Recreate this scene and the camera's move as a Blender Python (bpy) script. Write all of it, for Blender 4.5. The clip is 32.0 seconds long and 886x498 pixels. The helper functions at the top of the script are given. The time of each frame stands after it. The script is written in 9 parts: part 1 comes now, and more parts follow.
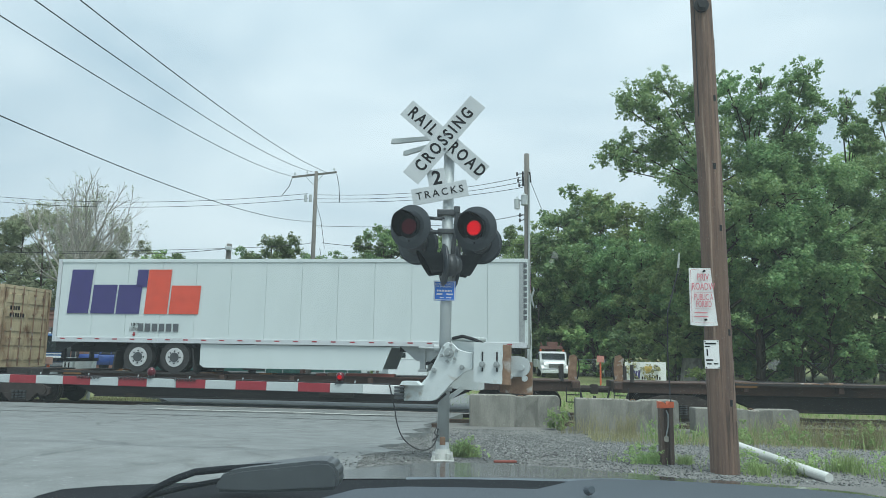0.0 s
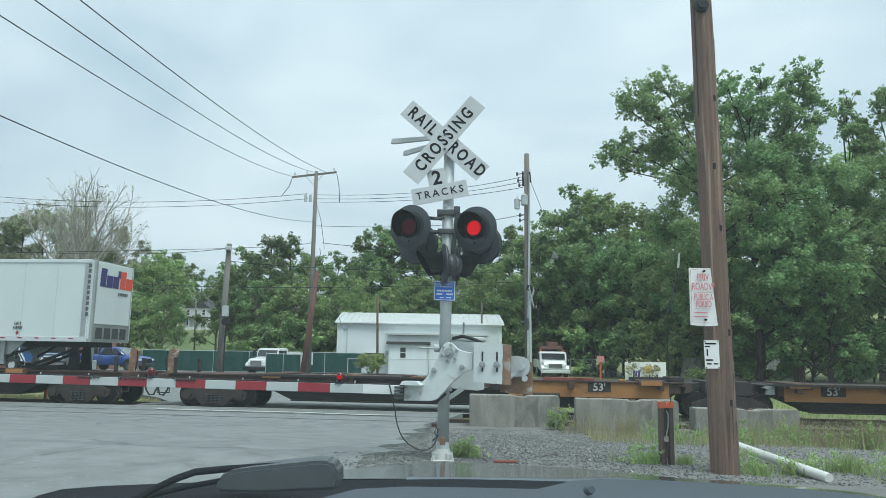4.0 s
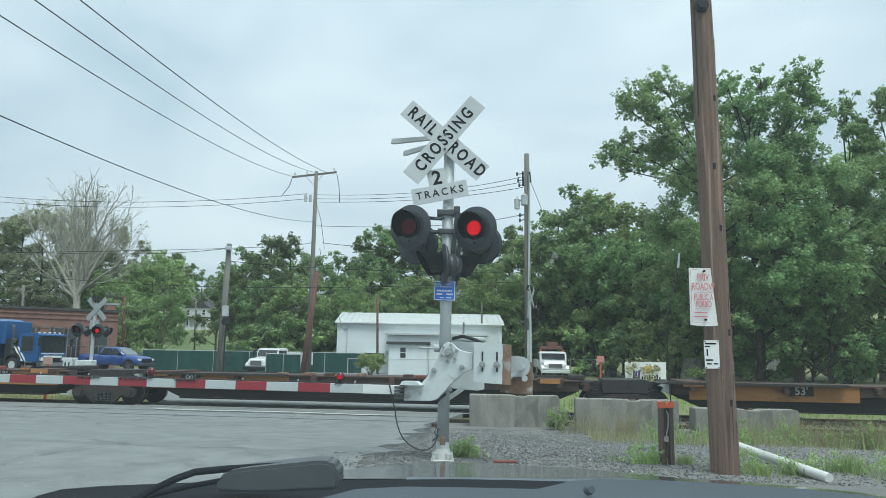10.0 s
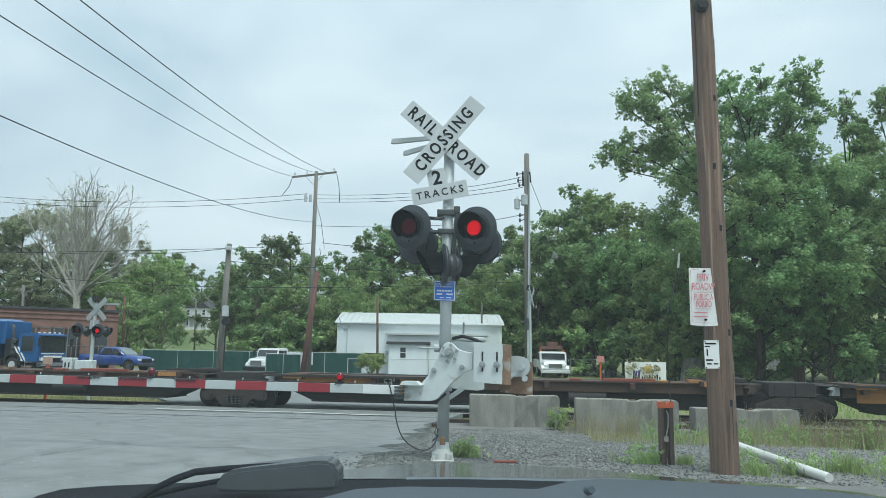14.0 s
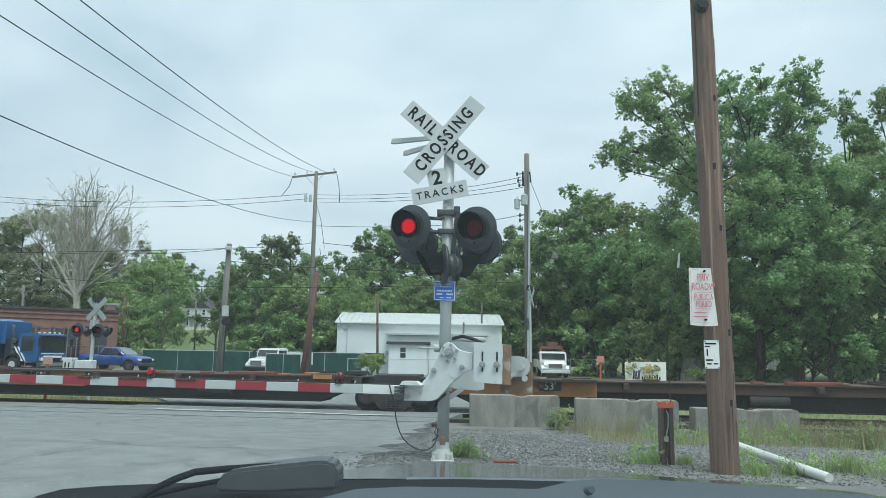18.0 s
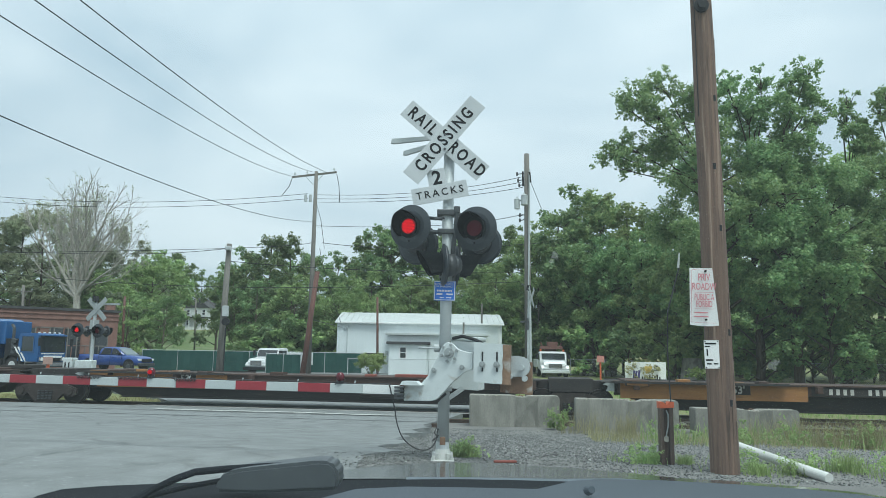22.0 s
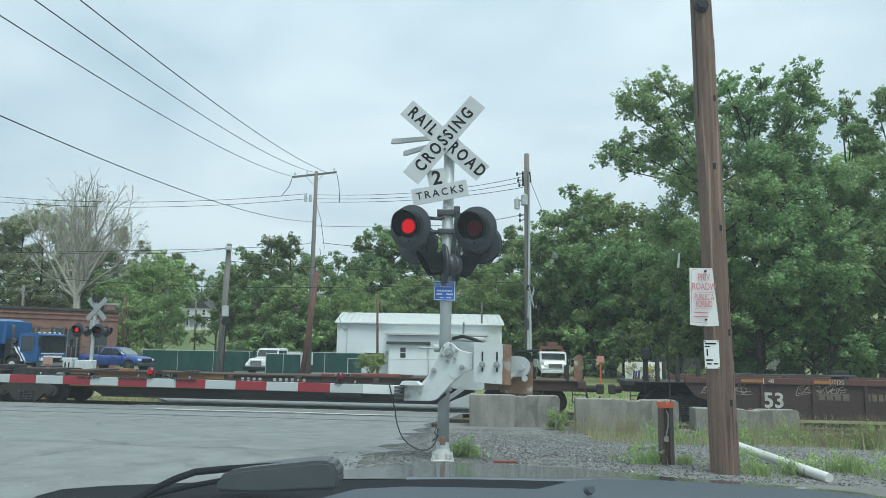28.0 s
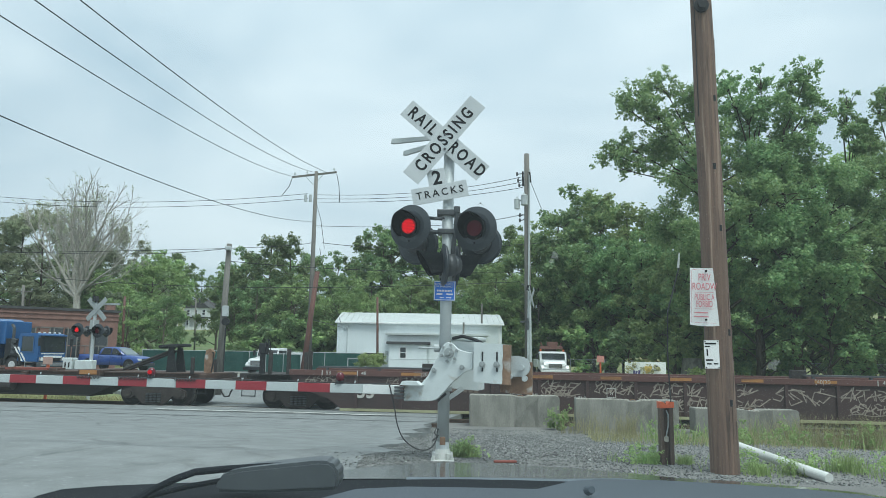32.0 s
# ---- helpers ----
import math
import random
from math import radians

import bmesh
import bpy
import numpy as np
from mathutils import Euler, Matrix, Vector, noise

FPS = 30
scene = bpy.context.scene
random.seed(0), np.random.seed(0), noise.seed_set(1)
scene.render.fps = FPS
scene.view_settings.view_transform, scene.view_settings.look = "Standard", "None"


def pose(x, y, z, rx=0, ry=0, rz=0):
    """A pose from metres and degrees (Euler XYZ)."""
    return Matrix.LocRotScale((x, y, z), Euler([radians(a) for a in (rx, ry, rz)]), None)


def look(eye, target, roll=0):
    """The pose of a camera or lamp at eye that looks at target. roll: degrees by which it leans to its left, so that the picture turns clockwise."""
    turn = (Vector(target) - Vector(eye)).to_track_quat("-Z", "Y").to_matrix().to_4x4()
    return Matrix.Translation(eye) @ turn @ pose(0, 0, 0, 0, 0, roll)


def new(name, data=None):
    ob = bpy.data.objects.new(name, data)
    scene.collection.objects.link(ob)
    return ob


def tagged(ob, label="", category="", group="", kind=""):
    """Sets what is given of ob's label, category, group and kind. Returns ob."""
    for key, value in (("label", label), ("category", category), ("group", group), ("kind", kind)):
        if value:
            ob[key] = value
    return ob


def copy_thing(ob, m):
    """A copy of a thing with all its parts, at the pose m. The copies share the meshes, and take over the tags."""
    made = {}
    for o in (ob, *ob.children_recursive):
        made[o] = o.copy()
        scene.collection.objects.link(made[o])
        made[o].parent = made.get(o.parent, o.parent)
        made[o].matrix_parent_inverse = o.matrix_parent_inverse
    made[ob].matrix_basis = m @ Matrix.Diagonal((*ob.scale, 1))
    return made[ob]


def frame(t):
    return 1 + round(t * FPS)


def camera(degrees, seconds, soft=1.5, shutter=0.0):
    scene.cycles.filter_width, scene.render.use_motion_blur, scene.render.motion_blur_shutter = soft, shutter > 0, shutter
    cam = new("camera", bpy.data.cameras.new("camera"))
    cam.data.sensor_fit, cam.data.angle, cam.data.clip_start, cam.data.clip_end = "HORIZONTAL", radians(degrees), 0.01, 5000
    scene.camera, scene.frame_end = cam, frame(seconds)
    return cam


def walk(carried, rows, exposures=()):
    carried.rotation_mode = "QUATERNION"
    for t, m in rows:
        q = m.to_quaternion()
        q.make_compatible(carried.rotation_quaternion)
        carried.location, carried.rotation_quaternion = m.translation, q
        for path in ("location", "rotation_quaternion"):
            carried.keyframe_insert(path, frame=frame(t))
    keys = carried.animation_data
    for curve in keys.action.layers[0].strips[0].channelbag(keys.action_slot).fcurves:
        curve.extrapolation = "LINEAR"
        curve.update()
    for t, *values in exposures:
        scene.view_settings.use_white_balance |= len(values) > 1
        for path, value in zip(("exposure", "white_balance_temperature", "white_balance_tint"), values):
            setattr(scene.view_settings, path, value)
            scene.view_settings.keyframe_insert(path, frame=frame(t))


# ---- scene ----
# ---- camera ----
EYE = (0.0, 0.0, 1.836)
cam = camera(62.97, 32.0, soft=0.68)
SIT = Matrix.Translation(EYE) @ pose(0, 0, 0, 98.32, 0, 0) @ pose(0, 0, 0, 0, 0, 0.90)
walk(cam, [(0.0, SIT), (32.0, SIT)], [(0.0, 0.33, 6080, 0), (32.0, 0.33, 6080, 0)])

# ---- sky and light: a bright overcast day ----
world = bpy.data.worlds.new("overcast_sky")
scene.world = world
world.use_nodes = True
wt = world.node_tree
wt.nodes.clear()


def wnode(kind, **values):
    nd = wt.nodes.new(kind)
    for key, value in values.items():
        nd.inputs[key].default_value = value
    return nd


w_out = wnode("ShaderNodeOutputWorld")
sky = wnode("ShaderNodeTexSky")
sky.sky_type, sky.sun_disc = "NISHITA", False
sky.sun_elevation, sky.sun_rotation = radians(52), radians(25)
sky.dust_density, sky.air_density = 2.0, 1.0
w_co = wnode("ShaderNodeTexCoord")
w_map = wnode("ShaderNodeMapping")
w_map.inputs["Scale"].default_value = (1.0, 1.0, 2.6)
w_n1 = wnode("ShaderNodeTexNoise", Scale=2.1, Detail=6.0, Roughness=0.52, Distortion=0.35)
w_ramp = wnode("ShaderNodeValToRGB")
w_ramp.color_ramp.elements[0].position, w_ramp.color_ramp.elements[0].color = 0.32, (0.50, 0.598, 0.685, 1)
w_ramp.color_ramp.elements[1].position, w_ramp.color_ramp.elements[1].color = 0.68, (0.80, 0.852, 0.90, 1)
w_bg1 = wnode("ShaderNodeBackground", Strength=0.09)
w_bg2 = wnode("ShaderNodeBackground", Strength=0.94)
w_mix = wnode("ShaderNodeMixShader", Fac=0.93)
wl = wt.links.new
wl(w_co.outputs["Generated"], w_map.inputs["Vector"])
wl(w_map.outputs["Vector"], w_n1.inputs["Vector"])
wl(w_n1.outputs["Fac"], w_ramp.inputs["Fac"])
w_sep = wnode("ShaderNodeSeparateXYZ")
wl(w_co.outputs["Generated"], w_sep.inputs["Vector"])
w_up = wnode("ShaderNodeMapRange")
w_up.inputs["To Min"].default_value, w_up.inputs["To Max"].default_value = 0.80, 1.24
wl(w_sep.outputs["Z"], w_up.inputs["Value"])
w_zen = wnode("ShaderNodeMix")
w_zen.data_type, w_zen.blend_type = "RGBA", "MULTIPLY"
w_zen.inputs[0].default_value = 1.0
wl(w_ramp.outputs["Color"], w_zen.inputs[6])
wl(w_up.outputs["Result"], w_zen.inputs[7])
wl(w_zen.outputs[2], w_bg2.inputs["Color"])
wl(sky.outputs["Color"], w_bg1.inputs["Color"])
wl(w_bg1.outputs["Background"], w_mix.inputs[1])
wl(w_bg2.outputs["Background"], w_mix.inputs[2])
wl(w_mix.outputs["Shader"], w_out.inputs["Surface"])

sun_data = bpy.data.lights.new("sun", "SUN")
sun_data.energy, sun_data.angle, sun_data.color = 2.3, radians(30), (1.0, 0.97, 0.93)
sun = new("sun", sun_data)
sun.matrix_world = look((0, 0, 60), (-15, 25, 0))


# ---- materials ----
def mat(name, a, b=None, rough=0.6, metal=0.0, scale=3.0, fine=40.0, bump=0.15, stain=None, stain_at=0.62, tint=0.0,
        island=0.0, coords="Object", coat=0.0, stretch=(1, 1, 1), spec=0.5):
    """A surface with two scales of variation, fine relief and, if given, stains."""
    m = bpy.data.materials.new(name)
    m.use_nodes = True
    t = m.node_tree
    lk = t.links.new
    bs = t.nodes["Principled BSDF"]
    b = b or tuple(c * 0.8 for c in a)
    co = t.nodes.new("ShaderNodeTexCoord")
    mp = t.nodes.new("ShaderNodeMapping")
    mp.inputs["Scale"].default_value = stretch
    lk(co.outputs[coords], mp.inputs["Vector"])
    n1 = t.nodes.new("ShaderNodeTexNoise")
    n1.inputs["Scale"].default_value, n1.inputs["Detail"].default_value = scale, 5.0
    n2 = t.nodes.new("ShaderNodeTexNoise")
    n2.inputs["Scale"].default_value, n2.inputs["Detail"].default_value = fine, 4.0
    lk(mp.outputs["Vector"], n1.inputs["Vector"])
    lk(mp.outputs["Vector"], n2.inputs["Vector"])
    add = t.nodes.new("ShaderNodeMath")
    add.operation = "MULTIPLY_ADD"
    add.inputs[1].default_value = 0.45
    lk(n2.outputs["Fac"], add.inputs[0])
    lk(n1.outputs["Fac"], add.inputs[2])
    rg = t.nodes.new("ShaderNodeMapRange")
    rg.inputs["From Min"].default_value, rg.inputs["From Max"].default_value = 0.5, 0.95
    lk(add.outputs[0], rg.inputs["Value"])
    mx = t.nodes.new("ShaderNodeMix")
    mx.data_type = "RGBA"
    mx.inputs[6].default_value, mx.inputs[7].default_value = (*a, 1), (*b, 1)
    lk(rg.outputs["Result"], mx.inputs[0])
    colour = mx.outputs[2]
    if stain:
        n3 = t.nodes.new("ShaderNodeTexNoise")
        n3.inputs["Scale"].default_value, n3.inputs["Detail"].default_value = scale * 0.7, 7.0
        n3.inputs["Distortion"].default_value = 0.6
        lk(mp.outputs["Vector"], n3.inputs["Vector"])
        r3 = t.nodes.new("ShaderNodeMapRange")
        r3.inputs["From Min"].default_value, r3.inputs["From Max"].default_value = stain_at, stain_at + 0.12
        lk(n3.outputs["Fac"], r3.inputs["Value"])
        m3 = t.nodes.new("ShaderNodeMix")
        m3.data_type = "RGBA"
        m3.inputs[7].default_value = (*stain, 1)
        lk(r3.outputs["Result"], m3.inputs[0])
        lk(colour, m3.inputs[6])
        colour = m3.outputs[2]
    if tint or island:
        src = t.nodes.new("ShaderNodeObjectInfo").outputs["Random"] if tint else t.nodes.new("ShaderNodeNewGeometry").outputs["Random Per Island"]
        amount = tint or island
        hs = t.nodes.new("ShaderNodeHueSaturation")
        r4 = t.nodes.new("ShaderNodeMapRange")
        r4.inputs["To Min"].default_value, r4.inputs["To Max"].default_value = 1 - amount, 1 + amount
        lk(src, r4.inputs["Value"])
        lk(r4.outputs["Result"], hs.inputs["Value"])
        lk(colour, hs.inputs["Color"])
        colour = hs.outputs["Color"]
    lk(colour, bs.inputs["Base Color"])
    bs.inputs["Roughness"].default_value, bs.inputs["Metallic"].default_value = rough, metal
    bs.inputs["Coat Weight"].default_value = coat
    bs.inputs["Specular IOR Level"].default_value = spec
    if bump:
        bp = t.nodes.new("ShaderNodeBump")
        bp.inputs["Strength"].default_value, bp.inputs["Distance"].default_value = bump, 0.02
        lk(add.outputs[0], bp.inputs["Height"])
        lk(bp.outputs["Normal"], bs.inputs["Normal"])
    return m


def glow(name, colour, strength):
    m = bpy.data.materials.new(name)
    m.use_nodes = True
    bs = m.node_tree.nodes["Principled BSDF"]
    bs.inputs["Base Color"].default_value = (*colour, 1)
    bs.inputs["Emission Color"].default_value = (*colour, 1)
    bs.inputs["Emission Strength"].default_value = strength
    bs.inputs["Specular IOR Level"].default_value = 0.1
    return m


def foliage(name, a, b, spread=0.26):
    m = bpy.data.materials.new(name)
    m.use_nodes = True
    t = m.node_tree
    lk = t.links.new
    bs = t.nodes["Principled BSDF"]
    geo = t.nodes.new("ShaderNodeNewGeometry")
    oi = t.nodes.new("ShaderNodeObjectInfo")
    mx = t.nodes.new("ShaderNodeMix")
    mx.data_type = "RGBA"
    mx.inputs[6].default_value, mx.inputs[7].default_value = (*a, 1), (*b, 1)
    lk(geo.outputs["Random Per Island"], mx.inputs[0])
    hs = t.nodes.new("ShaderNodeHueSaturation")
    rg = t.nodes.new("ShaderNodeMapRange")
    rg.inputs["To Min"].default_value, rg.inputs["To Max"].default_value = 1 - spread, 1 + spread
    lk(oi.outputs["Random"], rg.inputs["Value"])
    lk(rg.outputs["Result"], hs.inputs["Value"])
    rh = t.nodes.new("ShaderNodeMapRange")
    rh.inputs["To Min"].default_value, rh.inputs["To Max"].default_value = 0.485, 0.515
    lk(oi.outputs["Random"], rh.inputs["Value"])
    lk(rh.outputs["Result"], hs.inputs["Hue"])
    lk(mx.outputs[2], hs.inputs["Color"])
    lk(hs.outputs["Color"], bs.inputs["Base Color"])
    bs.inputs["Roughness"].default_value = 0.55
    tr = t.nodes.new("ShaderNodeBsdfTranslucent")
    lk(hs.outputs["Color"], tr.inputs["Color"])
    ms = t.nodes.new("ShaderNodeMixShader")
    ms.inputs[0].default_value = 0.5
    lk(bs.outputs[0], ms.inputs[1])
    lk(tr.outputs[0], ms.inputs[2])
    lk(ms.outputs[0], t.nodes["Material Output"].inputs["Surface"])
    return m


def glassy(name, colour, rough=0.05):
    m = bpy.data.materials.new(name)
    m.use_nodes = True
    bs = m.node_tree.nodes["Principled BSDF"]
    bs.inputs["Base Color"].default_value = (*colour, 1)
    bs.inputs["Roughness"].default_value = rough
    bs.inputs["Coat Weight"].default_value = 0.6
    return m


def asphalt():
    """Worn asphalt: patches, pale stone flecks and a fine net of cracks."""
    m = mat("asphalt", (0.138, 0.148, 0.147), (0.205, 0.218, 0.217), 0.9, scale=2.2, fine=34, bump=0.35, stain=(0.136, 0.143, 0.141), stain_at=0.60)
    t = m.node_tree
    lk = t.links.new
    bs = t.nodes["Principled BSDF"]
    base = bs.inputs["Base Color"].links[0].from_socket
    co = t.nodes.new("ShaderNodeTexCoord")
    warp = t.nodes.new("ShaderNodeTexNoise")
    warp.inputs["Scale"].default_value, warp.inputs["Detail"].default_value = 1.3, 5.0
    lk(co.outputs["Object"], warp.inputs["Vector"])
    mv = t.nodes.new("ShaderNodeMix")
    mv.data_type = "VECTOR"
    mv.inputs[0].default_value = 0.55
    lk(co.outputs["Object"], mv.inputs[4])
    lk(warp.outputs["Color"], mv.inputs[5])
    colour = base
    for scale, wide, shade, strength in ((0.8, 0.025, (0.050, 0.054, 0.054), 0.62), (2.6, 0.05, (0.08, 0.085, 0.085), 0.30)):
        vo = t.nodes.new("ShaderNodeTexVoronoi")
        vo.feature = "DISTANCE_TO_EDGE"
        vo.inputs["Scale"].default_value = scale
        lk(mv.outputs[1], vo.inputs["Vector"])
        rg = t.nodes.new("ShaderNodeMapRange")
        rg.inputs["From Min"].default_value, rg.inputs["From Max"].default_value = 0.0, wide
        rg.inputs["To Min"].default_value, rg.inputs["To Max"].default_value = 1.0, 0.0
        lk(vo.outputs["Distance"], rg.inputs["Value"])
        pt = t.nodes.new("ShaderNodeTexNoise")
        pt.inputs["Scale"].default_value, pt.inputs["Detail"].default_value = scale * 0.45, 3.0
        lk(co.outputs["Object"], pt.inputs["Vector"])
        on = t.nodes.new("ShaderNodeMapRange")
        on.inputs["From Min"].default_value, on.inputs["From Max"].default_value = 0.48, 0.62
        on.inputs["To Max"].default_value = strength
        lk(pt.outputs["Fac"], on.inputs["Value"])
        mu = t.nodes.new("ShaderNodeMath")
        mu.operation = "MULTIPLY"
        lk(rg.outputs["Result"], mu.inputs[0])
        lk(on.outputs["Result"], mu.inputs[1])
        mx = t.nodes.new("ShaderNodeMix")
        mx.data_type = "RGBA"
        mx.inputs[7].default_value = (*shade, 1)
        lk(mu.outputs[0], mx.inputs[0])
        lk(colour, mx.inputs[6])
        colour = mx.outputs[2]
    fl = t.nodes.new("ShaderNodeTexVoronoi")
    fl.inputs["Scale"].default_value = 9.0
    lk(co.outputs["Object"], fl.inputs["Vector"])
    few = t.nodes.new("ShaderNodeMapRange")
    few.inputs["From Min"].default_value, few.inputs["From Max"].default_value = 0.12, 0.20
    few.inputs["To Min"].default_value, few.inputs["To Max"].default_value = 0.45, 0.0
    lk(fl.outputs["Distance"], few.inputs["Value"])
    mx = t.nodes.new("ShaderNodeMix")
    mx.data_type = "RGBA"
    mx.inputs[7].default_value = (0.34, 0.35, 0.34, 1)
    lk(few.outputs["Result"], mx.inputs[0])
    lk(colour, mx.inputs[6])
    lk(mx.outputs[2], bs.inputs["Base Color"])
    return m


M_ASPHALT = asphalt()

M_PATCH = mat("worn_concrete", (0.30, 0.30, 0.28), (0.22, 0.22, 0.21), 0.9, scale=1.5, fine=30)
M_ROADCRACK = mat("road_crack", (0.075, 0.079, 0.077), (0.115, 0.12, 0.118), rough=0.9)
M_FLANGE = mat("packed_dirt", (0.075, 0.078, 0.076), (0.05, 0.052, 0.05), rough=0.9)
M_PALELINE = mat("bleached_concrete", (0.50, 0.51, 0.48), (0.36, 0.37, 0.35), 0.9, scale=2.5, fine=20)
M_GRAVELBED = mat("gravel_bed", (0.105, 0.106, 0.101), (0.20, 0.196, 0.183), 0.95, scale=0.9, fine=60, bump=0.9, stain=(0.16, 0.14, 0.10), stain_at=0.64)
M_GROUND = mat("grassy_ground", (0.12, 0.15, 0.045), (0.20, 0.20, 0.085), 0.95, scale=0.25, fine=9, bump=0.6, stain=(0.22, 0.19, 0.13), stain_at=0.66)
M_BALLAST = mat("ballast", (0.17, 0.165, 0.15), (0.26, 0.25, 0.22), 0.95, scale=1.2, fine=18, bump=0.9, island=0.3)
M_STONE = mat("stones", (0.075, 0.079, 0.078), (0.20, 0.205, 0.198), 0.9, scale=6, fine=40, island=0.9)
M_PALESTONE = mat("pale_stones", (0.42, 0.42, 0.39), (0.30, 0.30, 0.28), 0.9, scale=6, island=0.4)
M_RAIL = mat("rail_steel", (0.16, 0.11, 0.08), (0.09, 0.07, 0.06), 0.55, 0.5, scale=4)
M_TIE = mat("tie_wood", (0.10, 0.085, 0.07), (0.05, 0.045, 0.04), 0.9, scale=5, stretch=(1, 6, 6))
M_CONC = mat("block_concrete", (0.29, 0.285, 0.25), (0.165, 0.162, 0.142), 0.9, scale=2.4, fine=24, bump=0.7, stain=(0.14, 0.137, 0.12), stain_at=0.54, stretch=(1.6, 1.6, 0.6))
M_CRUMB = mat("crumbled_concrete", (0.42, 0.40, 0.34), (0.26, 0.245, 0.21), 0.95, scale=9, fine=50, bump=0.6, island=0.4)
M_POLEWOOD = mat("pole_wood", (0.20, 0.128, 0.092), (0.095, 0.062, 0.048), 0.85, scale=5.5, fine=42, bump=0.9, stretch=(4, 4, 0.12), stain=(0.33, 0.235, 0.175), stain_at=0.60)
M_POSTWOOD = mat("dark_post_wood", (0.11, 0.075, 0.055), (0.06, 0.045, 0.038), 0.85, scale=4.5, fine=26, bump=0.5, stretch=(3, 3, 0.22))
M_OLDPOLE = mat("weathered_pole", (0.19, 0.18, 0.16), (0.11, 0.105, 0.095), 0.85, scale=3, stretch=(3, 3, 0.3))
M_REDPOLE = mat("brown_pole", (0.15, 0.070, 0.055), (0.095, 0.05, 0.042), 0.85, scale=3, stretch=(3, 3, 0.3))
M_DISC = mat("faded_black_paint", (0.020, 0.027, 0.034), (0.034, 0.042, 0.050), 0.45, scale=5, fine=30, bump=0.05)
M_GREYBACK = mat("dull_grey_sheet", (0.33, 0.36, 0.36), (0.26, 0.285, 0.285), 0.6, scale=4, bump=0.04)
M_GALV = mat("galvanised_steel", (0.49, 0.525, 0.53), (0.39, 0.42, 0.425), 0.55, 0.15, scale=5, fine=45, bump=0.08, stain=(0.27, 0.27, 0.26), stain_at=0.66)
M_SILVER = mat("aluminium_paint", (0.66, 0.71, 0.71), (0.53, 0.575, 0.575), 0.45, 0.1, scale=5, fine=60, bump=0.10, stain=(0.36, 0.33, 0.27), stain_at=0.60)
M_RUSTED = mat("rust", (0.15, 0.085, 0.052), (0.26, 0.165, 0.105), 0.85, scale=7, fine=40, bump=0.3, stain=(0.40, 0.39, 0.36), stain_at=0.58)
M_BLACK = mat("black_paint", (0.014, 0.015, 0.017), (0.024, 0.026, 0.028), 0.7, scale=5, bump=0.05, spec=0.3)
M_DARKSTEEL = mat("dark_steel", (0.10, 0.105, 0.11), (0.06, 0.065, 0.07), 0.5, 0.5, scale=6)
M_WHITE = mat("white_sheeting", (0.56, 0.585, 0.60), (0.47, 0.495, 0.51), 0.4, scale=3, fine=25, bump=0.03, stain=(0.40, 0.41, 0.39), stain_at=0.7)
M_ARMGREY = mat("faded_white_arm", (0.50, 0.54, 0.54), (0.42, 0.46, 0.46), 0.45, scale=4, bump=0.04)
M_ARMWHITE = mat("white_arm", (0.74, 0.76, 0.75), (0.66, 0.68, 0.67), 0.4, scale=4, bump=0.03)
M_ARMRED = mat("red_arm", (0.31, 0.023, 0.036), (0.24, 0.02, 0.031), 0.4, scale=4, bump=0.03)
M_LETTER = mat("black_lettering", (0.012, 0.012, 0.014), rough=0.7, bump=0, spec=0.2)
M_WLETTER = mat("white_lettering", (0.55, 0.54, 0.50), (0.36, 0.34, 0.31), rough=0.6, scale=6, bump=0)
M_REDLETTER = mat("faded_red_lettering", (0.62, 0.22, 0.25), rough=0.5, bump=0)
M_BLUESIGN = mat("blue_sign", (0.03, 0.16, 0.64), (0.04, 0.18, 0.66), 0.35, scale=6, bump=0.02)
M_PLATE = mat("white_plate", (0.78, 0.79, 0.78), (0.70, 0.71, 0.70), 0.35, scale=4, bump=0.03)
M_REDLENS = mat("red_lens", (0.10, 0.004, 0.012), (0.07, 0.003, 0.01), 0.15, scale=30, bump=0.1)
M_LENSDIM = glow("dim_red_lens", (0.07, 0.003, 0.010), 0.10)
M_LIT = glow("lit_red", (0.40, 0.0, 0.006), 0.30)
M_LITDOT = glow("lit_red_diode", (1.0, 0.0, 0.012), 0.80)
M_DIMLETTER = mat("dull_brown_lettering", (0.16, 0.12, 0.09), (0.11, 0.085, 0.07), rough=0.7, scale=6, bump=0)
M_WIRE = mat("cable_black", (0.02, 0.02, 0.022), rough=0.5, bump=0)
M_ORANGE = mat("orange_paint", (0.62, 0.13, 0.05), (0.48, 0.10, 0.04), 0.7, scale=6)
M_REDCHOCK = mat("faded_red", (0.24, 0.065, 0.045), (0.17, 0.05, 0.038), 0.8, scale=4)
M_PIPE = mat("white_pipe", (0.62, 0.63, 0.60), (0.50, 0.51, 0.48), 0.5, scale=3, stain=(0.36, 0.35, 0.30), stain_at=0.62)
M_TRAILER = mat("white_trailer", (0.60, 0.655, 0.65), (0.55, 0.605, 0.60), 0.4, scale=0.8, fine=20, bump=0.03, stretch=(2, 2, 0.4), stain=(0.50, 0.55, 0.54), stain_at=0.62)
M_ALU = mat("aluminium_trim", (0.42, 0.44, 0.44), (0.34, 0.36, 0.36), 0.4, 0.6, scale=3)
M_PURPLE = mat("purple_paint", (0.05, 0.04, 0.17), rough=0.45, bump=0)
M_ORANGERED = mat("orange_red_paint", (0.68, 0.085, 0.045), rough=0.45, bump=0)
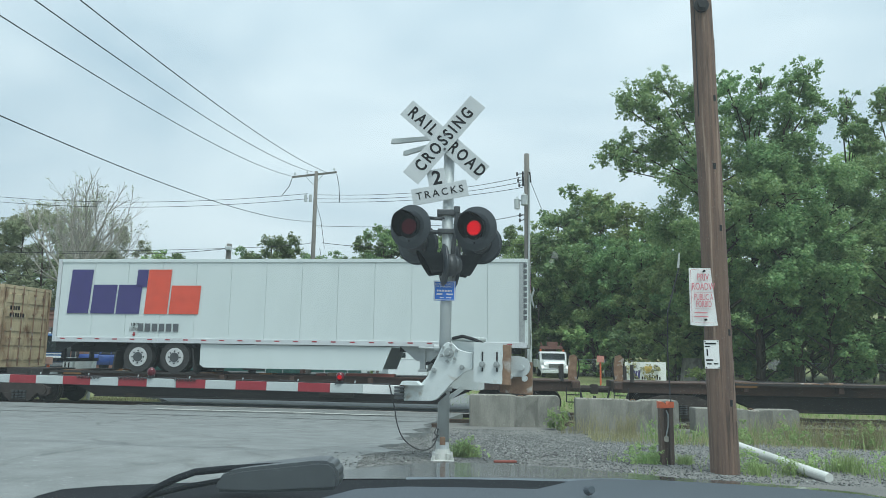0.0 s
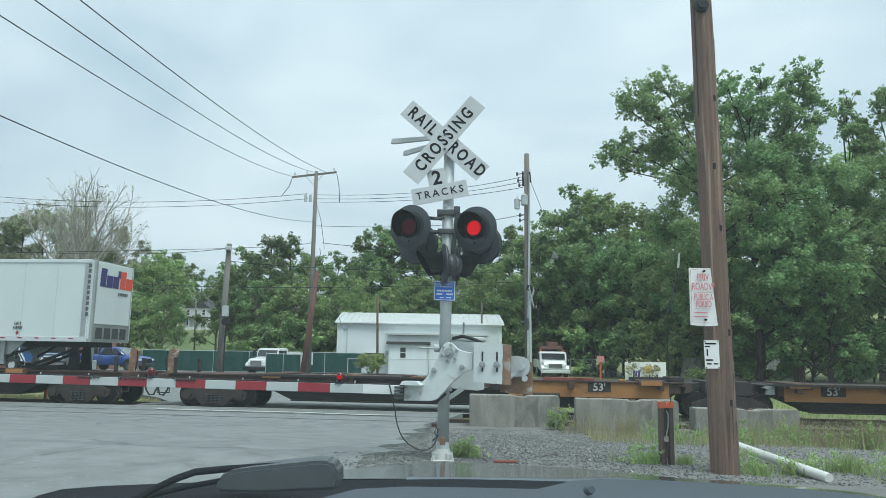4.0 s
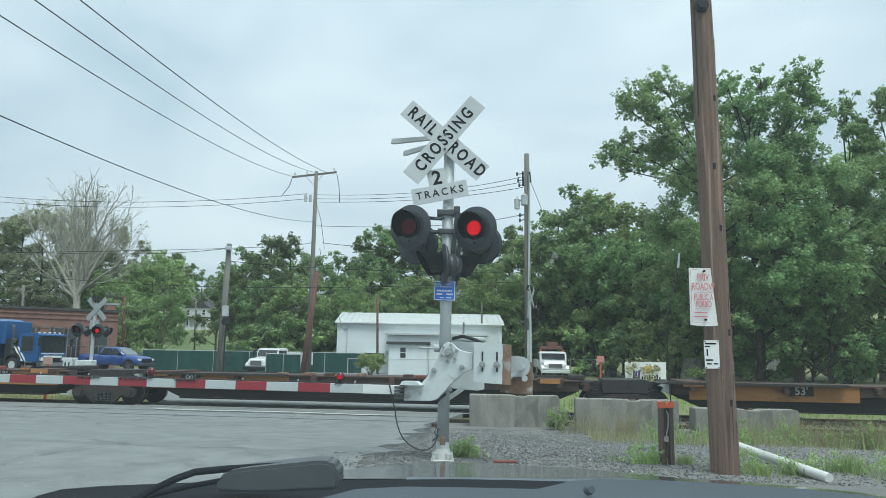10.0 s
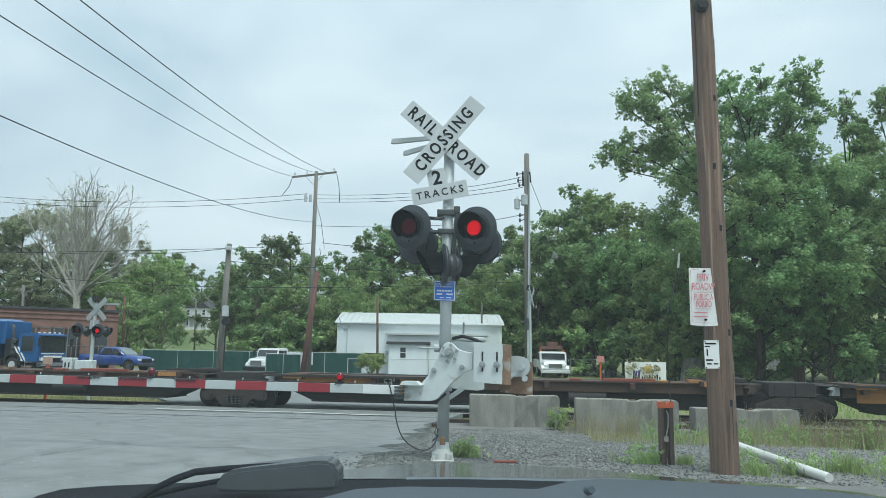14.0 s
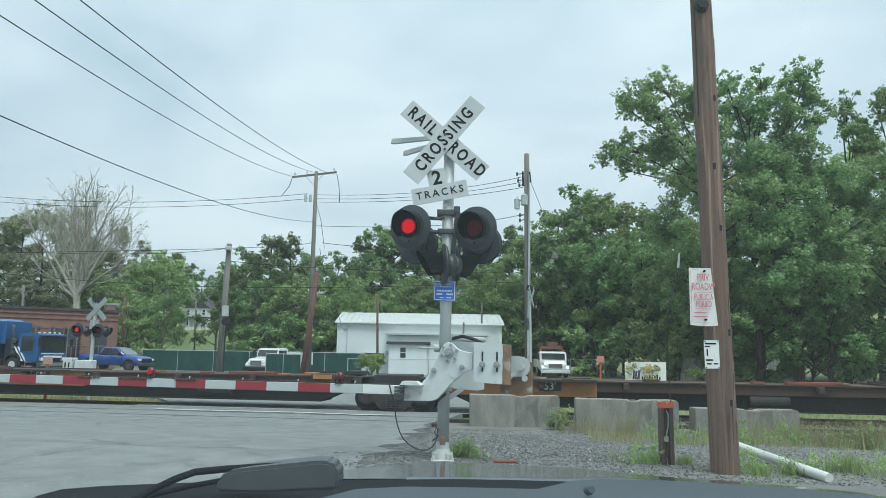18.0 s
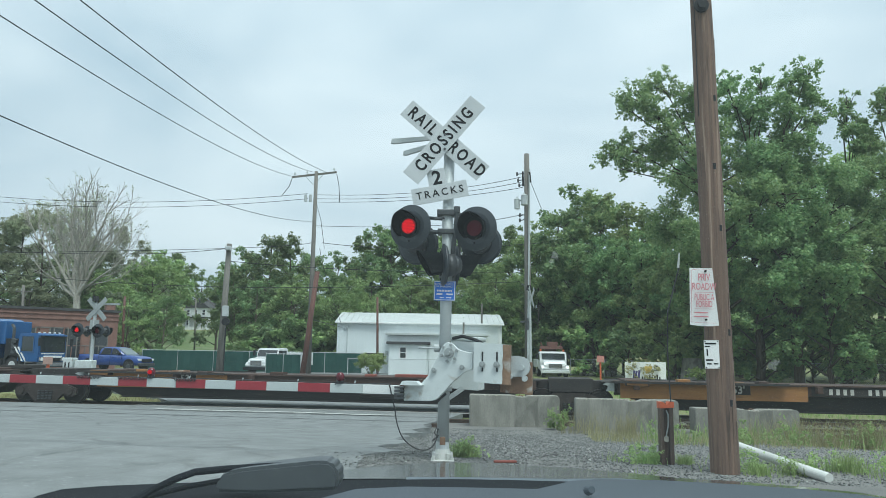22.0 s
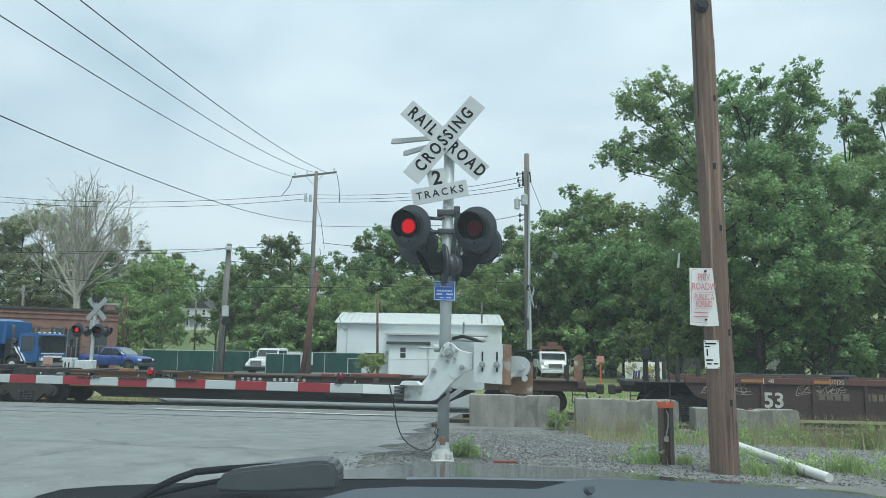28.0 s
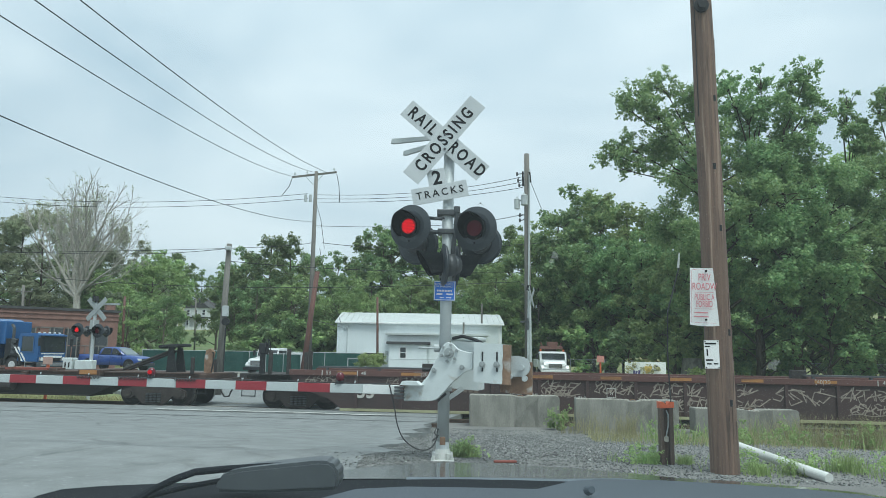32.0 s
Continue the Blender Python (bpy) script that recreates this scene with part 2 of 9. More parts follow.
M_GREYLET = mat("grey_lettering", (0.10, 0.11, 0.12), rough=0.5, bump=0)
M_TYRE = mat("rubber", (0.022, 0.022, 0.022), (0.035, 0.034, 0.033), 0.8, scale=8)
M_RIM = mat("white_rim", (0.62, 0.63, 0.62), (0.5, 0.5, 0.5), 0.4, 0.3, scale=6)
M_SPINE = mat("spine_brown", (0.082, 0.045, 0.032), (0.045, 0.031, 0.026), 0.85, scale=1.1, fine=18, bump=0.2, stain=(0.026, 0.022, 0.02), stain_at=0.52, stretch=(0.5, 1, 2))
M_SPINEDARK = mat("spine_dark", (0.022, 0.021, 0.021), (0.04, 0.034, 0.03), 0.85, scale=1.2, fine=20, stain=(0.085, 0.06, 0.045), stain_at=0.66, stretch=(0.5, 1, 2))
M_SPINEOR = mat("spine_orange", (0.38, 0.18, 0.055), (0.24, 0.112, 0.042), 0.75, scale=1.4, fine=20, stain=(0.10, 0.055, 0.034), stain_at=0.56, stretch=(0.4, 1, 2))
M_TRUCKFRAME = mat("bogie_cast_steel", (0.032, 0.028, 0.026), (0.06, 0.05, 0.045), 0.9, spec=0.2, scale=4, fine=30, bump=0.3)
M_WHEEL = mat("wheel_steel", (0.014, 0.013, 0.013), (0.028, 0.024, 0.022), 0.85, 0.0, scale=5, spec=0.2)
M_TREAD = mat("wheel_tread", (0.35, 0.33, 0.31), (0.2, 0.18, 0.17), 0.35, 0.8, scale=5)
M_WELL = mat("well_maroon", (0.062, 0.036, 0.034), (0.040, 0.026, 0.025), 0.8, scale=0.9, fine=14, bump=0.15, stain=(0.04, 0.028, 0.026), stain_at=0.56, stretch=(0.6, 1, 1.8))
M_WELLTOP = mat("well_top_chord", (0.115, 0.052, 0.043), (0.08, 0.04, 0.035), 0.8, scale=1.2, fine=14, stretch=(0.5, 1, 2))
M_GRAFFITI = mat("pale_paint", (0.34, 0.29, 0.235), (0.17, 0.14, 0.12), rough=0.7, scale=7, bump=0)
M_YELLOWGREEN = mat("weathered_wood_edge", (0.36, 0.36, 0.22), (0.26, 0.25, 0.15), 0.9, scale=3)
M_TAN = mat("tan_container", (0.50, 0.42, 0.27), (0.36, 0.29, 0.18), 0.7, scale=1.6, fine=10, stain=(0.17, 0.095, 0.05), stain_at=0.53, stretch=(1, 1, 0.45))
M_BRICK = mat("brick", (0.25, 0.14, 0.11), (0.16, 0.088, 0.07), 0.9, scale=1.2, fine=9, tint=0.18)
M_METALWALL = mat("white_metal_siding", (0.75, 0.80, 0.805), (0.65, 0.70, 0.705), 0.5, scale=0.7, fine=8, bump=0.03, stretch=(2, 2, 0.4))
M_METALROOF = mat("white_metal_roof", (0.52, 0.55, 0.545), (0.43, 0.46, 0.455), 0.5, scale=0.8, fine=8, bump=0.03)
M_DARKROOF = mat("dark_roof", (0.06, 0.06, 0.062), rough=0.9, scale=2)
M_GLASS = glassy("dark_window_glass", (0.025, 0.031, 0.034))
# The pale base colour stands in for the sky's reflection on the glass.
M_WINDSCREEN = glassy("sky_pale_windscreen", (0.30, 0.36, 0.38))
M_BLUETRUCK = mat("blue_truck_paint", (0.014, 0.095, 0.27), (0.011, 0.075, 0.22), 0.3, scale=1, bump=0.02, coat=0.4)
M_BLUECAR = mat("blue_pickup_paint", (0.022, 0.062, 0.24), (0.018, 0.052, 0.21), 0.28, scale=1, bump=0.0, coat=0.6)
M_WHITECAB = mat("white_cab_paint", (0.72, 0.74, 0.74), (0.66, 0.68, 0.68), 0.35, scale=2, bump=0.0, coat=0.3)
M_GREENFENCE = mat("green_privacy_screen", (0.035, 0.11, 0.095), (0.05, 0.14, 0.12), 0.8, scale=0.5, fine=6, bump=0.2)
M_CHROME = mat("chrome", (0.6, 0.6, 0.6), rough=0.2, metal=0.9, bump=0)
M_BARK = mat("bark", (0.075, 0.06, 0.045), (0.045, 0.037, 0.03), 0.95, scale=2, stretch=(2, 2, 0.3), bump=0.4)
M_TRUNK = mat("grey_trunk_bark", (0.15, 0.125, 0.10), (0.09, 0.075, 0.06), 0.95, scale=2, stretch=(2, 2, 0.3), bump=0.4)
M_TWIG = mat("twig_bark", (0.40, 0.38, 0.34), (0.28, 0.265, 0.24), 0.95, scale=1.5)
M_PALEBARK = mat("pale_bark", (0.45, 0.435, 0.385), (0.28, 0.26, 0.22), 0.9, scale=1.2, fine=5, bump=0.2)
M_LEAF = foliage("leaves", (0.185, 0.295, 0.125), (0.405, 0.50, 0.20))
M_TUFT = foliage("fresh_grass", (0.24, 0.36, 0.11), (0.40, 0.50, 0.20))
M_LEAFBIG = foliage("glossy_leaves", (0.15, 0.27, 0.12), (0.345, 0.465, 0.195), 0.08)
M_LEAFDARK = foliage("dark_leaves", (0.125, 0.21, 0.095), (0.28, 0.355, 0.155))
M_LEAFDULL = foliage("dull_leaves", (0.25, 0.295, 0.19), (0.42, 0.455, 0.285), 0.12)
M_WEED = foliage("weeds", (0.16, 0.24, 0.07), (0.32, 0.38, 0.15))
M_DRYGRASS = foliage("dry_grass", (0.26, 0.25, 0.12), (0.40, 0.37, 0.20))
M_VISOR = mat("visor_black", (0.005, 0.005, 0.006), rough=0.85, bump=0, spec=0.1)
M_HOOD = mat("grey_blue_hood_paint", (0.07, 0.078, 0.085), (0.06, 0.066, 0.072), 0.18, scale=3, bump=0.0, coat=0.6)
M_TRIM = mat("grey_trim_plastic", (0.062, 0.080, 0.100), (0.050, 0.066, 0.084), 0.55, scale=3, bump=0.02)
M_COWL = mat("black_cowl_plastic", (0.008, 0.010, 0.013), (0.014, 0.016, 0.02), 0.85, scale=12, fine=90, bump=0.1, spec=0.08)
M_WIPERGREY = mat("grey_plastic", (0.062, 0.072, 0.080), (0.048, 0.056, 0.064), 0.45, scale=10, bump=0.05)
M_LIP = mat("pale_lip", (0.14, 0.17, 0.20), (0.085, 0.105, 0.125), 0.5, scale=14, fine=60)
M_LAWN = mat("lawn", (0.06, 0.10, 0.03), (0.13, 0.17, 0.055), 0.95, scale=0.35, fine=3, stain=(0.16, 0.15, 0.10), stain_at=0.60)
M_HOUSE = mat("white_house_siding", (0.6, 0.62, 0.6), rough=0.7, scale=2)
M_BIRD = mat("brown_feathers", (0.09, 0.075, 0.06), (0.16, 0.14, 0.12), 0.8, scale=20)



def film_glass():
    """Clear windscreen glass: a thin dust film scatters daylight, added as haze lifting blacks."""
    m = bpy.data.materials.new("dusty_hazed_windscreen")
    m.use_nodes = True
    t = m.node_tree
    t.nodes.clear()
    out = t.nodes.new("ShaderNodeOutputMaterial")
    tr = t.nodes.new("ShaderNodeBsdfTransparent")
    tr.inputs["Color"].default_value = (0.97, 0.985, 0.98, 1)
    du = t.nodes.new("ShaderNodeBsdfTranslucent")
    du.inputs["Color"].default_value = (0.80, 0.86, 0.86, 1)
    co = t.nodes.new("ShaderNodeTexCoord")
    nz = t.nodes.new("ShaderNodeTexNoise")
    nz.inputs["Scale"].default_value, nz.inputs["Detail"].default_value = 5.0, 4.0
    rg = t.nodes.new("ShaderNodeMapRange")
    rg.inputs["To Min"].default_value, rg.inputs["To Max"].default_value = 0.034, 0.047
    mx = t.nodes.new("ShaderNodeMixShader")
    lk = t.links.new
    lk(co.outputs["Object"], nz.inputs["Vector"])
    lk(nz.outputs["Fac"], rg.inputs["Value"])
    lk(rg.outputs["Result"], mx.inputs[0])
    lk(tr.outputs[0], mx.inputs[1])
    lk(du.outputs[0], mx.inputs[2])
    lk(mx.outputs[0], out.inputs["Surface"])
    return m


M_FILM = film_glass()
M_SMUDGE = mat("dried_smudge", (0.7, 0.72, 0.7), rough=0.9, bump=0)
sm_t = M_SMUDGE.node_tree
sm_mix = sm_t.nodes.new("ShaderNodeMixShader")
sm_mix.inputs[0].default_value = 0.82
sm_t.links.new(sm_t.nodes["Principled BSDF"].outputs[0], sm_mix.inputs[1])
sm_t.links.new(sm_t.nodes.new("ShaderNodeBsdfTransparent").outputs[0], sm_mix.inputs[2])
sm_t.links.new(sm_mix.outputs[0], sm_t.nodes["Material Output"].inputs["Surface"])


# ---- mesh tools ----
def part(name, bm, material, parent=None, label="", smooth=False):
    """Links a bmesh as one mesh object under a thing or a part."""
    me = bpy.data.meshes.new(name)
    if smooth:
        for f in bm.faces:
            f.smooth = True
    bm.to_mesh(me)
    bm.free()
    me.materials.append(material)
    ob = new(name, me)
    ob.parent = parent
    if label:
        ob["label"] = label
    return ob


def share(name, mesh, parent, m):
    ob = new(name, mesh)
    ob.parent = parent
    ob.matrix_basis = m
    return ob


def thing(name, m, label, category, group="", kind=""):
    e = new(name)
    e.empty_display_size = 0.2
    e.matrix_basis = m
    return tagged(e, label, category, group, kind)


def solo(name, bm, material, label, category, m=None, group="", kind="", smooth=False):
    ob = part(name, bm, material, None, "", smooth)
    if m is not None:
        ob.matrix_basis = m
    return tagged(ob, label, category, group, kind)


def box(bm, c, s, rot=None, bevel=0.0):
    m = Matrix.Translation(c) @ (rot or Matrix()) @ Matrix.Diagonal((*s, 1))
    g = bmesh.ops.create_cube(bm, size=1, matrix=m)
    if bevel:
        es = list({e for v in g["verts"] for e in v.link_edges})
        bmesh.ops.bevel(bm, geom=es, offset=bevel, segments=2, affect="EDGES", profile=0.5)
    return bm


def span(bm, lo, hi, bevel=0.0):
    lo, hi = Vector(lo), Vector(hi)
    return box(bm, (lo + hi) / 2, hi - lo, None, bevel)


def rod(bm, p, q, r, r2=None, seg=10):
    p, q = Vector(p), Vector(q)
    v = q - p
    m = Matrix.Translation((p + q) / 2) @ v.to_track_quat("Z", "Y").to_matrix().to_4x4()
    bmesh.ops.create_cone(bm, cap_ends=True, segments=seg, radius1=r, radius2=r if r2 is None else r2, depth=v.length, matrix=m)
    return bm


def tube(bm, pts, r, seg=6, r_end=None):
    """A round bar along a line of points."""
    pts = [Vector(p) for p in pts]
    rings = []
    for i, p in enumerate(pts):
        a = pts[max(i - 1, 0)]
        b = pts[min(i + 1, len(pts) - 1)]
        q = (b - a).to_track_quat("Z", "Y")
        rr = r if r_end is None else r + (r_end - r) * i / (len(pts) - 1)
        rings.append([bm.verts.new(p + q @ Vector((rr * math.cos(k * 2 * math.pi / seg), rr * math.sin(k * 2 * math.pi / seg), 0))) for k in range(seg)])
    for x, y in zip(rings, rings[1:]):
        for k in range(seg):
            bm.faces.new((x[k], x[(k + 1) % seg], y[(k + 1) % seg], y[k]))
    bm.faces.new(rings[0][::-1])
    bm.faces.new(rings[-1])
    return bm


def slab(bm, outline, depth, m=None):
    """An outline in local x, z pushed back along y by depth."""
    m = m or Matrix()
    a = [bm.verts.new(m @ Vector((x, 0, z))) for x, z in outline]
    b = [bm.verts.new(m @ Vector((x, depth, z))) for x, z in outline]
    bm.faces.new(a)
    bm.faces.new(b[::-1])
    k = len(a)
    for i in range(k):
        bm.faces.new((a[i], b[i], b[(i + 1) % k], a[(i + 1) % k]))
    bmesh.ops.recalc_face_normals(bm, faces=bm.faces)
    return bm


def disc_outline(cx, cz, r, k=20, a0=0.0, a1=2 * math.pi):
    return [(cx + r * math.cos(a0 + (a1 - a0) * i / k), cz + r * math.sin(a0 + (a1 - a0) * i / k)) for i in range(k)]


def lettering(text, size, material, parent, m, name="lettering", depth=0.004, spacing=1.0, width=1.0, bold=0.0):
    """Words in the built-in font: they stand in local x, z and face -y."""
    cu = bpy.data.curves.new(name, "FONT")
    cu.body, cu.size, cu.extrude = text, size, depth
    cu.align_x, cu.align_y = "CENTER", "CENTER"
    cu.space_character = spacing
    cu.offset = bold
    cu.resolution_u = 3
    tmp = bpy.data.objects.new(name, cu)
    me = bpy.data.meshes.new_from_object(tmp)
    bpy.data.objects.remove(tmp)
    me.transform(Matrix.Diagonal((width, 1, 1, 1)))
    me.materials.clear()
    me.materials.append(material)
    ob = new(name, me)
    ob.parent = parent
    ob.matrix_basis = m @ pose(0, 0, 0, 90, 0, 0)
    return ob


def bars(rows, material, parent, m, name="text_bars", depth=0.004):
    """Unreadable writing: plain bars, rows of (x, z, width, height), each a part of its own."""
    for x, z, w, h in rows:
        bm = bmesh.new()
        box(bm, (x, 0, z), (w, depth, h))
        part(name[:-1], bm, material, parent).matrix_basis = m


def mesh_of(name, verts, faces, material):
    me = bpy.data.meshes.new(name)
    me.from_pydata(verts, [], faces)
    me.materials.append(material)
    me.update()
    return me


# ---- the track's frame: x along the rails, y across them away from the camera ----
TRACK = pose(-13.086, 26.124, 0, 0, 0, -7.325)
PROFILE = [(-900, 0.62), (-15.5, 0.62), (-5.6, -0.12), (5, -0.12), (22, 0.08), (66, 0.15), (100, 2.4), (130, 5.0), (156, 7.4), (200, 13.0), (900, 60.0)]
ROAD_PROFILE = [(-900, 0.62), (-15.5, 0.62), (-5.2, 0.0), (3, 0.0), (22, 0.08), (66, 0.15), (900, 0.15)]


def rise(lat, profile=PROFILE):
    for (a, za), (b, zb) in zip(profile, profile[1:]):
        if a <= lat <= b:
            return za + (zb - za) * (lat - a) / (b - a)
    return 0.0


TRACK_INV = TRACK.inverted()


def ground_z(x, y):
    return rise((TRACK_INV @ Vector((x, y, 0))).y)


def on_ground(x, y, dz=0.0):
    return Vector((x, y, ground_z(x, y) + dz))


def sheet(name, lats, left, right, lift, material, label, category, cols=6, profile=PROFILE, skirt=0.0):
    """A sheet that follows the ground between two edges given by the distance across the track."""
    verts, faces = [], []
    for lat in lats:
        a, b = left(lat), right(lat)
        for i in range(cols + 1):
            verts.append(TRACK @ Vector((a + (b - a) * i / cols, lat, rise(lat, profile) + lift)))
    for r in range(len(lats) - 1):
        for i in range(cols):
            k = r * (cols + 1) + i
            faces.append((k, k + 1, k + cols + 2, k + cols + 1))
    if skirt:
        for side in (0, cols):
            ring = [r * (cols + 1) + side for r in range(len(lats))]
            low = []
            for k in ring:
                low.append(len(verts))
                verts.append(verts[k] - Vector((0, 0, skirt)))
            for i in range(len(ring) - 1):
                faces.append((ring[i], ring[i + 1], low[i + 1], low[i]) if side else (ring[i + 1], ring[i], low[i], low[i + 1]))
    ob = new(name, mesh_of(name, verts, faces, material))
    return tagged(ob, label, category, kind="structure")


def ramp(points):
    """A piecewise straight function through points."""
    def f(v):
        if v <= points[0][0]:
            return points[0][1]
        for (a, fa), (b, fb) in zip(points, points[1:]):
            if v <= b:
                return fa + (fb - fa) * (v - a) / (b - a)
        return points[-1][1]
    return f


# ---- ground ----
LATS = [-900, -300, -100, -40, -24, -20, -15.5, -13, -10, -7.5, -5.6, -3, 0, 3, 5, 10, 16, 22, 30, 50, 66, 85, 100, 115, 130, 156, 200, 400, 900]
ground = sheet("ground", LATS, lambda v: -1500, lambda v: 1500, 0.0, M_GROUND, "grassy ground rising to a wooded slope", "ground", cols=30)
NEAR = [-60, -30, -24, -20, -15.5, -13, -11, -9, -7, -5.6]
gravel = sheet("gravel_yard", NEAR[1:] + [-4, -2.3], lambda v: 12.5, lambda v: 60.0, 0.012, M_GRAVELBED, "grey crushed-stone yard beside the road", "gravel", cols=20)
edge_line = ramp([(-30, 14.0), (-16, 14.4), (-14.6, 14.35), (-9.6, 13.8), (-5.2, 13.45), (-4.2, 13.6), (-2.2, 14.0)])


def edge(v):
    """The road's crumbled edge towards the gravel."""
    return edge_line(v) + (0.42 * noise.noise(Vector((v * 0.9, 0.3, 0))) + 0.22 * noise.noise(Vector((v * 3.1, 7.0, 0))) + 0.10 * noise.noise(Vector((v * 9.0, 2.0, 0)))) * (1.0 if -30 < v < -5.5 else 0.3)


road = sheet("road", [-60, -40, -30, -24, -20, -17] + [-16 + 0.1 * i for i in range(106)] + [-5.2, -4.2, -3, -1.2], lambda v: -70.0, edge, 0.024, M_ASPHALT, "worn grey asphalt road up to the rails", "road", cols=30, profile=ROAD_PROFILE, skirt=0.3)
far_edge = ramp([(0.9, 17.0), (3, 15.6), (8, 13.5), (16, 12.0), (45, 12.0)])
far_road = sheet("far_road", [0.95, 3, 8, 12, 16, 22, 30, 41], ramp([(1.0, 3.2), (3.5, 1.2), (8, -4.0), (14, -60.0), (38, -60.0)]), far_edge, 0.02, M_ASPHALT,
                 "grey asphalt road and yard beyond the rails", "road", cols=20, profile=ROAD_PROFILE, skirt=0.2)
lawn = sheet("lawn", [72, 85, 100, 115, 130, 150], lambda v: -72.0, lambda v: -20.0, 0.03, M_LAWN, "bright green mown lawn below the hillside house", "lawn")
infill = sheet("crossing_infill", [-0.62, -0.3, 0.3, 0.62], lambda v: 2.9, lambda v: 17.4, 0.02, M_ASPHALT, "asphalt infill between the rails of the crossing", "road", cols=8, profile=ROAD_PROFILE, skirt=0.15)
for k, (a, b) in enumerate(((-0.8, -1.18), (0.94, 0.8))):
    strip = sheet("crossing_strip", [b, a] if b < a else [a, b], lambda v: 3.0, lambda v: 17.4, 0.02, M_PATCH, "pale worn concrete edge along the rail", "road", cols=8, profile=ROAD_PROFILE, skirt=0.15)


# ---- tracks ----
def rail_line(lat, u0, u1):
    bm = bmesh.new()
    prof = [(-0.07, -0.17), (0.07, -0.17), (0.07, -0.155), (0.012, -0.14), (0.012, -0.045), (0.036, -0.035), (0.036, 0.0), (-0.036, 0.0), (-0.036, -0.035), (-0.012, -0.045), (-0.012, -0.14), (-0.07, -0.155)]
    a = [bm.verts.new((u0, lat + y, z)) for y, z in prof]
    b = [bm.verts.new((u1, lat + y, z)) for y, z in prof]
    bm.faces.new(a)
    bm.faces.new(b[::-1])
    for i in range(len(prof)):
        bm.faces.new((a[i], b[i], b[(i + 1) % len(prof)], a[(i + 1) % len(prof)]))
    bmesh.ops.recalc_face_normals(bm, faces=bm.faces)
    return bm


def ballast_bed(lat, u0, u1):
    bm = bmesh.new()
    prof = [(-2.2, -0.3), (-1.45, -0.1), (1.45, -0.1), (2.2, -0.3)]
    a = [bm.verts.new((u0, lat + y, z)) for y, z in prof]
    b = [bm.verts.new((u1, lat + y, z)) for y, z in prof]
    for i in range(3):
        bm.faces.new((a[i], b[i], b[i + 1], a[i + 1]))
    return bm


def railway(name, lat, u0, u1, ties_from, label, gap=None):
    track = thing(name, TRACK, label, "railway track", kind="structure")
    for a, b in ((u0, gap[0]), (gap[1], u1)) if gap else ((u0, u1),):
        part("rail", rail_line(lat - 0.754, a, b), M_RAIL, track, "worn steel rail")
    part("rail", rail_line(lat + 0.754, u0, u1), M_RAIL, track, "worn steel rail")
    tie = bmesh.new()
    box(tie, (0, 0, 0), (0.22, 2.6, 0.16), bevel=0.012)
    first = part("tie", tie, M_TIE, track)
    first.matrix_basis = pose(ties_from, lat, -0.16)
    for i in range(1, 60):
        share("tie", first.data, track, pose(ties_from + 0.55 * i, lat + random.uniform(-0.05, 0.05), -0.16 + random.uniform(-0.01, 0.015), 0, 0, random.uniform(-1, 1)))
    return track


railway("train_track", 0.0, -120, 220, 17.6, "rusty railway track under the moving train")
railway("siding_track", -3.65, -60, 120, 23.8, "overgrown second railway track beside the gravel", (14.0, 23.7))
ball = bmesh.new()
rs = random.Random(5)
for i in range(2600):
    u, lat = rs.uniform(17.2, 36), rs.uniform(-3.0, 2.3)
    r = rs.uniform(0.025, 0.06)
    g = bmesh.ops.create_icosphere(ball, subdivisions=1, radius=r, matrix=pose(u, lat, rise(lat) + 0.012, rs.uniform(0, 180), rs.uniform(0, 180), 0) @ Matrix.Diagonal((1, 0.8, 0.6, 1)))
solo("ballast_stones", ball, M_BALLAST, "loose grey ballast stones round the ties", "ballast", TRACK, kind="stuff")

# flangeways of the second track in the road, and cracks in its asphalt
def road_strip(name, pts, width, material, label, lift=0.03):
    bm = bmesh.new()
    prev = None
    for i, (u, lat) in enumerate(pts):
        u1, l1 = pts[min(i + 1, len(pts) - 1)]
        u0, l0 = pts[max(i - 1, 0)]
        nx, ny = -(l1 - l0), (u1 - u0)
        k = math.hypot(nx, ny)
        nx, ny = nx / k * width / 2, ny / k * width / 2
        z = rise(lat, ROAD_PROFILE) + lift
        a = bm.verts.new((u + nx, lat + ny, z))
        b = bm.verts.new((u - nx, lat - ny, z))
        if prev:
            bm.faces.new((prev[0], a, b, prev[1]))
        prev = (a, b)
    bmesh.ops.recalc_face_normals(bm, faces=bm.faces)
    return solo(name, bm, material, label, "road marking", TRACK, kind="structure")


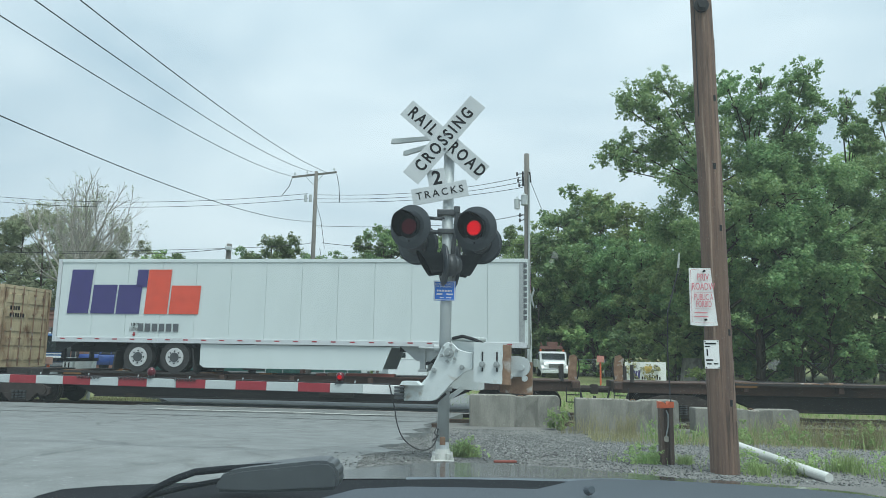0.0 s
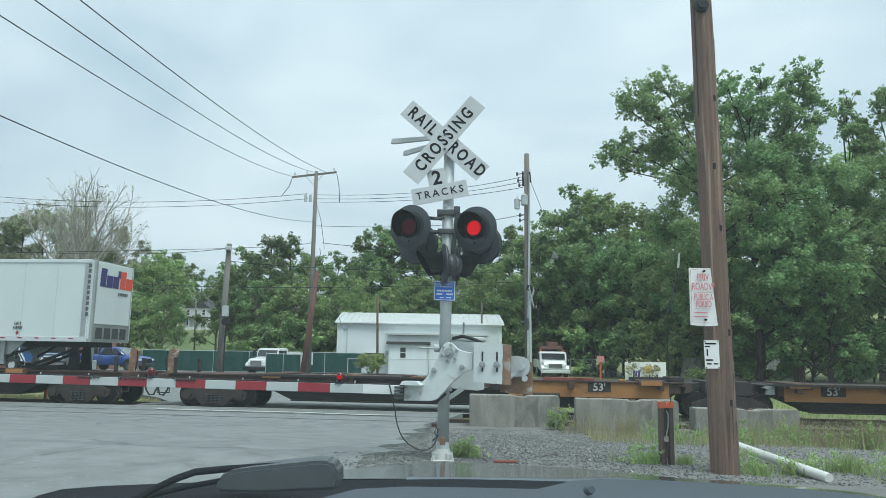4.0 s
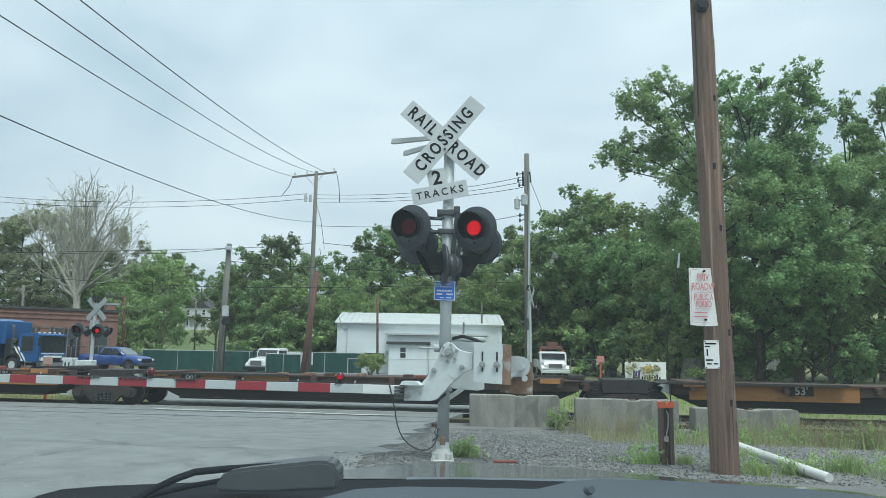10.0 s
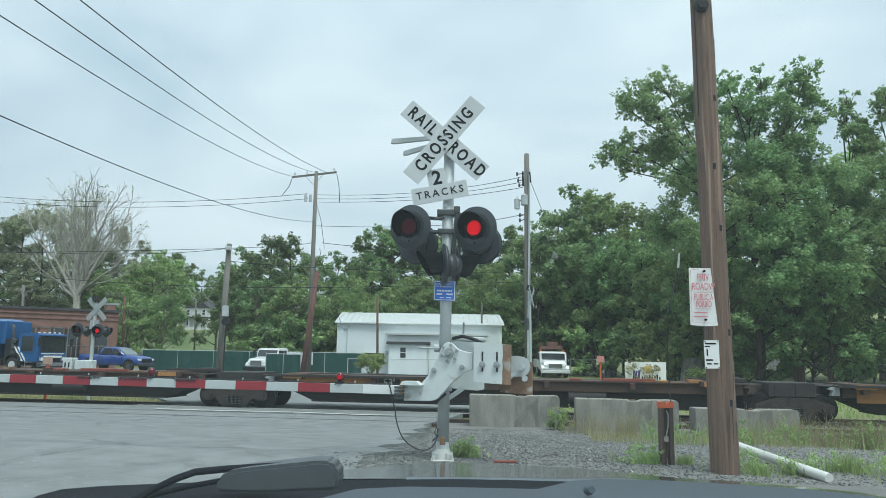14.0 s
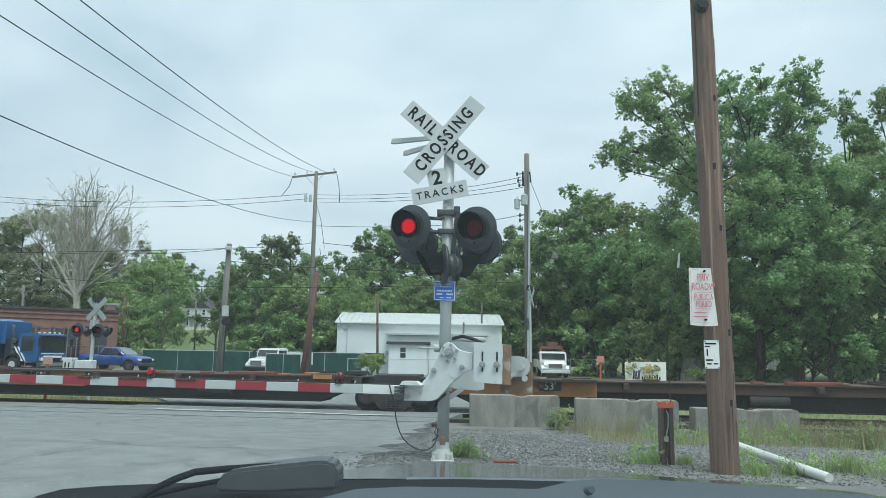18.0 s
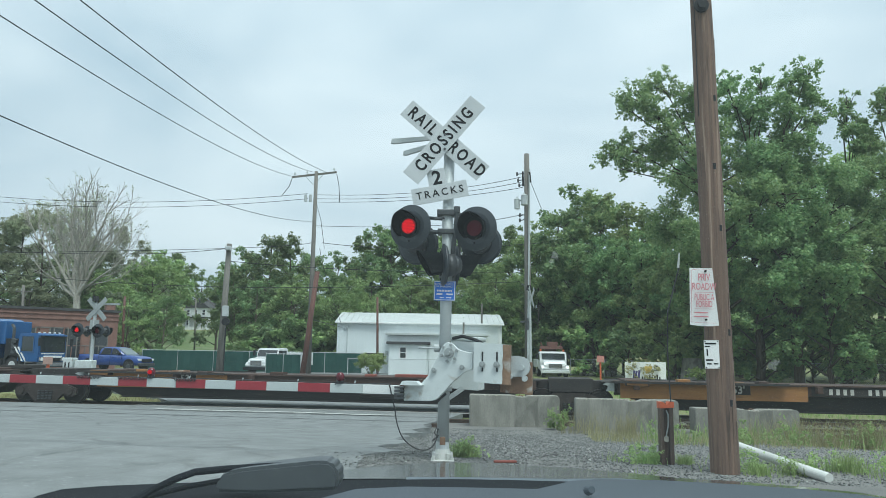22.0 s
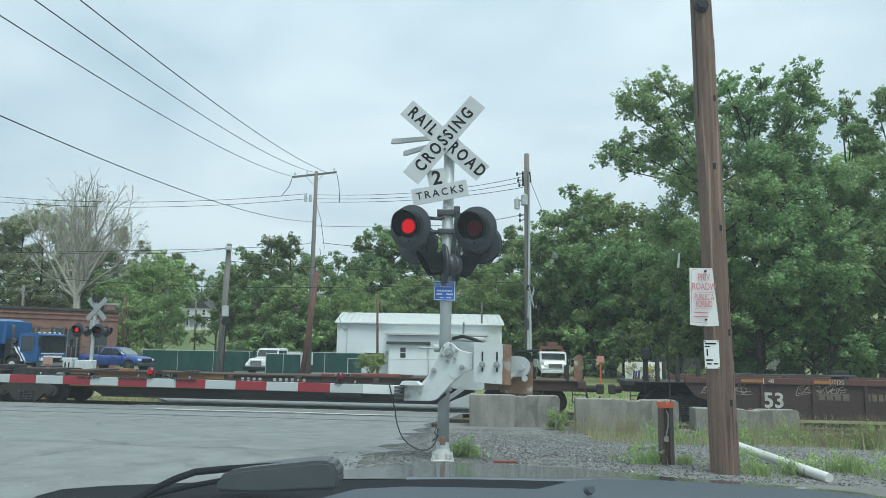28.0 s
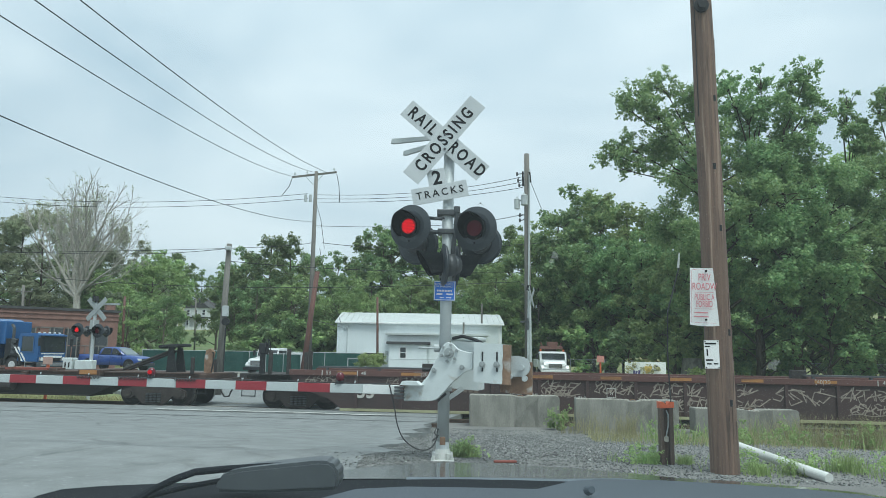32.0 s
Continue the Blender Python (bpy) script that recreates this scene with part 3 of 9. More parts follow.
for lat in (-2.9, -4.4):
    road_strip("flangeway", [(-60 + 2 * i, lat) for i in range(38)], 0.075, M_FLANGE, "dark flangeway of the second track across the road")
road_strip("worn_edge", [(4.6, -2.55), (6.5, -2.6), (9.0, -2.5), (11.2, -2.7), (12.2, -2.6)], 0.24, M_PALELINE, "pale worn concrete strip beside the old rail", 0.040)
rc = random.Random(12)
for k in range(110):
    u, lat = rc.uniform(-9, 13), -5.5 - 7.6 * rc.random() ** 0.8
    an = rc.uniform(-0.4, 0.4) + (math.pi / 2 if rc.random() < 0.3 else 0)
    pts = []
    for i in range(rc.randrange(10, 30)):
        pts.append((u, lat))
        an += rc.uniform(-0.6, 0.6)
        an *= 0.97
        u, lat = u + math.cos(an) * 0.16, min(lat + math.sin(an) * 0.16, -5.3)
        if u > edge(lat) - 0.4:
            break
    if len(pts) > 3:
        road_strip("asphalt_crack", pts, rc.uniform(0.006, 0.014) * (1.0 if lat < -10 else 2.0), (M_PATCH if k % 9 == 0 else M_ROADCRACK), "thin crack in the worn asphalt", 0.029)
# ---- the train: distances along it at the clip's start, and how far it has gone by then ----
def gone(t):
    k = t / 32.0
    return 123.7765 * k - 44.6463 * k ** 2 + 25.0997 * k ** 3 - 1.1830 * k ** 4 - 0.2 * max(0.0, t - 29.4)


BOGIES = (-36.2, -18.6, -1.2, 15.78, 20.6, 36.96, 54.15, 71.65, 89.30, 106.2, 111.2, 131.1)
movers = []
wheelsets = []


def wheelset_mesh():
    bm = bmesh.new()
    for s in (-1, 1):
        y = s * 0.755
        rod(bm, (0, y - 0.065, 0), (0, y + 0.065, 0), 0.42, seg=28)
        rod(bm, (0, y - s * 0.07, 0), (0, y - s * 0.10, 0), 0.45, seg=28)
        rod(bm, (0, y + s * 0.06, 0), (0, y + s * 0.075, 0), 0.36, 0.33, seg=24)
        rod(bm, (0, y + s * 0.06, 0), (0, y + s * 0.16, 0), 0.11, seg=14)
    rod(bm, (0, -0.9, 0), (0, 0.9, 0), 0.085, seg=12)
    return bm


def side_frame(bm, y):
    out = [(-1.12, 0.50), (-1.12, 0.32), (-0.98, 0.24), (-0.80, 0.24), (-0.66, 0.34), (-0.42, 0.10), (-0.30, 0.05), (0.30, 0.05), (0.42, 0.10),
           (0.66, 0.34), (0.80, 0.24), (0.98, 0.24), (1.12, 0.32), (1.12, 0.50), (0.85, 0.60), (0.45, 0.72), (-0.45, 0.72), (-0.85, 0.60)]
    slab(bm, out, 0.12, pose(0, y, 0))
    return bm


def spring_coil():
    bm = bmesh.new()
    for x in (-0.2, -0.06, 0.08, 0.22):
        for k in range(6):
            rod(bm, (x, 0, 0.14 + k * 0.052), (x, 0, 0.165 + k * 0.052), 0.06, seg=10)
    return bm


bogie_meshes = {}


def bogie(parent, x):
    """A two-axle bogie under a car, with side frames, springs and rolling wheels."""
    bm = bmesh.new()
    side_frame(bm, -1.07)
    side_frame(bm, 0.95)
    span(bm, (-0.18, -1.0, 0.42), (0.18, 1.0, 0.70), 0.02)
    for s in (-1, 1):
        for xx in (-0.89, 0.89):
            rod(bm, (xx, s * 0.93, 0.42), (xx, s * 1.13, 0.42), 0.13, seg=12)
    frame_ob = part("bogie", bm, M_TRUCKFRAME, parent, "grimy cast-steel bogie frame")
    frame_ob.matrix_basis = pose(x, 0, 0)
    for y in (-1.1, 1.1):
        if "s" not in bogie_meshes:
            bogie_meshes["s"] = part("spring_nest", spring_coil(), M_DARKSTEEL, frame_ob)
            bogie_meshes["s"].matrix_basis = pose(0, y, 0)
        else:
            share("spring_nest", bogie_meshes["s"].data, frame_ob, pose(0, y, 0))
    for xx in (-0.89, 0.89):
        if "w" not in bogie_meshes:
            ws = part("wheelset", wheelset_mesh(), M_WHEEL, frame_ob, "dark worn steel wheels on an axle", smooth=False)
            ws.data.materials.append(M_TREAD)
            for f in ws.data.polygons:
                f.material_index = 1 if abs(f.normal.y) < 0.05 and math.hypot(f.center.x, f.center.z) > 0.40 else 0
            bogie_meshes["w"] = ws.data
        else:
            ws = share("wheelset", bogie_meshes["w"], frame_ob, pose(0, 0, 0))
            ws["label"] = "dark worn steel wheels on an axle"
        ws.matrix_basis = pose(xx, 0, 0.42)
        wheelsets.append((ws, xx, rs.uniform(0, 360)))
    return frame_ob


def folded_hitch(parent, x):
    bm = bmesh.new()
    span(bm, (x - 0.9, -0.35, 1.12), (x + 0.5, -0.22, 1.22))
    span(bm, (x - 0.9, 0.22, 1.12), (x + 0.5, 0.35, 1.22))
    span(bm, (x + 0.2, -0.5, 1.12), (x + 0.7, 0.5, 1.26), 0.03)
    part("folded_hitch", bm, M_SPINEDARK, parent, "folded steel trailer hitch")


def raised_hitch(parent, x):
    bm = bmesh.new()
    for s in (-1, 1):
        slab(bm, [(x - 0.10, 1.1), (x + 0.28, 1.1), (x + 0.12, 1.95), (x - 0.06, 1.95)], 0.06, pose(0, s * 0.32 - 0.03, 0))
    box(bm, (x, 0, 2.0), (0.75, 0.95, 0.09), pose(0, 0, 0, 0, -4, 0), bevel=0.02)
    span(bm, (x - 0.35, -0.46, 1.90), (x - 0.2, 0.46, 1.98))
    part("hitch_stand", bm, M_BLACK, parent, "raised black steel trailer hitch")
    st = bmesh.new()
    for s in (-1, 1):
        rod(st, (x - 1.75, s * 0.2, 1.16), (x - 0.05, s * 0.2, 1.82), 0.05, seg=8)
    part("hitch_strut", st, M_SPINEDARK, parent, "diagonal steel hitch strut")


def spine_unit(s0, s1, panel=(2.2, 6.6), name="spine_car", ends=(False, False), raised=False, own_bogies=("r",), mark=None, fifty=None, label=""):
    """One unit of an articulated spine car: a deep central beam on bogies, with brackets, walkways and hitches."""
    L = s1 - s0
    car = thing(name, TRACK @ pose(s0, 0, 0), label, "railway car", "spine cars of the train")
    lo = -1.9 if ends[0] else 0.25
    hi = L + 1.9 if ends[1] else L - 0.25
    bm = bmesh.new()
    wide0, wide1 = (lo if ends[0] else 1.42), (hi if ends[1] else L - 1.42)
    span(bm, (wide0, -0.94, 0.76), (wide1, 0.94, 1.06), 0.012)
    part("centre_sill", bm, M_SPINE, car, "rust-brown steel centre sill")
    fl = bmesh.new()
    span(fl, (wide0, -1.02, 1.062), (wide1, 1.02, 1.10))
    part("top_flange", fl, M_SPINE, car)
    for k, x0, x1 in ((0, lo, wide0), (1, wide1, hi)):
        if ends[k]:
            continue
        nk = bmesh.new()
        span(nk, (x0, -0.34, 0.80), (x1, 0.34, 1.09), 0.012)
        span(nk, (x0 + (0.7 if k == 0 else 0.0), -0.98, 1.064), (x1 - (0.0 if k == 0 else 0.7), 0.98, 1.088))
        part("end_neck", nk, M_SPINEDARK, car, "dark narrow neck over the bogie")
        xs = wide0 - 0.34 if k == 0 else wide1 + 0.10
        bt = bmesh.new()
        slab(bt, [(xs, 0.80), (xs + 0.24, 0.80), (xs + 0.24, 1.06), (xs, 1.06), (xs - 0.10, 1.0), (xs + 0.06, 0.96)], 0.20, pose(0, -1.0, 0))
        part("step_bracket", bt, M_GREYBACK if k == 0 else M_SPINE, car, "bent steel step bracket")
    if "r" in own_bogies and not ends[1]:
        pf = bmesh.new()
        span(pf, (L - 0.68, -0.90, 0.74), (L + 0.68, 0.90, 1.16), 0.015)
        for xx in (L - 0.50, L + 0.10):
            span(pf, (xx, -0.918, 0.80), (xx + 0.06, -0.90, 1.12))
        part("articulation_platform", pf, M_SPINEDARK, car, "dark box over the shared bogie")
    bl = bmesh.new()
    slab(bl, [(1.45, 0.738), (2.5, 0.29), (L - 2.5, 0.29), (L - 1.45, 0.738)], 1.2, pose(0, -0.6, 0))
    part("fish_belly", bl, M_SPINEDARK, car, "black fish-bellied lower beam")
    lf = bmesh.new()
    span(lf, (2.5, -0.68, 0.25), (L - 2.5, 0.68, 0.288))
    part("lower_flange", lf, M_SPINEDARK, car)
    if panel:
        for y0, y1 in ((-0.962, -0.944), (0.944, 0.962)):
            pn = bmesh.new()
            span(pn, (panel[0], y0, 0.60), (panel[1], y1, 1.05), 0.006)
            part("side_panel", pn, M_SPINEOR, car, "faded orange side panel")
    rr = random.Random(int(s0 * 7) + 91)
    br = bmesh.new()
    span(br, (0, 0, 0), (0.16, 0.5, 0.2), 0.015)
    first = part("bracket", br, M_SPINE, car)
    first.matrix_basis = pose(1.9, -1.2, 0.86)
    for x in (4.6, 7.2, L - 7.4, L - 4.8, L - 2.1):
        share("bracket", first.data, car, pose(x, -1.2, 0.86))
    for x in (1.9, 4.6, 7.2, L - 7.4, L - 4.8, L - 2.1):
        share("bracket", first.data, car, pose(x, 0.70, 0.86))
    # pedestals on the deck's ends, with a walkway plate
    for x, w in ((2.0, 0.7), (L - 2.3, 0.8)):
        pd = bmesh.new()
        span(pd, (x - w / 2, -1.2, 0.98), (x + w / 2, 1.2, 1.16), 0.02)
        part("end_bolster", pd, M_SPINE, car, "rusty cross bolster")
        yl = bmesh.new()
        span(yl, (x - 0.32, -1.23, 1.0), (x + 0.3, -1.205, 1.14))
        part("marker_plate", yl, M_SPINEOR, car, "orange marker plate")
    wp = bmesh.new()
    for s in (-1, 1):
        span(wp, (1.2, s * 0.95 - 0.3, 1.085), (6.4, s * 0.95 + 0.3, 1.105))
        span(wp, (1.2, s * 1.24 - 0.02, 1.06), (6.4, s * 1.24 + 0.02, 1.13))
    part("wheel_runway", wp, M_SPINEDARK, car, "dark steel tyre runway")
    tk = bmesh.new()
    rod(tk, (L * 0.62, -0.86, 0.58), (L * 0.62 + 1.15, -0.86, 0.58), 0.17, seg=16)
    span(tk, (L * 0.62 + 0.2, -0.9, 0.6), (L * 0.62 + 0.3, -0.7, 0.8))
    part("air_reservoir", tk, M_SPINEDARK, car, "dark cylindrical air tank")
    for i in range(7):
        hk = bmesh.new()
        x = rr.uniform(3, L - 3)
        span(hk, (x, -0.95, 1.1), (x + rr.uniform(0.15, 0.5), -0.5, 1.1 + rr.uniform(0.04, 0.1)), 0.01)
        part("deck_fitting", hk, rr.choice((M_RUSTED, M_SPINEOR, M_SPINE)), car, "small rusty deck fitting")
    rd = bmesh.new()
    span(rd, (L - 5.6, -0.95, 1.1), (L - 4.0, -0.6, 1.19), 0.01)
    span(rd, (L - 6.6, -0.95, 1.1), (L - 6.25, -0.6, 1.17), 0.01)
    part("red_chock", rd, M_REDCHOCK, car, "faded red wheel chock")
    pl = bmesh.new()
    tube(pl, [(1.6, -0.5, 0.62), (L * 0.3, -0.5, 0.55), (L * 0.6, -0.5, 0.6), (L - 1.6, -0.5, 0.66)], 0.02, 6)
    part("brake_pipe", pl, M_BLACK, car)
    if raised:
        raised_hitch(car, L + 0.1 if ends[1] else L - 1.6)
    else:
        folded_hitch(car, L - 1.9)
    if mark is not None:
        bk = bmesh.new()
        span(bk, (mark - 1.3, -0.972, 0.78), (mark + 1.9, -0.963, 1.04))
        part("mark_plate", bk, M_SPINEDARK, car, "black mark panel")
        bars([(mark - 0.75 + i * 0.2, 0.91, 0.10, 0.17) for i in range(4)], M_WLETTER, car, pose(0, -0.976, 0), name="name_bars")
        bars([(mark + 0.35 + i * 0.2, 0.91, 0.10, 0.17) for i in range(6)], M_WLETTER, car, pose(0, -0.976, 0), name="number_bars")
    if fifty is not None:
        bk = bmesh.new()
        span(bk, (fifty - 0.35, -0.974, 0.77), (fifty + 0.35, -0.964, 1.05))
        part("length_plate", bk, M_SPINEDARK, car)
        lettering("53'", 0.33, M_WLETTER, car, pose(fifty, -0.978, 0.91), bold=0.006)
    for k, end in enumerate(ends):
        if not end:
            continue
        x, d = (lo, -1) if k == 0 else (hi, 1)
        ed = bmesh.new()
        span(ed, (min(x, x - d * 0.25), -1.3, 0.86), (max(x, x - d * 0.25), 1.3, 1.08), 0.02)
        part("end_sill", ed, M_SPINE, car, "rusty end sill with steps")
        cp = bmesh.new()
        rod(cp, (x, 0, 0.82), (x + d * 0.48, 0, 0.82), 0.11, seg=10)
        box(cp, (x + d * 0.52, 0, 0.82), (0.24, 0.3, 0.3), bevel=0.04)
        part("coupler", cp, M_TRUCKFRAME, car, "cast-steel coupler")
        st = bmesh.new()
        for yy in (-1.22,):
            for dx in (0.0, 0.42):
                rod(st, (x - d * dx, yy, 0.45), (x - d * dx, yy, 0.9), 0.016, seg=6)
            rod(st, (x, yy, 0.46), (x - d * 0.42, yy, 0.46), 0.016, seg=6)
            rod(st, (x, yy, 0.68), (x - d * 0.42, yy, 0.68), 0.016, seg=6)
        part("step", st, M_BLACK, car)
        ah = bmesh.new()
        tube(ah, [(x + d * 0.05, -0.3, 0.78), (x + d * 0.12, -0.32, 0.5), (x + d * 0.25, -0.32, 0.32), (x + d * 0.4, -0.3, 0.33), (x + d * 0.5, -0.25, 0.6)], 0.03, 7)
        part("air_hose", ah, M_TYRE, car, "black rubber air hose")
        hb = bmesh.new()
        xx = x - d * 0.2
        slab(hb, [(xx - 0.14, 1.08), (xx + 0.14, 1.08), (xx + 0.12, 1.55), (xx + 0.17, 1.80), (xx + 0.05, 1.92), (xx - 0.10, 1.86), (xx - 0.14, 1.6)], 0.16, pose(0, -0.75, 0))
        part("hand_brake", hb, M_RUSTED, car, "rusty hand brake stand with chain")
        hc = bmesh.new()
        tube(hc, [(xx + d * 0.16, -0.78, 1.82), (xx + d * 0.20, -0.78, 1.5), (xx + d * 0.14, -0.78, 1.15)], 0.025, 6)
        part("brake_chain", hc, M_BLACK, car)
        for yy, hh in ((-1.15, 1.62), (0.6, 1.55)):
            po = bmesh.new()
            span(po, (x - d * 0.55 - 0.05, yy - 0.05, 1.08), (x - d * 0.55 + 0.05, yy + 0.05, hh), 0.01)
            part("end_post", po, M_SPINEDARK, car, "short dark steel post")
    if "l" in own_bogies:
        bogie(car, 0.0)
    if "r" in own_bogies:
        bogie(car, L)
    movers.append((car, s0))
    return car


B = BOGIES
spine_unit(B[1], B[2], panel=None, own_bogies=("l", "r"), label="rust-brown spine car carrying a tan container")
spine_unit(B[2], B[3], panel=None, ends=(False, True), raised=False, own_bogies=("r",), label="rust-brown spine car carrying a white trailer")
spine_unit(B[4], B[5], panel=(9.7, 14.6), ends=(True, False), own_bogies=("l", "r"), mark=7.66, fifty=12.5, label="empty rust-brown spine car with white marks")
spine_unit(B[5], B[6], panel=(1.6, 6.4), fifty=3.0, label="empty orange and brown spine car")
spine_unit(B[6], B[7], panel=(1.9, 6.8), fifty=5.15, label="empty spine car with a faded orange panel")
spine_unit(B[7], B[8], panel=(1.8, 6.4), fifty=4.96, label="empty rusty spine car with black belly beam")
spine_unit(B[8], B[9], panel=(1.5, 7.0), ends=(False, True), raised=True, mark=8.4, fifty=5.0, label="empty spine car with a raised hitch at its end")


def semi_trailer():
    L, W, z0, z1 = 16.15, 2.59, 2.08, 4.90
    tr = thing("semi_trailer", TRACK @ pose(0, 0, 0), "white box semi-trailer with purple and orange emblem on a rail car", "trailer")
    h = W / 2
    bm = bmesh.new()
    span(bm, (0.06, -h + 0.03, z0 + 0.1), (L - 0.06, h - 0.03, z1 - 0.02))
    part("box_body", bm, M_TRAILER, tr, "white box body")
    pm = bmesh.new()
    span(pm, (0.008, -0.012, 0), (1.222, 0.012, z1 - z0 - 0.28), 0.006)
    first = part("wall_panel", pm, M_TRAILER, tr)
    first.matrix_basis = pose(0.14, -h + 0.02, z0 + 0.16)
    for i in range(13):
        if i:
            share("wall_panel", first.data, tr, pose(0.14 + i * 1.222, -h + 0.02, z0 + 0.16))
        share("wall_panel", first.data, tr, pose(0.14 + i * 1.222, h - 0.02, z0 + 0.16))
    for y in (-h, h):
        b2 = bmesh.new()
        span(b2, (0, y - 0.02, z1 - 0.12), (L - 0.1, y + 0.02, z1), 0.01)
        part("top_rail", b2, M_TRAILER, tr)
        b2 = bmesh.new()
        span(b2, (0.05, y - 0.022, z0 + 0.0), (L - 0.1, y + 0.022, z0 + 0.17), 0.01)
        part("bottom_rail", b2, M_WHITE, tr, "white bottom rail with rivets")
    rv = bmesh.new()
    for i in range(25):
        span(rv, (0.30 + i * 0.63, -h - 0.027, z0 + 0.09), (0.47 + i * 0.63, -h - 0.0225, z0 + 0.13))
    part("reflector_tape", rv, M_ARMRED, tr, "red reflector dashes")
    for x, nm in ((0.0, "rear_post"), (L, "front_post")):
        for y in (-h, h):
            b2 = bmesh.new()
            if nm == "rear_post":
                span(b2, (x, y - 0.03, z0), (x + 0.13, y + 0.03, z1), 0.01)
            else:
                pts = [(L - 0.34, 0.0)] + [(L - 0.24 + 0.24 * math.sin(a), 0.24 - 0.24 * math.cos(a)) for a in (0.0, 0.4, 0.8, 1.2, math.pi / 2)]
                s = 1 if y < 0 else -1
                lo_ = [b2.verts.new((px, y + s * (py - 0.008), z0)) for px, py in pts]
                hi_ = [b2.verts.new((px, y + s * (py - 0.008), z1)) for px, py in pts]
                for i in range(len(pts) - 1):
                    b2.faces.new((lo_[i], lo_[i + 1], hi_[i + 1], hi_[i]))
                bmesh.ops.recalc_face_normals(b2, faces=b2.faces)
            part(nm, b2, M_WHITE if nm == "rear_post" else M_ALU, tr, "rounded metal corner post")
    fr = bmesh.new()
    span(fr, (L - 0.05, -h + 0.22, z0 + 0.62), (L, h - 0.22, z1 - 0.05), 0.01)
    part("front_wall", fr, M_TRAILER, tr)
    fr = bmesh.new()
    span(fr, (L - 0.06, -h + 0.22, z0), (L - 0.01, h - 0.22, z0 + 0.60))
    part("front_sill", fr, M_ALU, tr, "bare metal front sill")
    for k in range(4):
        fr = bmesh.new()
        yy = -h + 0.36 + k * 0.49
        span(fr, (L - 0.012, yy, z0 + 0.12), (L + 0.004, yy + 0.38, z0 + 0.5), 0.01)
        part("sill_recess", fr, M_DARKSTEEL, tr)
    # emblem as plain colour shapes on the side and the front
    def emblem(m, k):
        for x0, x1, zz0, zz1, mm in ((0.0, 0.78, 0, 1.5, M_PURPLE), (0.86, 1.72, 0, 0.98, M_PURPLE), (1.78, 2.62, 0, 0.98, M_PURPLE), (2.40, 2.78, 0.9, 1.5, M_PURPLE), (2.80, 3.62, 0, 1.5, M_ORANGERED), (3.68, 4.72, 0, 0.96, M_ORANGERED)):
            e = bmesh.new()
            sl = 0.06
            slab(e, [((x0 + sl * zz0) * k, zz0 * k), ((x1 + sl * zz0) * k, zz0 * k), ((x1 + sl * zz1) * k, zz1 * k), ((x0 + sl * zz1) * k, zz1 * k)], 0.006, m)
            part("emblem_block", e, mm, tr, "plain colour block of an emblem")
        bars([(2.72 * k + i * 0.25 * k, -0.45 * k, 0.19 * k, 0.26 * k) for i in range(6)], M_GREYLET, tr, m)
    emblem(pose(0.45, -h - 0.020, z0 + 0.96), 1.0)
    emblem(pose(L + 0.012, -h + 0.38, z0 + 1.93, 0, 0, 90), 0.43)
    bars([(L - 0.15, z1 - 0.22 - i * 0.185, 0.10, 0.13) for i in range(10)], M_GREYLET, tr, pose(0, -h - 0.0, 0) @ pose(0, -0.014, 0), name="number_bars")
    for x in (2.95, 13.5):
        lettering("LIFT\nHERE", 0.15, M_LETTER, tr, pose(x, -h - 0.014, z0 + 0.52))
        ar = bmesh.new()
        slab(ar, [(x - 0.07, z0 + 0.29), (x, z0 + 0.2), (x + 0.07, z0 + 0.29), (x + 0.03, z0 + 0.29), (x + 0.03, z0 + 0.35), (x - 0.03, z0 + 0.35), (x - 0.03, z0 + 0.29)], 0.006, pose(0, -h - 0.016, 0))
        part("red_arrow", ar, M_ARMRED, tr)
    for y in (-h + 0.06, h - 0.06):
        sk = bmesh.new()
        slab(sk, [(5.30, z0 - 0.02), (11.75, z0 - 0.02), (11.45, 1.30), (5.45, 1.30), (5.30, 1.40)], 0.03, pose(0, y, 0))
        part("side_skirt", sk, M_TRAILER, tr, "white aerodynamic side skirt")
    ch = bmesh.new()
    span(ch, (0.2, -0.55, 1.75), (6.2, -0.40, z0), 0.02)
    span(ch, (0.2, 0.40, 1.75), (6.2, 0.55, z0), 0.02)
    for x in (1.0, 2.2, 3.6, 5.0, 6.1):
        span(ch, (x, -1.2, 1.95), (x + 0.1, 1.2, z0 + 0.02))
    span(ch, (11.9, -0.6, 1.9), (L - 0.3, 0.6, z0 + 0.01))
    part("underframe", ch, M_BLACK, tr, "black steel underframe")
    bp = bmesh.new()
    slab(bp, [(0.05, z0), (0.95, z0), (0.25, 1.80), (0.05, 1.80)], 0.05, pose(0, -1.15, 0))
    slab(bp, [(0.05, z0), (0.95, z0), (0.25, 1.80), (0.05, 1.80)], 0.05, pose(0, 1.10, 0))
    for y in (-0.8, 0.8):
        span(bp, (0.08, y - 0.06, 1.45), (0.2, y + 0.06, z0))
    span(bp, (0.05, -1.2, 1.40), (0.18, 1.2, 1.52), 0.02)
    part("rear_bumper", bp, M_BLACK, tr, "black rear underride bumper")
    mf = bmesh.new()
    for y in (-0.9, 0.9):
        box(mf, (2.25, y, 1.50), (0.04, 0.6, 0.62), pose(0, 0, 0, 0, 8, 0))
        box(mf, (5.05, y, 1.55), (0.04, 0.6, 0.75), pose(0, 0, 0, 0, -6, 0))
    part("mud_flap", mf, M_TYRE, tr)
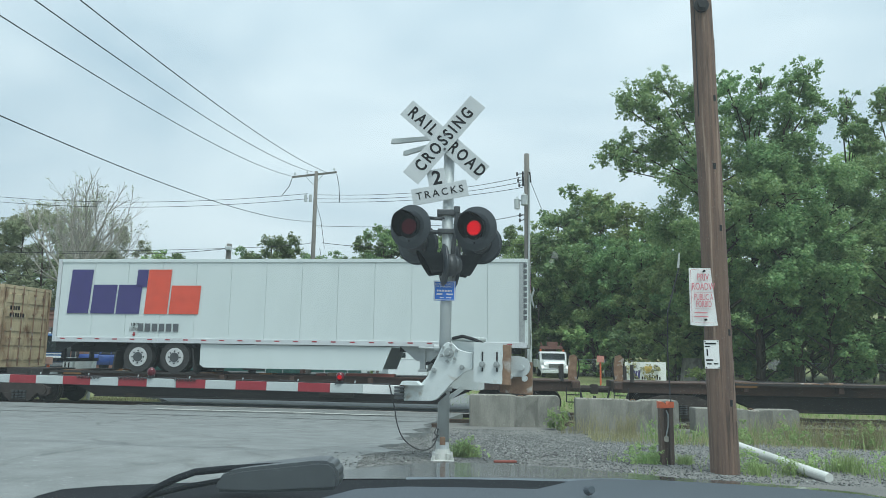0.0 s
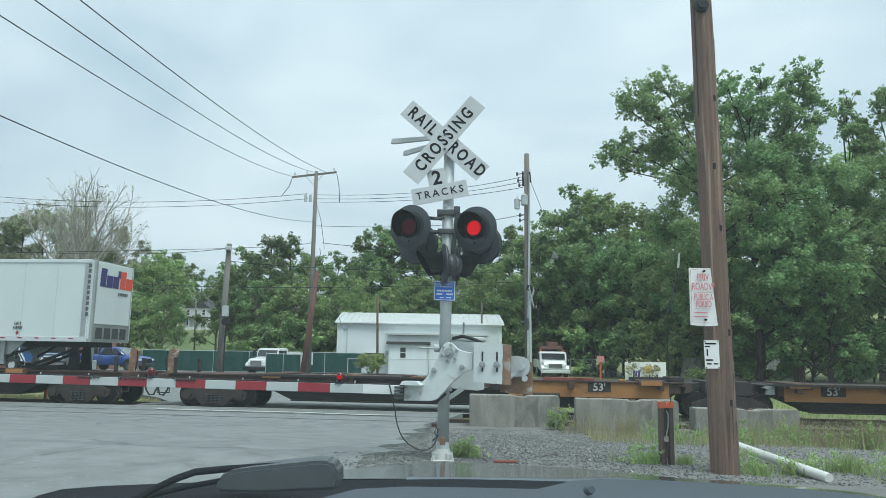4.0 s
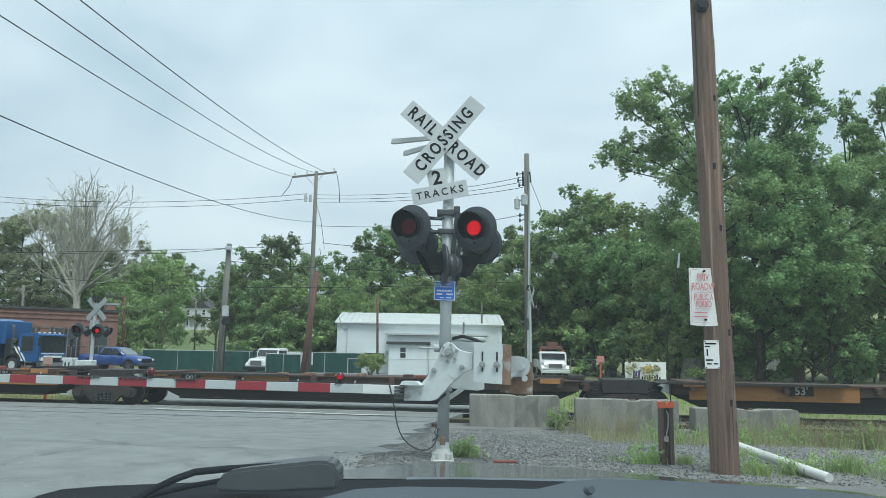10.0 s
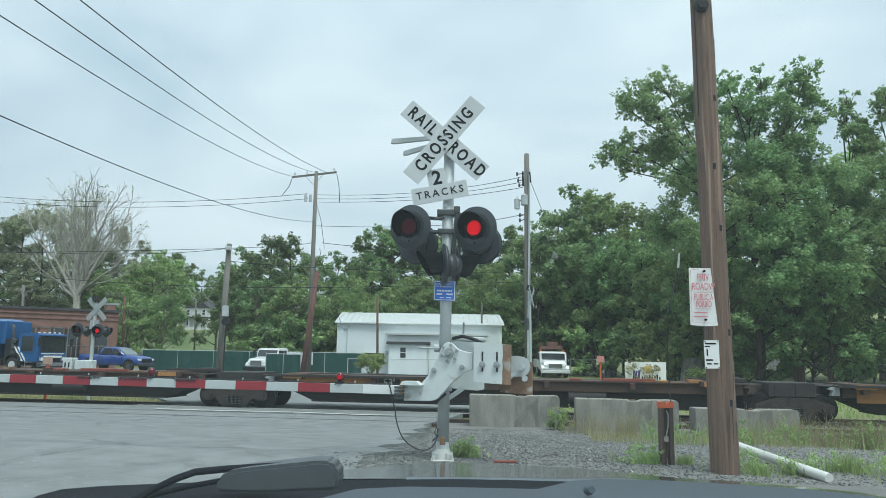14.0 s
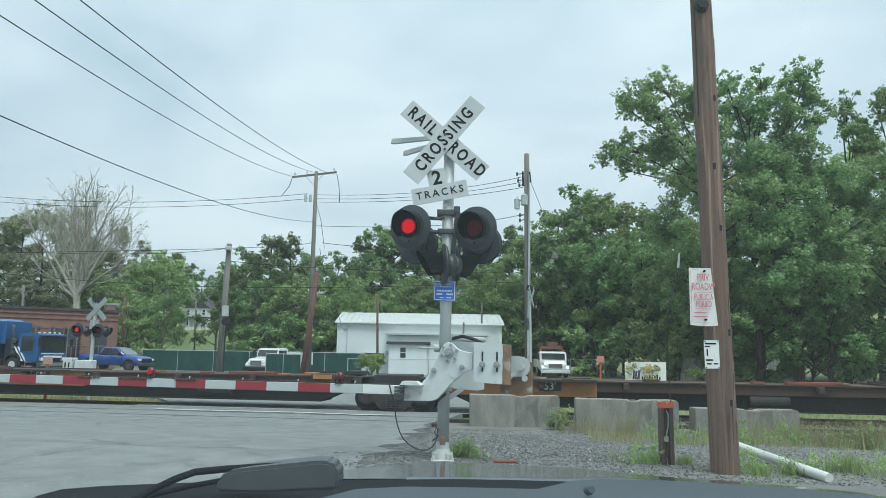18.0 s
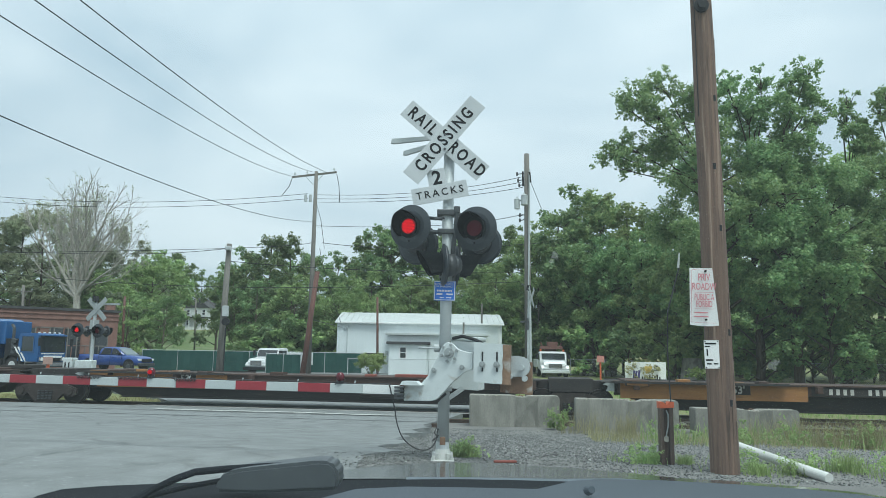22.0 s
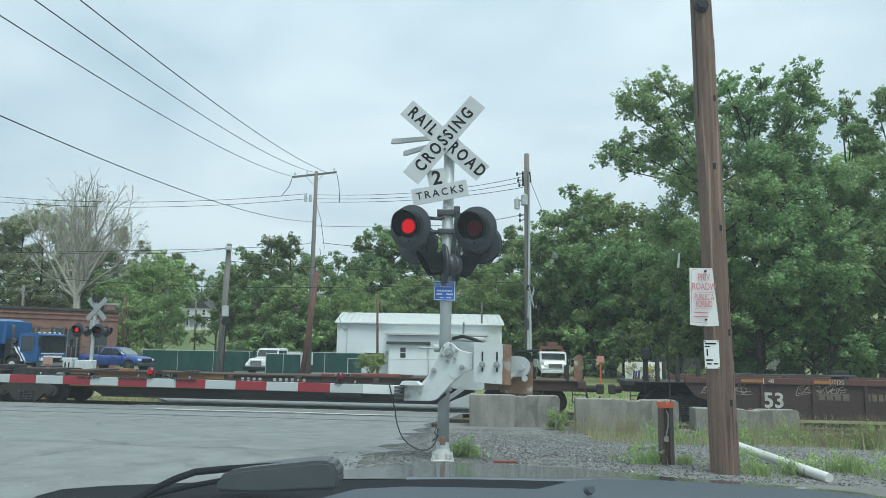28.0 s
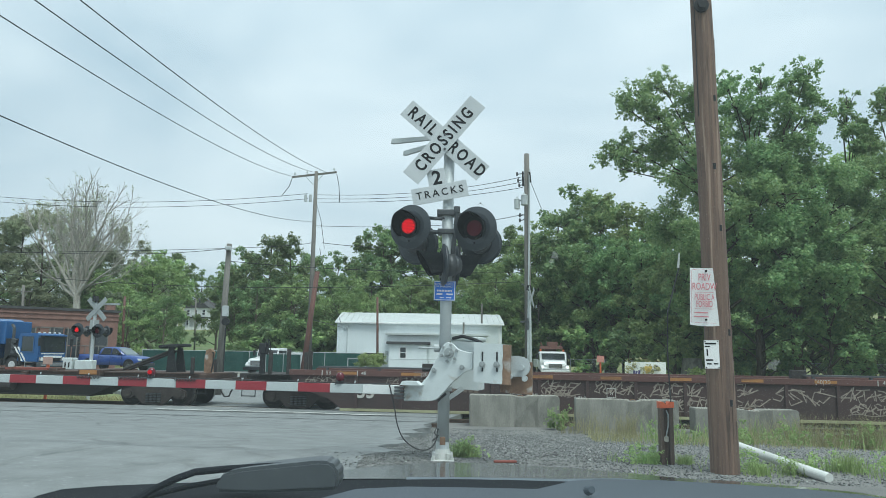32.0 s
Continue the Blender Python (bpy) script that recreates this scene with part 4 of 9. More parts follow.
    for x in (3.14, 4.43):
        for y in (-1.0, 1.0):
            ty = bmesh.new()
            for dy in (-0.15, 0.15):
                rod(ty, (0, dy - 0.12, 0), (0, dy + 0.12, 0), 0.51, seg=26)
            wheel = part("wheel", ty, M_TYRE, tr, "dual truck tyres")
            wheel.matrix_basis = pose(x, y, 1.615)
            s = -1 if y < 0 else 1
            rm = bmesh.new()
            rod(rm, (0, s * 0.20, 0), (0, s * 0.285, 0), 0.335, 0.31, seg=22)
            rod(rm, (0, s * 0.27, 0), (0, s * 0.30, 0), 0.12, seg=12)
            part("rim", rm, M_RIM, wheel, "white steel rim")
            hb = bmesh.new()
            rod(hb, (0, s * 0.295, 0), (0, s * 0.31, 0), 0.16, seg=12)
            for k in range(8):
                a = k * math.pi / 4
                rod(hb, (0.2 * math.cos(a), s * 0.28, 0.2 * math.sin(a)), (0.2 * math.cos(a), s * 0.3, 0.2 * math.sin(a)), 0.03, seg=6)
            part("hub", hb, M_DARKSTEEL, wheel, "dark hub with hand holes")
        ax = bmesh.new()
        rod(ax, (x, -1.0, 1.615), (x, 1.0, 1.615), 0.09, seg=10)
        part("axle", ax, M_BLACK, tr)
    for y in (-0.85, 0.85):
        lg = bmesh.new()
        span(lg, (12.62, y - 0.08, 1.35), (12.80, y + 0.08, z0), 0.01)
        span(lg, (12.56, y - 0.12, 1.28), (12.86, y + 0.12, 1.36), 0.01)
        slab(lg, [(11.95, z0), (13.5, z0), (12.95, 1.62), (12.5, 1.62)], 0.03, pose(0, y, 0))
        part("landing_leg", lg, M_ALU, tr, "folded grey landing leg")
        br = bmesh.new()
        rod(br, (12.7, y, 1.5), (14.1, y * 0.5, z0), 0.05, seg=8)
        part("leg_brace", br, M_BLACK, tr)
    hi = bmesh.new()
    for y in (-0.34, 0.34):
        slab(hi, [(14.85, 1.1), (15.3, 1.1), (15.16, 1.98), (14.92, 1.98)], 0.08, pose(0, y - 0.04, 0))
        rod(hi, (13.2, y, 1.17), (14.95, y, 1.80), 0.055, seg=8)
    span(hi, (14.6, -0.5, 1.96), (15.6, 0.5, 2.07), 0.02)
    part("hitch_stand", hi, M_BLACK, tr, "black hitch stand under the nose")
    movers.append((tr, 0.0))


semi_trailer()


def container():
    L, z0, z1 = 12.19, 1.17, 4.05
    c = thing("shipping_container", TRACK @ pose(-14.2, 0, 0), "tan rust-streaked steel shipping container on a rail car", "container")
    h = 1.22
    for y, s in ((-h, 1), (h, -1)):
        bm = bmesh.new()
        xs = []
        x = 0.1
        while x < L - 0.12:
            for dx, dy in ((0.0, 0.0), (0.07, 0.0), (0.14, 0.036), (0.21, 0.036)):
                xs.append((x + dx, y + s * dy))
            x += 0.28
        a = [bm.verts.new((p, q, z0 + 0.14)) for p, q in xs]
        b = [bm.verts.new((p, q, z1 - 0.1)) for p, q in xs]
        for i in range(len(xs) - 1):
            bm.faces.new((a[i], a[i + 1], b[i + 1], b[i]))
        part("corrugated_wall", bm, M_TAN, c, "corrugated tan side wall")
    fr = bmesh.new()
    for y in (-h, h):
        span(fr, (0, y - 0.03, z0), (L, y + 0.03, z0 + 0.15), 0.01)
        span(fr, (0, y - 0.03, z1 - 0.11), (L, y + 0.03, z1), 0.01)
        for x in (0.0, L - 0.14):
            span(fr, (x, y - 0.04, z0), (x + 0.14, y + 0.04, z1), 0.01)
    for x in (0.0, L - 0.1):
        span(fr, (x, -h, z1 - 0.12), (x + 0.1, h, z1 - 0.002))
        span(fr, (x, -h, z0), (x + 0.1, h, z0 + 0.14))
    part("corner_frame", fr, M_TAN, c)
    rf = bmesh.new()
    span(rf, (0.1, -h + 0.02, z1 - 0.06), (L - 0.1, h - 0.02, z1 - 0.03))
    span(rf, (0.1, -h + 0.02, z0 + 0.1), (L - 0.1, h - 0.02, z0 + 0.14))
    span(rf, (0.0, -h + 0.1, z0 + 0.1), (0.06, h - 0.1, z1 - 0.1))
    part("roof", rf, M_TAN, c)
    for y0, y1 in ((-h + 0.1, -0.01), (0.01, h - 0.1)):
        d = bmesh.new()
        span(d, (L - 0.06, y0, z0 + 0.15), (L - 0.01, y1, z1 - 0.13))
        for k in range(5):
            zz = z0 + 0.25 + k * 0.5
            span(d, (L - 0.012, y0 + 0.06, zz), (L + 0.014, y1 - 0.06, zz + 0.32), 0.012)
        door = part("door", d, M_TAN, c, "tan door leaf with rust streaks")
        for f in (0.28, 0.72):
            yb = y0 + (y1 - y0) * f
            lb = bmesh.new()
            rod(lb, (L + 0.05, yb, z0 + 0.05), (L + 0.05, yb, z1 - 0.05), 0.02, seg=8)
            for zz in (z0 + 0.3, z0 + 1.0, z0 + 1.9, z1 - 0.3):
                box(lb, (L + 0.045, yb, zz), (0.06, 0.1, 0.05))
            part("locking_bar", lb, M_RUSTED, door, "rusty locking bar")
    bars([(-0.85 + i * 0.13, 3.25, 0.09, 0.14) for i in range(4)] + [(-0.85 + i * 0.13, 3.0, 0.09, 0.14) for i in range(6)], M_LETTER, c, pose(L + 0.02, 0, 0, 0, 0, 90), name="number_bars")
    movers.append((c, -14.2))


container()


def well_car():
    """A maroon container well car with ribbed sides, end platforms and painted scrawls."""
    s0 = 109.3
    L = 24.0
    c = thing("well_car", TRACK @ pose(s0, 0, 0), "maroon container well car with ribs, white marks and pale graffiti", "railway car")
    a, b = 2.9, 20.6
    for y, s in ((-1.45, 1), (1.45, -1)):
        sd = bmesh.new()
        slab(sd, [(a - 1.2, 1.12), (a - 0.9, 0.72), (a + 0.1, 0.40), (a + 0.5, 0.12), (b - 0.5, 0.12), (b - 0.1, 0.40), (b + 0.9, 0.72), (b + 1.2, 1.12)], 0.03, pose(0, y, 0))
        part("side_sheet", sd, M_WELL, c, "maroon steel side sheet")
        tc = bmesh.new()
        span(tc, (a - 1.2, y - 0.06, 1.12), (b + 1.2, y + 0.09, 1.30), 0.012)
        part("top_chord", tc, M_WELLTOP, c, "worn maroon top chord")
        bc = bmesh.new()
        span(bc, (a + 0.5, y - 0.045, 0.04), (b - 0.5, y + 0.06, 0.12))
        part("bottom_chord", bc, M_YELLOWGREEN, c, "pale weathered bottom edge")
    rb = bmesh.new()
    span(rb, (-0.05, -0.055, 0.13), (0.05, 0.0, 1.115), 0.008)
    rib = part("rib", rb, M_WELL, c)
    rib.matrix_basis = pose(a + 1.0, -1.452, 0)
    for i in range(1, 12):
        share("rib", rib.data, c, pose(a + 1.0 + i * 1.44, -1.452, 0))
    fl = bmesh.new()
    span(fl, (a + 0.5, -1.4, 0.15), (b - 0.5, 1.4, 0.2))
    part("well_floor", fl, M_SPINEDARK, c)
    for x0, x1, d in ((0.0, a, -1), (b, L - 0.4, 1)):
        pf = bmesh.new()
        span(pf, (x0, -0.5, 0.78), (x1, 0.5, 1.12), 0.02)
        span(pf, (min(x0, x1), -1.4, 1.0), (min(x0, x1) + 0.25, 1.4, 1.14), 0.01) if d < 0 else span(pf, (x1 - 0.25, -1.4, 1.0), (x1, 1.4, 1.14), 0.01)
        span(pf, (x0 + 0.3, -1.40, 1.10), (x1 - 0.2, 1.40, 1.13))
        part("end_platform", pf, M_SPINEDARK, c, "dark end platform with grating")
        x = x0 if d < 0 else x1
        cp = bmesh.new()
        rod(cp, (x, 0, 0.82), (x + d * 0.28, 0, 0.82), 0.11, seg=10)
        box(cp, (x + d * 0.30, 0, 0.82), (0.22, 0.3, 0.3), bevel=0.04)
        part("coupler", cp, M_TRUCKFRAME, c)
        for k, (dx, hgt, yy) in enumerate(((0.95, 1.88, -1.2), (1.55, 1.95, -1.15), (2.15, 1.85, -1.2), (1.55, 1.9, 1.2))):
            po = bmesh.new()
            span(po, (x - d * dx - 0.06, yy - 0.05, 1.13), (x - d * dx + 0.06, yy + 0.05, hgt), 0.012)
            part("guide_post", po, M_SPINEDARK, c, "upright steel guide post")
        hw = bmesh.new()
        bmesh.ops.create_cone(hw, cap_ends=False, segments=22, radius1=0.25, radius2=0.25, depth=0.03, matrix=pose(x - d * 0.78, -1.05, 2.0, 0, 90, 0))
        for k in range(4):
            an = k * math.pi / 4
            rod(hw, (x - d * 0.78, -1.05 - 0.25 * math.cos(an), 2.0 - 0.25 * math.sin(an)), (x - d * 0.78, -1.05 + 0.25 * math.cos(an), 2.0 + 0.25 * math.sin(an)), 0.015, seg=5)
        part("brake_wheel", hw, M_BLACK, c, "black spoked brake wheel")
        hp = bmesh.new()
        slab(hp, [(x - d * 0.62 - 0.08, 1.12), (x - d * 0.62 + 0.08, 1.12), (x - d * 0.62 + 0.06, 2.05), (x - d * 0.62 - 0.06, 2.05)], 0.14, pose(0, -1.12, 0))
        box(hp, (x - d * 0.64, -1.05, 1.95), (0.26, 0.24, 0.34), bevel=0.03)
        part("brake_stand", hp, M_BLACK, c)
        st = bmesh.new()
        for xx in (x - d * 0.1, x - d * 0.55):
            rod(st, (xx, -1.38, 0.4), (xx, -1.38, 1.05), 0.016, seg=6)
        for zz in (0.42, 0.7):
            rod(st, (x - d * 0.1, -1.38, zz), (x - d * 0.55, -1.38, zz), 0.016, seg=6)
        part("step", st, M_BLACK, c)
    tp = bmesh.new()
    for i in range(9):
        x = a + 0.4 + i * 2.05
        span(tp, (x, -1.522, 1.17), (x + 0.62, -1.511, 1.26))
    part("marker_plate", tp, M_SPINEOR, c, "orange reflector plate")
    gd = bmesh.new()
    for x0, x1 in ((a - 0.3, a + 3.7), (b - 3.2, b + 0.6)):
        span(gd, (x0, -1.36, 1.36), (x1, -1.24, 1.42), 0.01)
        for xx in (x0 + 0.3, (x0 + x1) / 2, x1 - 0.3):
            span(gd, (xx - 0.04, -1.34, 1.30), (xx + 0.04, -1.26, 1.37))
    part("guide_rail", gd, M_DARKSTEEL, c, "grey steel guide rail along the edge")
    for x in (a + 3.3, b - 3.3):
        ib = bmesh.new()
        span(ib, (x - 0.22, -1.3, 1.29), (x + 0.22, -1.1, 1.55), 0.02)
        part("lock_box", ib, M_SPINEDARK, c)
    lettering("53", 0.60, M_WLETTER, c, pose(4.22, -1.470, 0.64), bold=0.014)
    for x, tx in ((3.0, "53"), (4.15, "48"), (6.0, "40|20"), (17.9, "40|20"), (19.6, "48"), (20.7, "53")):
        lettering(tx, 0.17, M_WLETTER, c, pose(x, -1.518, 1.21))
        tkm = bmesh.new()
        span(tkm, (x - 0.22, -1.518, 1.13), (x - 0.195, -1.511, 1.29))
        part("length_tick", tkm, M_WLETTER, c)
    bars([(5.56 + i * 0.225, 0.79, 0.17, 0.19) for i in range(4)], M_DIMLETTER, c, pose(0, -1.458, 0), name="name_bars")
    bars([(6.84 + i * 0.175, 0.79, 0.125, 0.2) for i in range(6)], M_DIMLETTER, c, pose(0, -1.458, 0), name="number_bars")
    lettering("IL 53-2\nIW 8-6", 0.13, M_WLETTER, c, pose(10.88, -1.458, 0.54))
    lettering("LD LMT", 0.11, M_WLETTER, c, pose(8.95, -1.458, 0.66))
    bars([(9.32 + i * 0.075, 0.66, 0.05, 0.085) for i in range(6)], M_WLETTER, c, pose(0, -1.458, 0), name="number_bars")
    bars([(9.32 + i * 0.075, 0.53, 0.05, 0.085) for i in range(5)], M_WLETTER, c, pose(0, -1.458, 0), name="number_bars")
    sg = bmesh.new()
    for w, hh, x, z in ((0.28, 0.02, 11.82, 0.90), (0.28, 0.02, 11.82, 0.64), (0.02, 0.28, 11.69, 0.77), (0.02, 0.28, 11.95, 0.77)):
        box(sg, (x, -1.46, z), (w, 0.006, hh))
    part("stencil_frame", sg, M_WLETTER, c)
    lettering("H", 0.13, M_WLETTER, c, pose(11.82, -1.458, 0.74))
    gr = random.Random(33)
    # sprayed scrawls: thick angular and looping strokes that spell nothing
    for x0, x1, z, hgt, thick in ((2.2, 3.5, 0.98, 0.24, 0.012), (4.9, 6.2, 0.99, 0.24, 0.013), (9.7, 10.75, 0.90, 0.34, 0.02), (10.1, 10.6, 0.70, 0.1, 0.014), (11.3, 12.5, 0.93, 0.32, 0.021), (12.45, 12.8, 0.62, 0.36, 0.014), (13.0, 14.4, 0.94, 0.36, 0.022), (13.2, 14.8, 0.50, 0.34, 0.022), (14.75, 15.9, 0.95, 0.32, 0.02), (14.8, 16.2, 0.50, 0.36, 0.018), (16.5, 18.0, 0.80, 0.44, 0.02), (18.4, 19.6, 0.86, 0.36, 0.018), (18.6, 19.9, 0.46, 0.28, 0.018), (20.4, 21.6, 0.74, 0.34, 0.018)):
        g = bmesh.new()
        n = max(2, int((x1 - x0) / (hgt * 0.72)))
        cell = (x1 - x0) / n
        for i in range(n):
            xx, slant = x0 + i * cell, 0.25 * hgt
            def at_(a, b):
                return (xx + (a + gr.uniform(-0.22, 0.3)) * cell * 1.15 + (b - 0.5) * slant, -1.457, z + (b - 0.5 + gr.uniform(-0.2, 0.2)) * hgt)
            kind = gr.randrange(5)
            if kind == 0:
                strokes = [[at_(0, 1), at_(0.35, 0), at_(0.6, 0.7), at_(0.95, 0.05)]]
            elif kind == 1:
                strokes = [[at_(0.1, 0), at_(0.15, 1)], [at_(0.1, 0.95), at_(0.8, 0.85), at_(0.75, 0.5), at_(0.15, 0.45), at_(0.9, -0.05)]]
            elif kind == 2:
                strokes = [[at_(0.5 + 0.4 * math.cos(q * 0.7 + 0.8), 0.5 + 0.5 * math.sin(q * 0.7 + 0.8)) for q in range(9)]]
            elif kind == 3:
                strokes = [[at_(0.9, 0.95), at_(0.4, 1.0), at_(0.15, 0.75), at_(0.5, 0.5), at_(0.8, 0.3), at_(0.5, 0.0), at_(0.0, 0.1)]]
            else:
                strokes = [[at_(0.05, -0.1), at_(0.45, 1.05), at_(0.85, -0.05)], [at_(0.1, 0.35), at_(0.9, 0.4)]]
            strokes.append([at_(0.1, gr.random()), at_(0.5, gr.random()), at_(1.2, gr.random())])
            for st_ in strokes:
                tube(g, st_, thick, 5)
        tail = [(x0 - 0.05 + (x1 - x0 + 0.2) * q / 8, -1.457, z - hgt * 0.62 + 0.03 * math.sin(q * 1.3 + x0)) for q in range(9)]
        if gr.random() < 0.5:
            tube(g, tail, thick * 0.6, 5)
        for v in g.verts:
            v.co.y = -1.4535 + (v.co.y + 1.457) * 0.2
        part("graffiti", g, M_GRAFFITI, c, "pale sprayed scrawl")
    bogie(c, B[10] - s0)
    bogie(c, B[11] - s0)
    movers.append((c, s0))


well_car()


# ---- the crossing signal beside the road ----
BLINK = 1.2527          # one full cycle of the two lamps
LEFT_ON = 0.29         # the first time the left lamp lights
blinkers = []         # (lit lamp part, seat behind the lens, way forward, left or right)


def flasher(parent, m, side, visor_len=0.32, r=0.265):
    """A round signal lamp: background disc, hooded visor, red lens and a lit insert that comes forward when it lights."""
    bm = bmesh.new()
    rod(bm, (0, 0.0, 0), (0, 0.012, 0), r, seg=40)
    rod(bm, (0, -0.022, 0), (0, 0.0, 0), r * 0.72, r * 0.985, seg=40)
    rod(bm, (0, 0.012, 0), (0, 0.035, 0), r * 0.97, r * 0.9, seg=40)
    back = part("background_disc", bm, M_DISC, parent, "faded black dished background disc", smooth=False)
    back.matrix_basis = m
    k = 28
    # Near-black inner shell and lens seat carry the hood's inside shade as colour.
    for nm, mt, r0, r1, lab in (("visor", M_DISC, 0.144, 0.166, "faded black snow-hood visor"), ("visor_inner_shade", M_VISOR, 0.138, 0.160, "matt black visor inside, its shade put into the colour")):
        vz = bmesh.new()
        rim = []
        for i in range(k + 1):
            a = math.radians(-50 + 280 * i / k)
            length = visor_len * (0.40 + 0.60 * (0.5 + 0.5 * math.sin(a)))
            rim.append((vz.verts.new((r0 * math.cos(a), -0.02, r0 * math.sin(a))), vz.verts.new((r1 * math.cos(a), -length, r1 * math.sin(a)))))
        for i in range(k):
            vz.faces.new((rim[i][0], rim[i + 1][0], rim[i + 1][1], rim[i][1]))
        bmesh.ops.solidify(vz, geom=list(vz.faces), thickness=0.005)
        part(nm, vz, mt, back, lab, smooth=True)
    seat = bmesh.new()
    rod(seat, (0, -0.026, 0), (0, -0.0225, 0), 0.137, seg=32)
    part("lens_seat", seat, M_VISOR, back, "black ring round the lens")
    for x, z in ((0.0, r * 0.62), (0.0, -r * 0.66)):
        sc = bmesh.new()
        rod(sc, (x, -0.03, z), (x, -0.015, z), 0.012, seg=8)
        part("screw", sc, M_VISOR, back)
    ln = bmesh.new()
    rod(ln, (0, -0.040, 0), (0, -0.020, 0), 0.094, seg=28)
    part("lens", ln, M_LENSDIM, back, "dark red lens")
    hs = bmesh.new()
    rod(hs, (0, 0.036, 0), (0, 0.14, 0), 0.14, 0.13, seg=20)
    rod(hs, (0, 0.14, 0), (0, 0.22, 0), 0.13, 0.07, seg=20)
    part("lamp_housing", hs, M_DARKSTEEL, back, "grey lamp housing", smooth=True)
    if side:
        lit = bmesh.new()
        rod(lit, (0, -0.004, 0), (0, 0.004, 0), 0.090, seg=28)
        insert = part("lit_insert", lit, M_LIT, back, "glowing red lamp insert")
        dots = bmesh.new()
        for i in range(-5, 6):
            for j in range(-5, 6):
                x, z = i * 0.0185 + (j % 2) * 0.009, j * 0.0175
                if x * x + z * z < 0.082 ** 2:
                    rod(dots, (x, -0.0065, z), (x, -0.0042, z), 0.0060, seg=6)
        count = len(insert.data.polygons)
        dots.from_mesh(insert.data)
        dots.to_mesh(insert.data)
        dots.free()
        insert.data.materials.append(M_LITDOT)
        for k, f in enumerate(insert.data.polygons):
            f.material_index = 1 if k < len(insert.data.polygons) - count else 0
        blinkers.append((insert, pose(0, -0.012, 0), pose(0, -0.046, 0), side))
    return back


def board(parent, name, cx, cz, w, h, tilt, y, material, m0, label="", corner=0.0):
    bm = bmesh.new()
    box(bm, (0, 0, 0), (w, 0.008, h), bevel=0.003)
    ob = part(name, bm, material, parent, label)
    ob.matrix_basis = m0 @ pose(cx, y, cz) @ pose(0, 0, 0, 0, tilt, 0)
    return ob


def crossing_signal():
    base = Vector((0.032, 8.65, 0.607))
    sig = thing("crossing_signal", pose(base.x, base.y, base.z - 0.02), "grey railroad crossing signal mast with crossbuck and red flashing lamps", "railway signal")
    bm = bmesh.new()
    rod(bm, (0, 0, 0.05), (0.03, 0, 3.98), 0.07, 0.066, seg=24)
    rod(bm, (0.03, 0, 3.98), (0.03, 0, 4.02), 0.072, 0.05, seg=24)
    part("mast", bm, M_GALV, sig, "round galvanised mast", smooth=True)
    bm = bmesh.new()
    box(bm, (0, 0, 0.03), (0.27, 0.27, 0.05), bevel=0.012)
    rod(bm, (0, 0, 0.05), (0, 0, 0.17), 0.10, 0.082, seg=20)
    for sx in (-1, 1):
        for sy in (-1, 1):
            box(bm, (sx * 0.075, sy * 0.075, 0.085), (0.03, 0.09, 0.09), pose(0, 0, 0, 0, 0, 45 * sx * sy))
            rod(bm, (sx * 0.105, sy * 0.105, 0.05), (sx * 0.105, sy * 0.105, 0.10), 0.018, seg=8)
    part("mast_base", bm, M_PIPE, sig, "white-painted cast mast base")
    bm = bmesh.new()
    rod(bm, (0, 0, 0.17), (0, 0, 0.25), 0.078, 0.074, seg=20)
    part("collar", bm, M_GALV, sig, "grey mast collar")
    bm = bmesh.new()
    span(bm, (-0.035, -0.082, 0.22), (0.03, -0.07, 0.31), 0.004)
    part("foot_tag", bm, M_RUSTED, sig, "small rusty tag")
    face = pose(0, 0, 0.03, 0, 0, -3)
    # crossbuck
    for nm, tilt, y in (("crossbuck_blade", 41.5, -0.115), ("crossbuck_blade", -50.0, -0.135)):
        board(sig, nm, -0.03, 3.81, 1.26, 0.24, tilt, y, M_WHITE, face, "white crossbuck blade with black letters")
    for tx, dx, tilt, y in (("RAIL", -0.36, 41.5, -0.1205), ("ROAD", 0.37, 41.5, -0.1205), ("CROSSING", 0.0, -50.0, -0.1405)):
        lettering(tx, 0.205, M_LETTER, sig, face @ pose(-0.03, y, 3.81) @ pose(0, 0, 0, 0, tilt, 0) @ pose(dx, 0, 0), width=0.76, bold=0.0055, spacing=1.40, depth=0.0015)
    for out in ([(-0.70, 3.845), (-0.66, 3.842), (-0.14, 3.905), (-0.14, 3.95), (-0.69, 3.90)], [(-0.545, 3.70), (-0.51, 3.695), (-0.16, 3.81), (-0.16, 3.86), (-0.54, 3.745)]):
        bm = bmesh.new()
        slab(bm, out, 0.05, pose(0, 0.06, 0))
        part("side_blade", bm, M_GALV, sig, "back of a blade seen edge-on")
    bk = bmesh.new()
    for z in (3.72, 3.9):
        box(bk, (0, -0.07, z), (0.09, 0.10, 0.05), bevel=0.006)
        rod(bk, (-0.03, -0.15, z), (-0.03, -0.10, z), 0.016, seg=8)
    part("crossbuck_bracket", bk, M_DARKSTEEL, sig)
    # number of tracks
    board(sig, "track_number_plate", -0.115, 3.335, 0.22, 0.235, -11, -0.095, M_WHITE, face, "white plate with a black 2")
    lettering("2", 0.235, M_LETTER, sig, face @ pose(-0.115, -0.1005, 3.335) @ pose(0, 0, 0, 0, -11, 0), bold=0.006, depth=0.0015)
    board(sig, "tracks_plate", -0.075, 3.155, 0.68, 0.205, -11, -0.11, M_WHITE, face, "white tilted plate reading TRACKS")
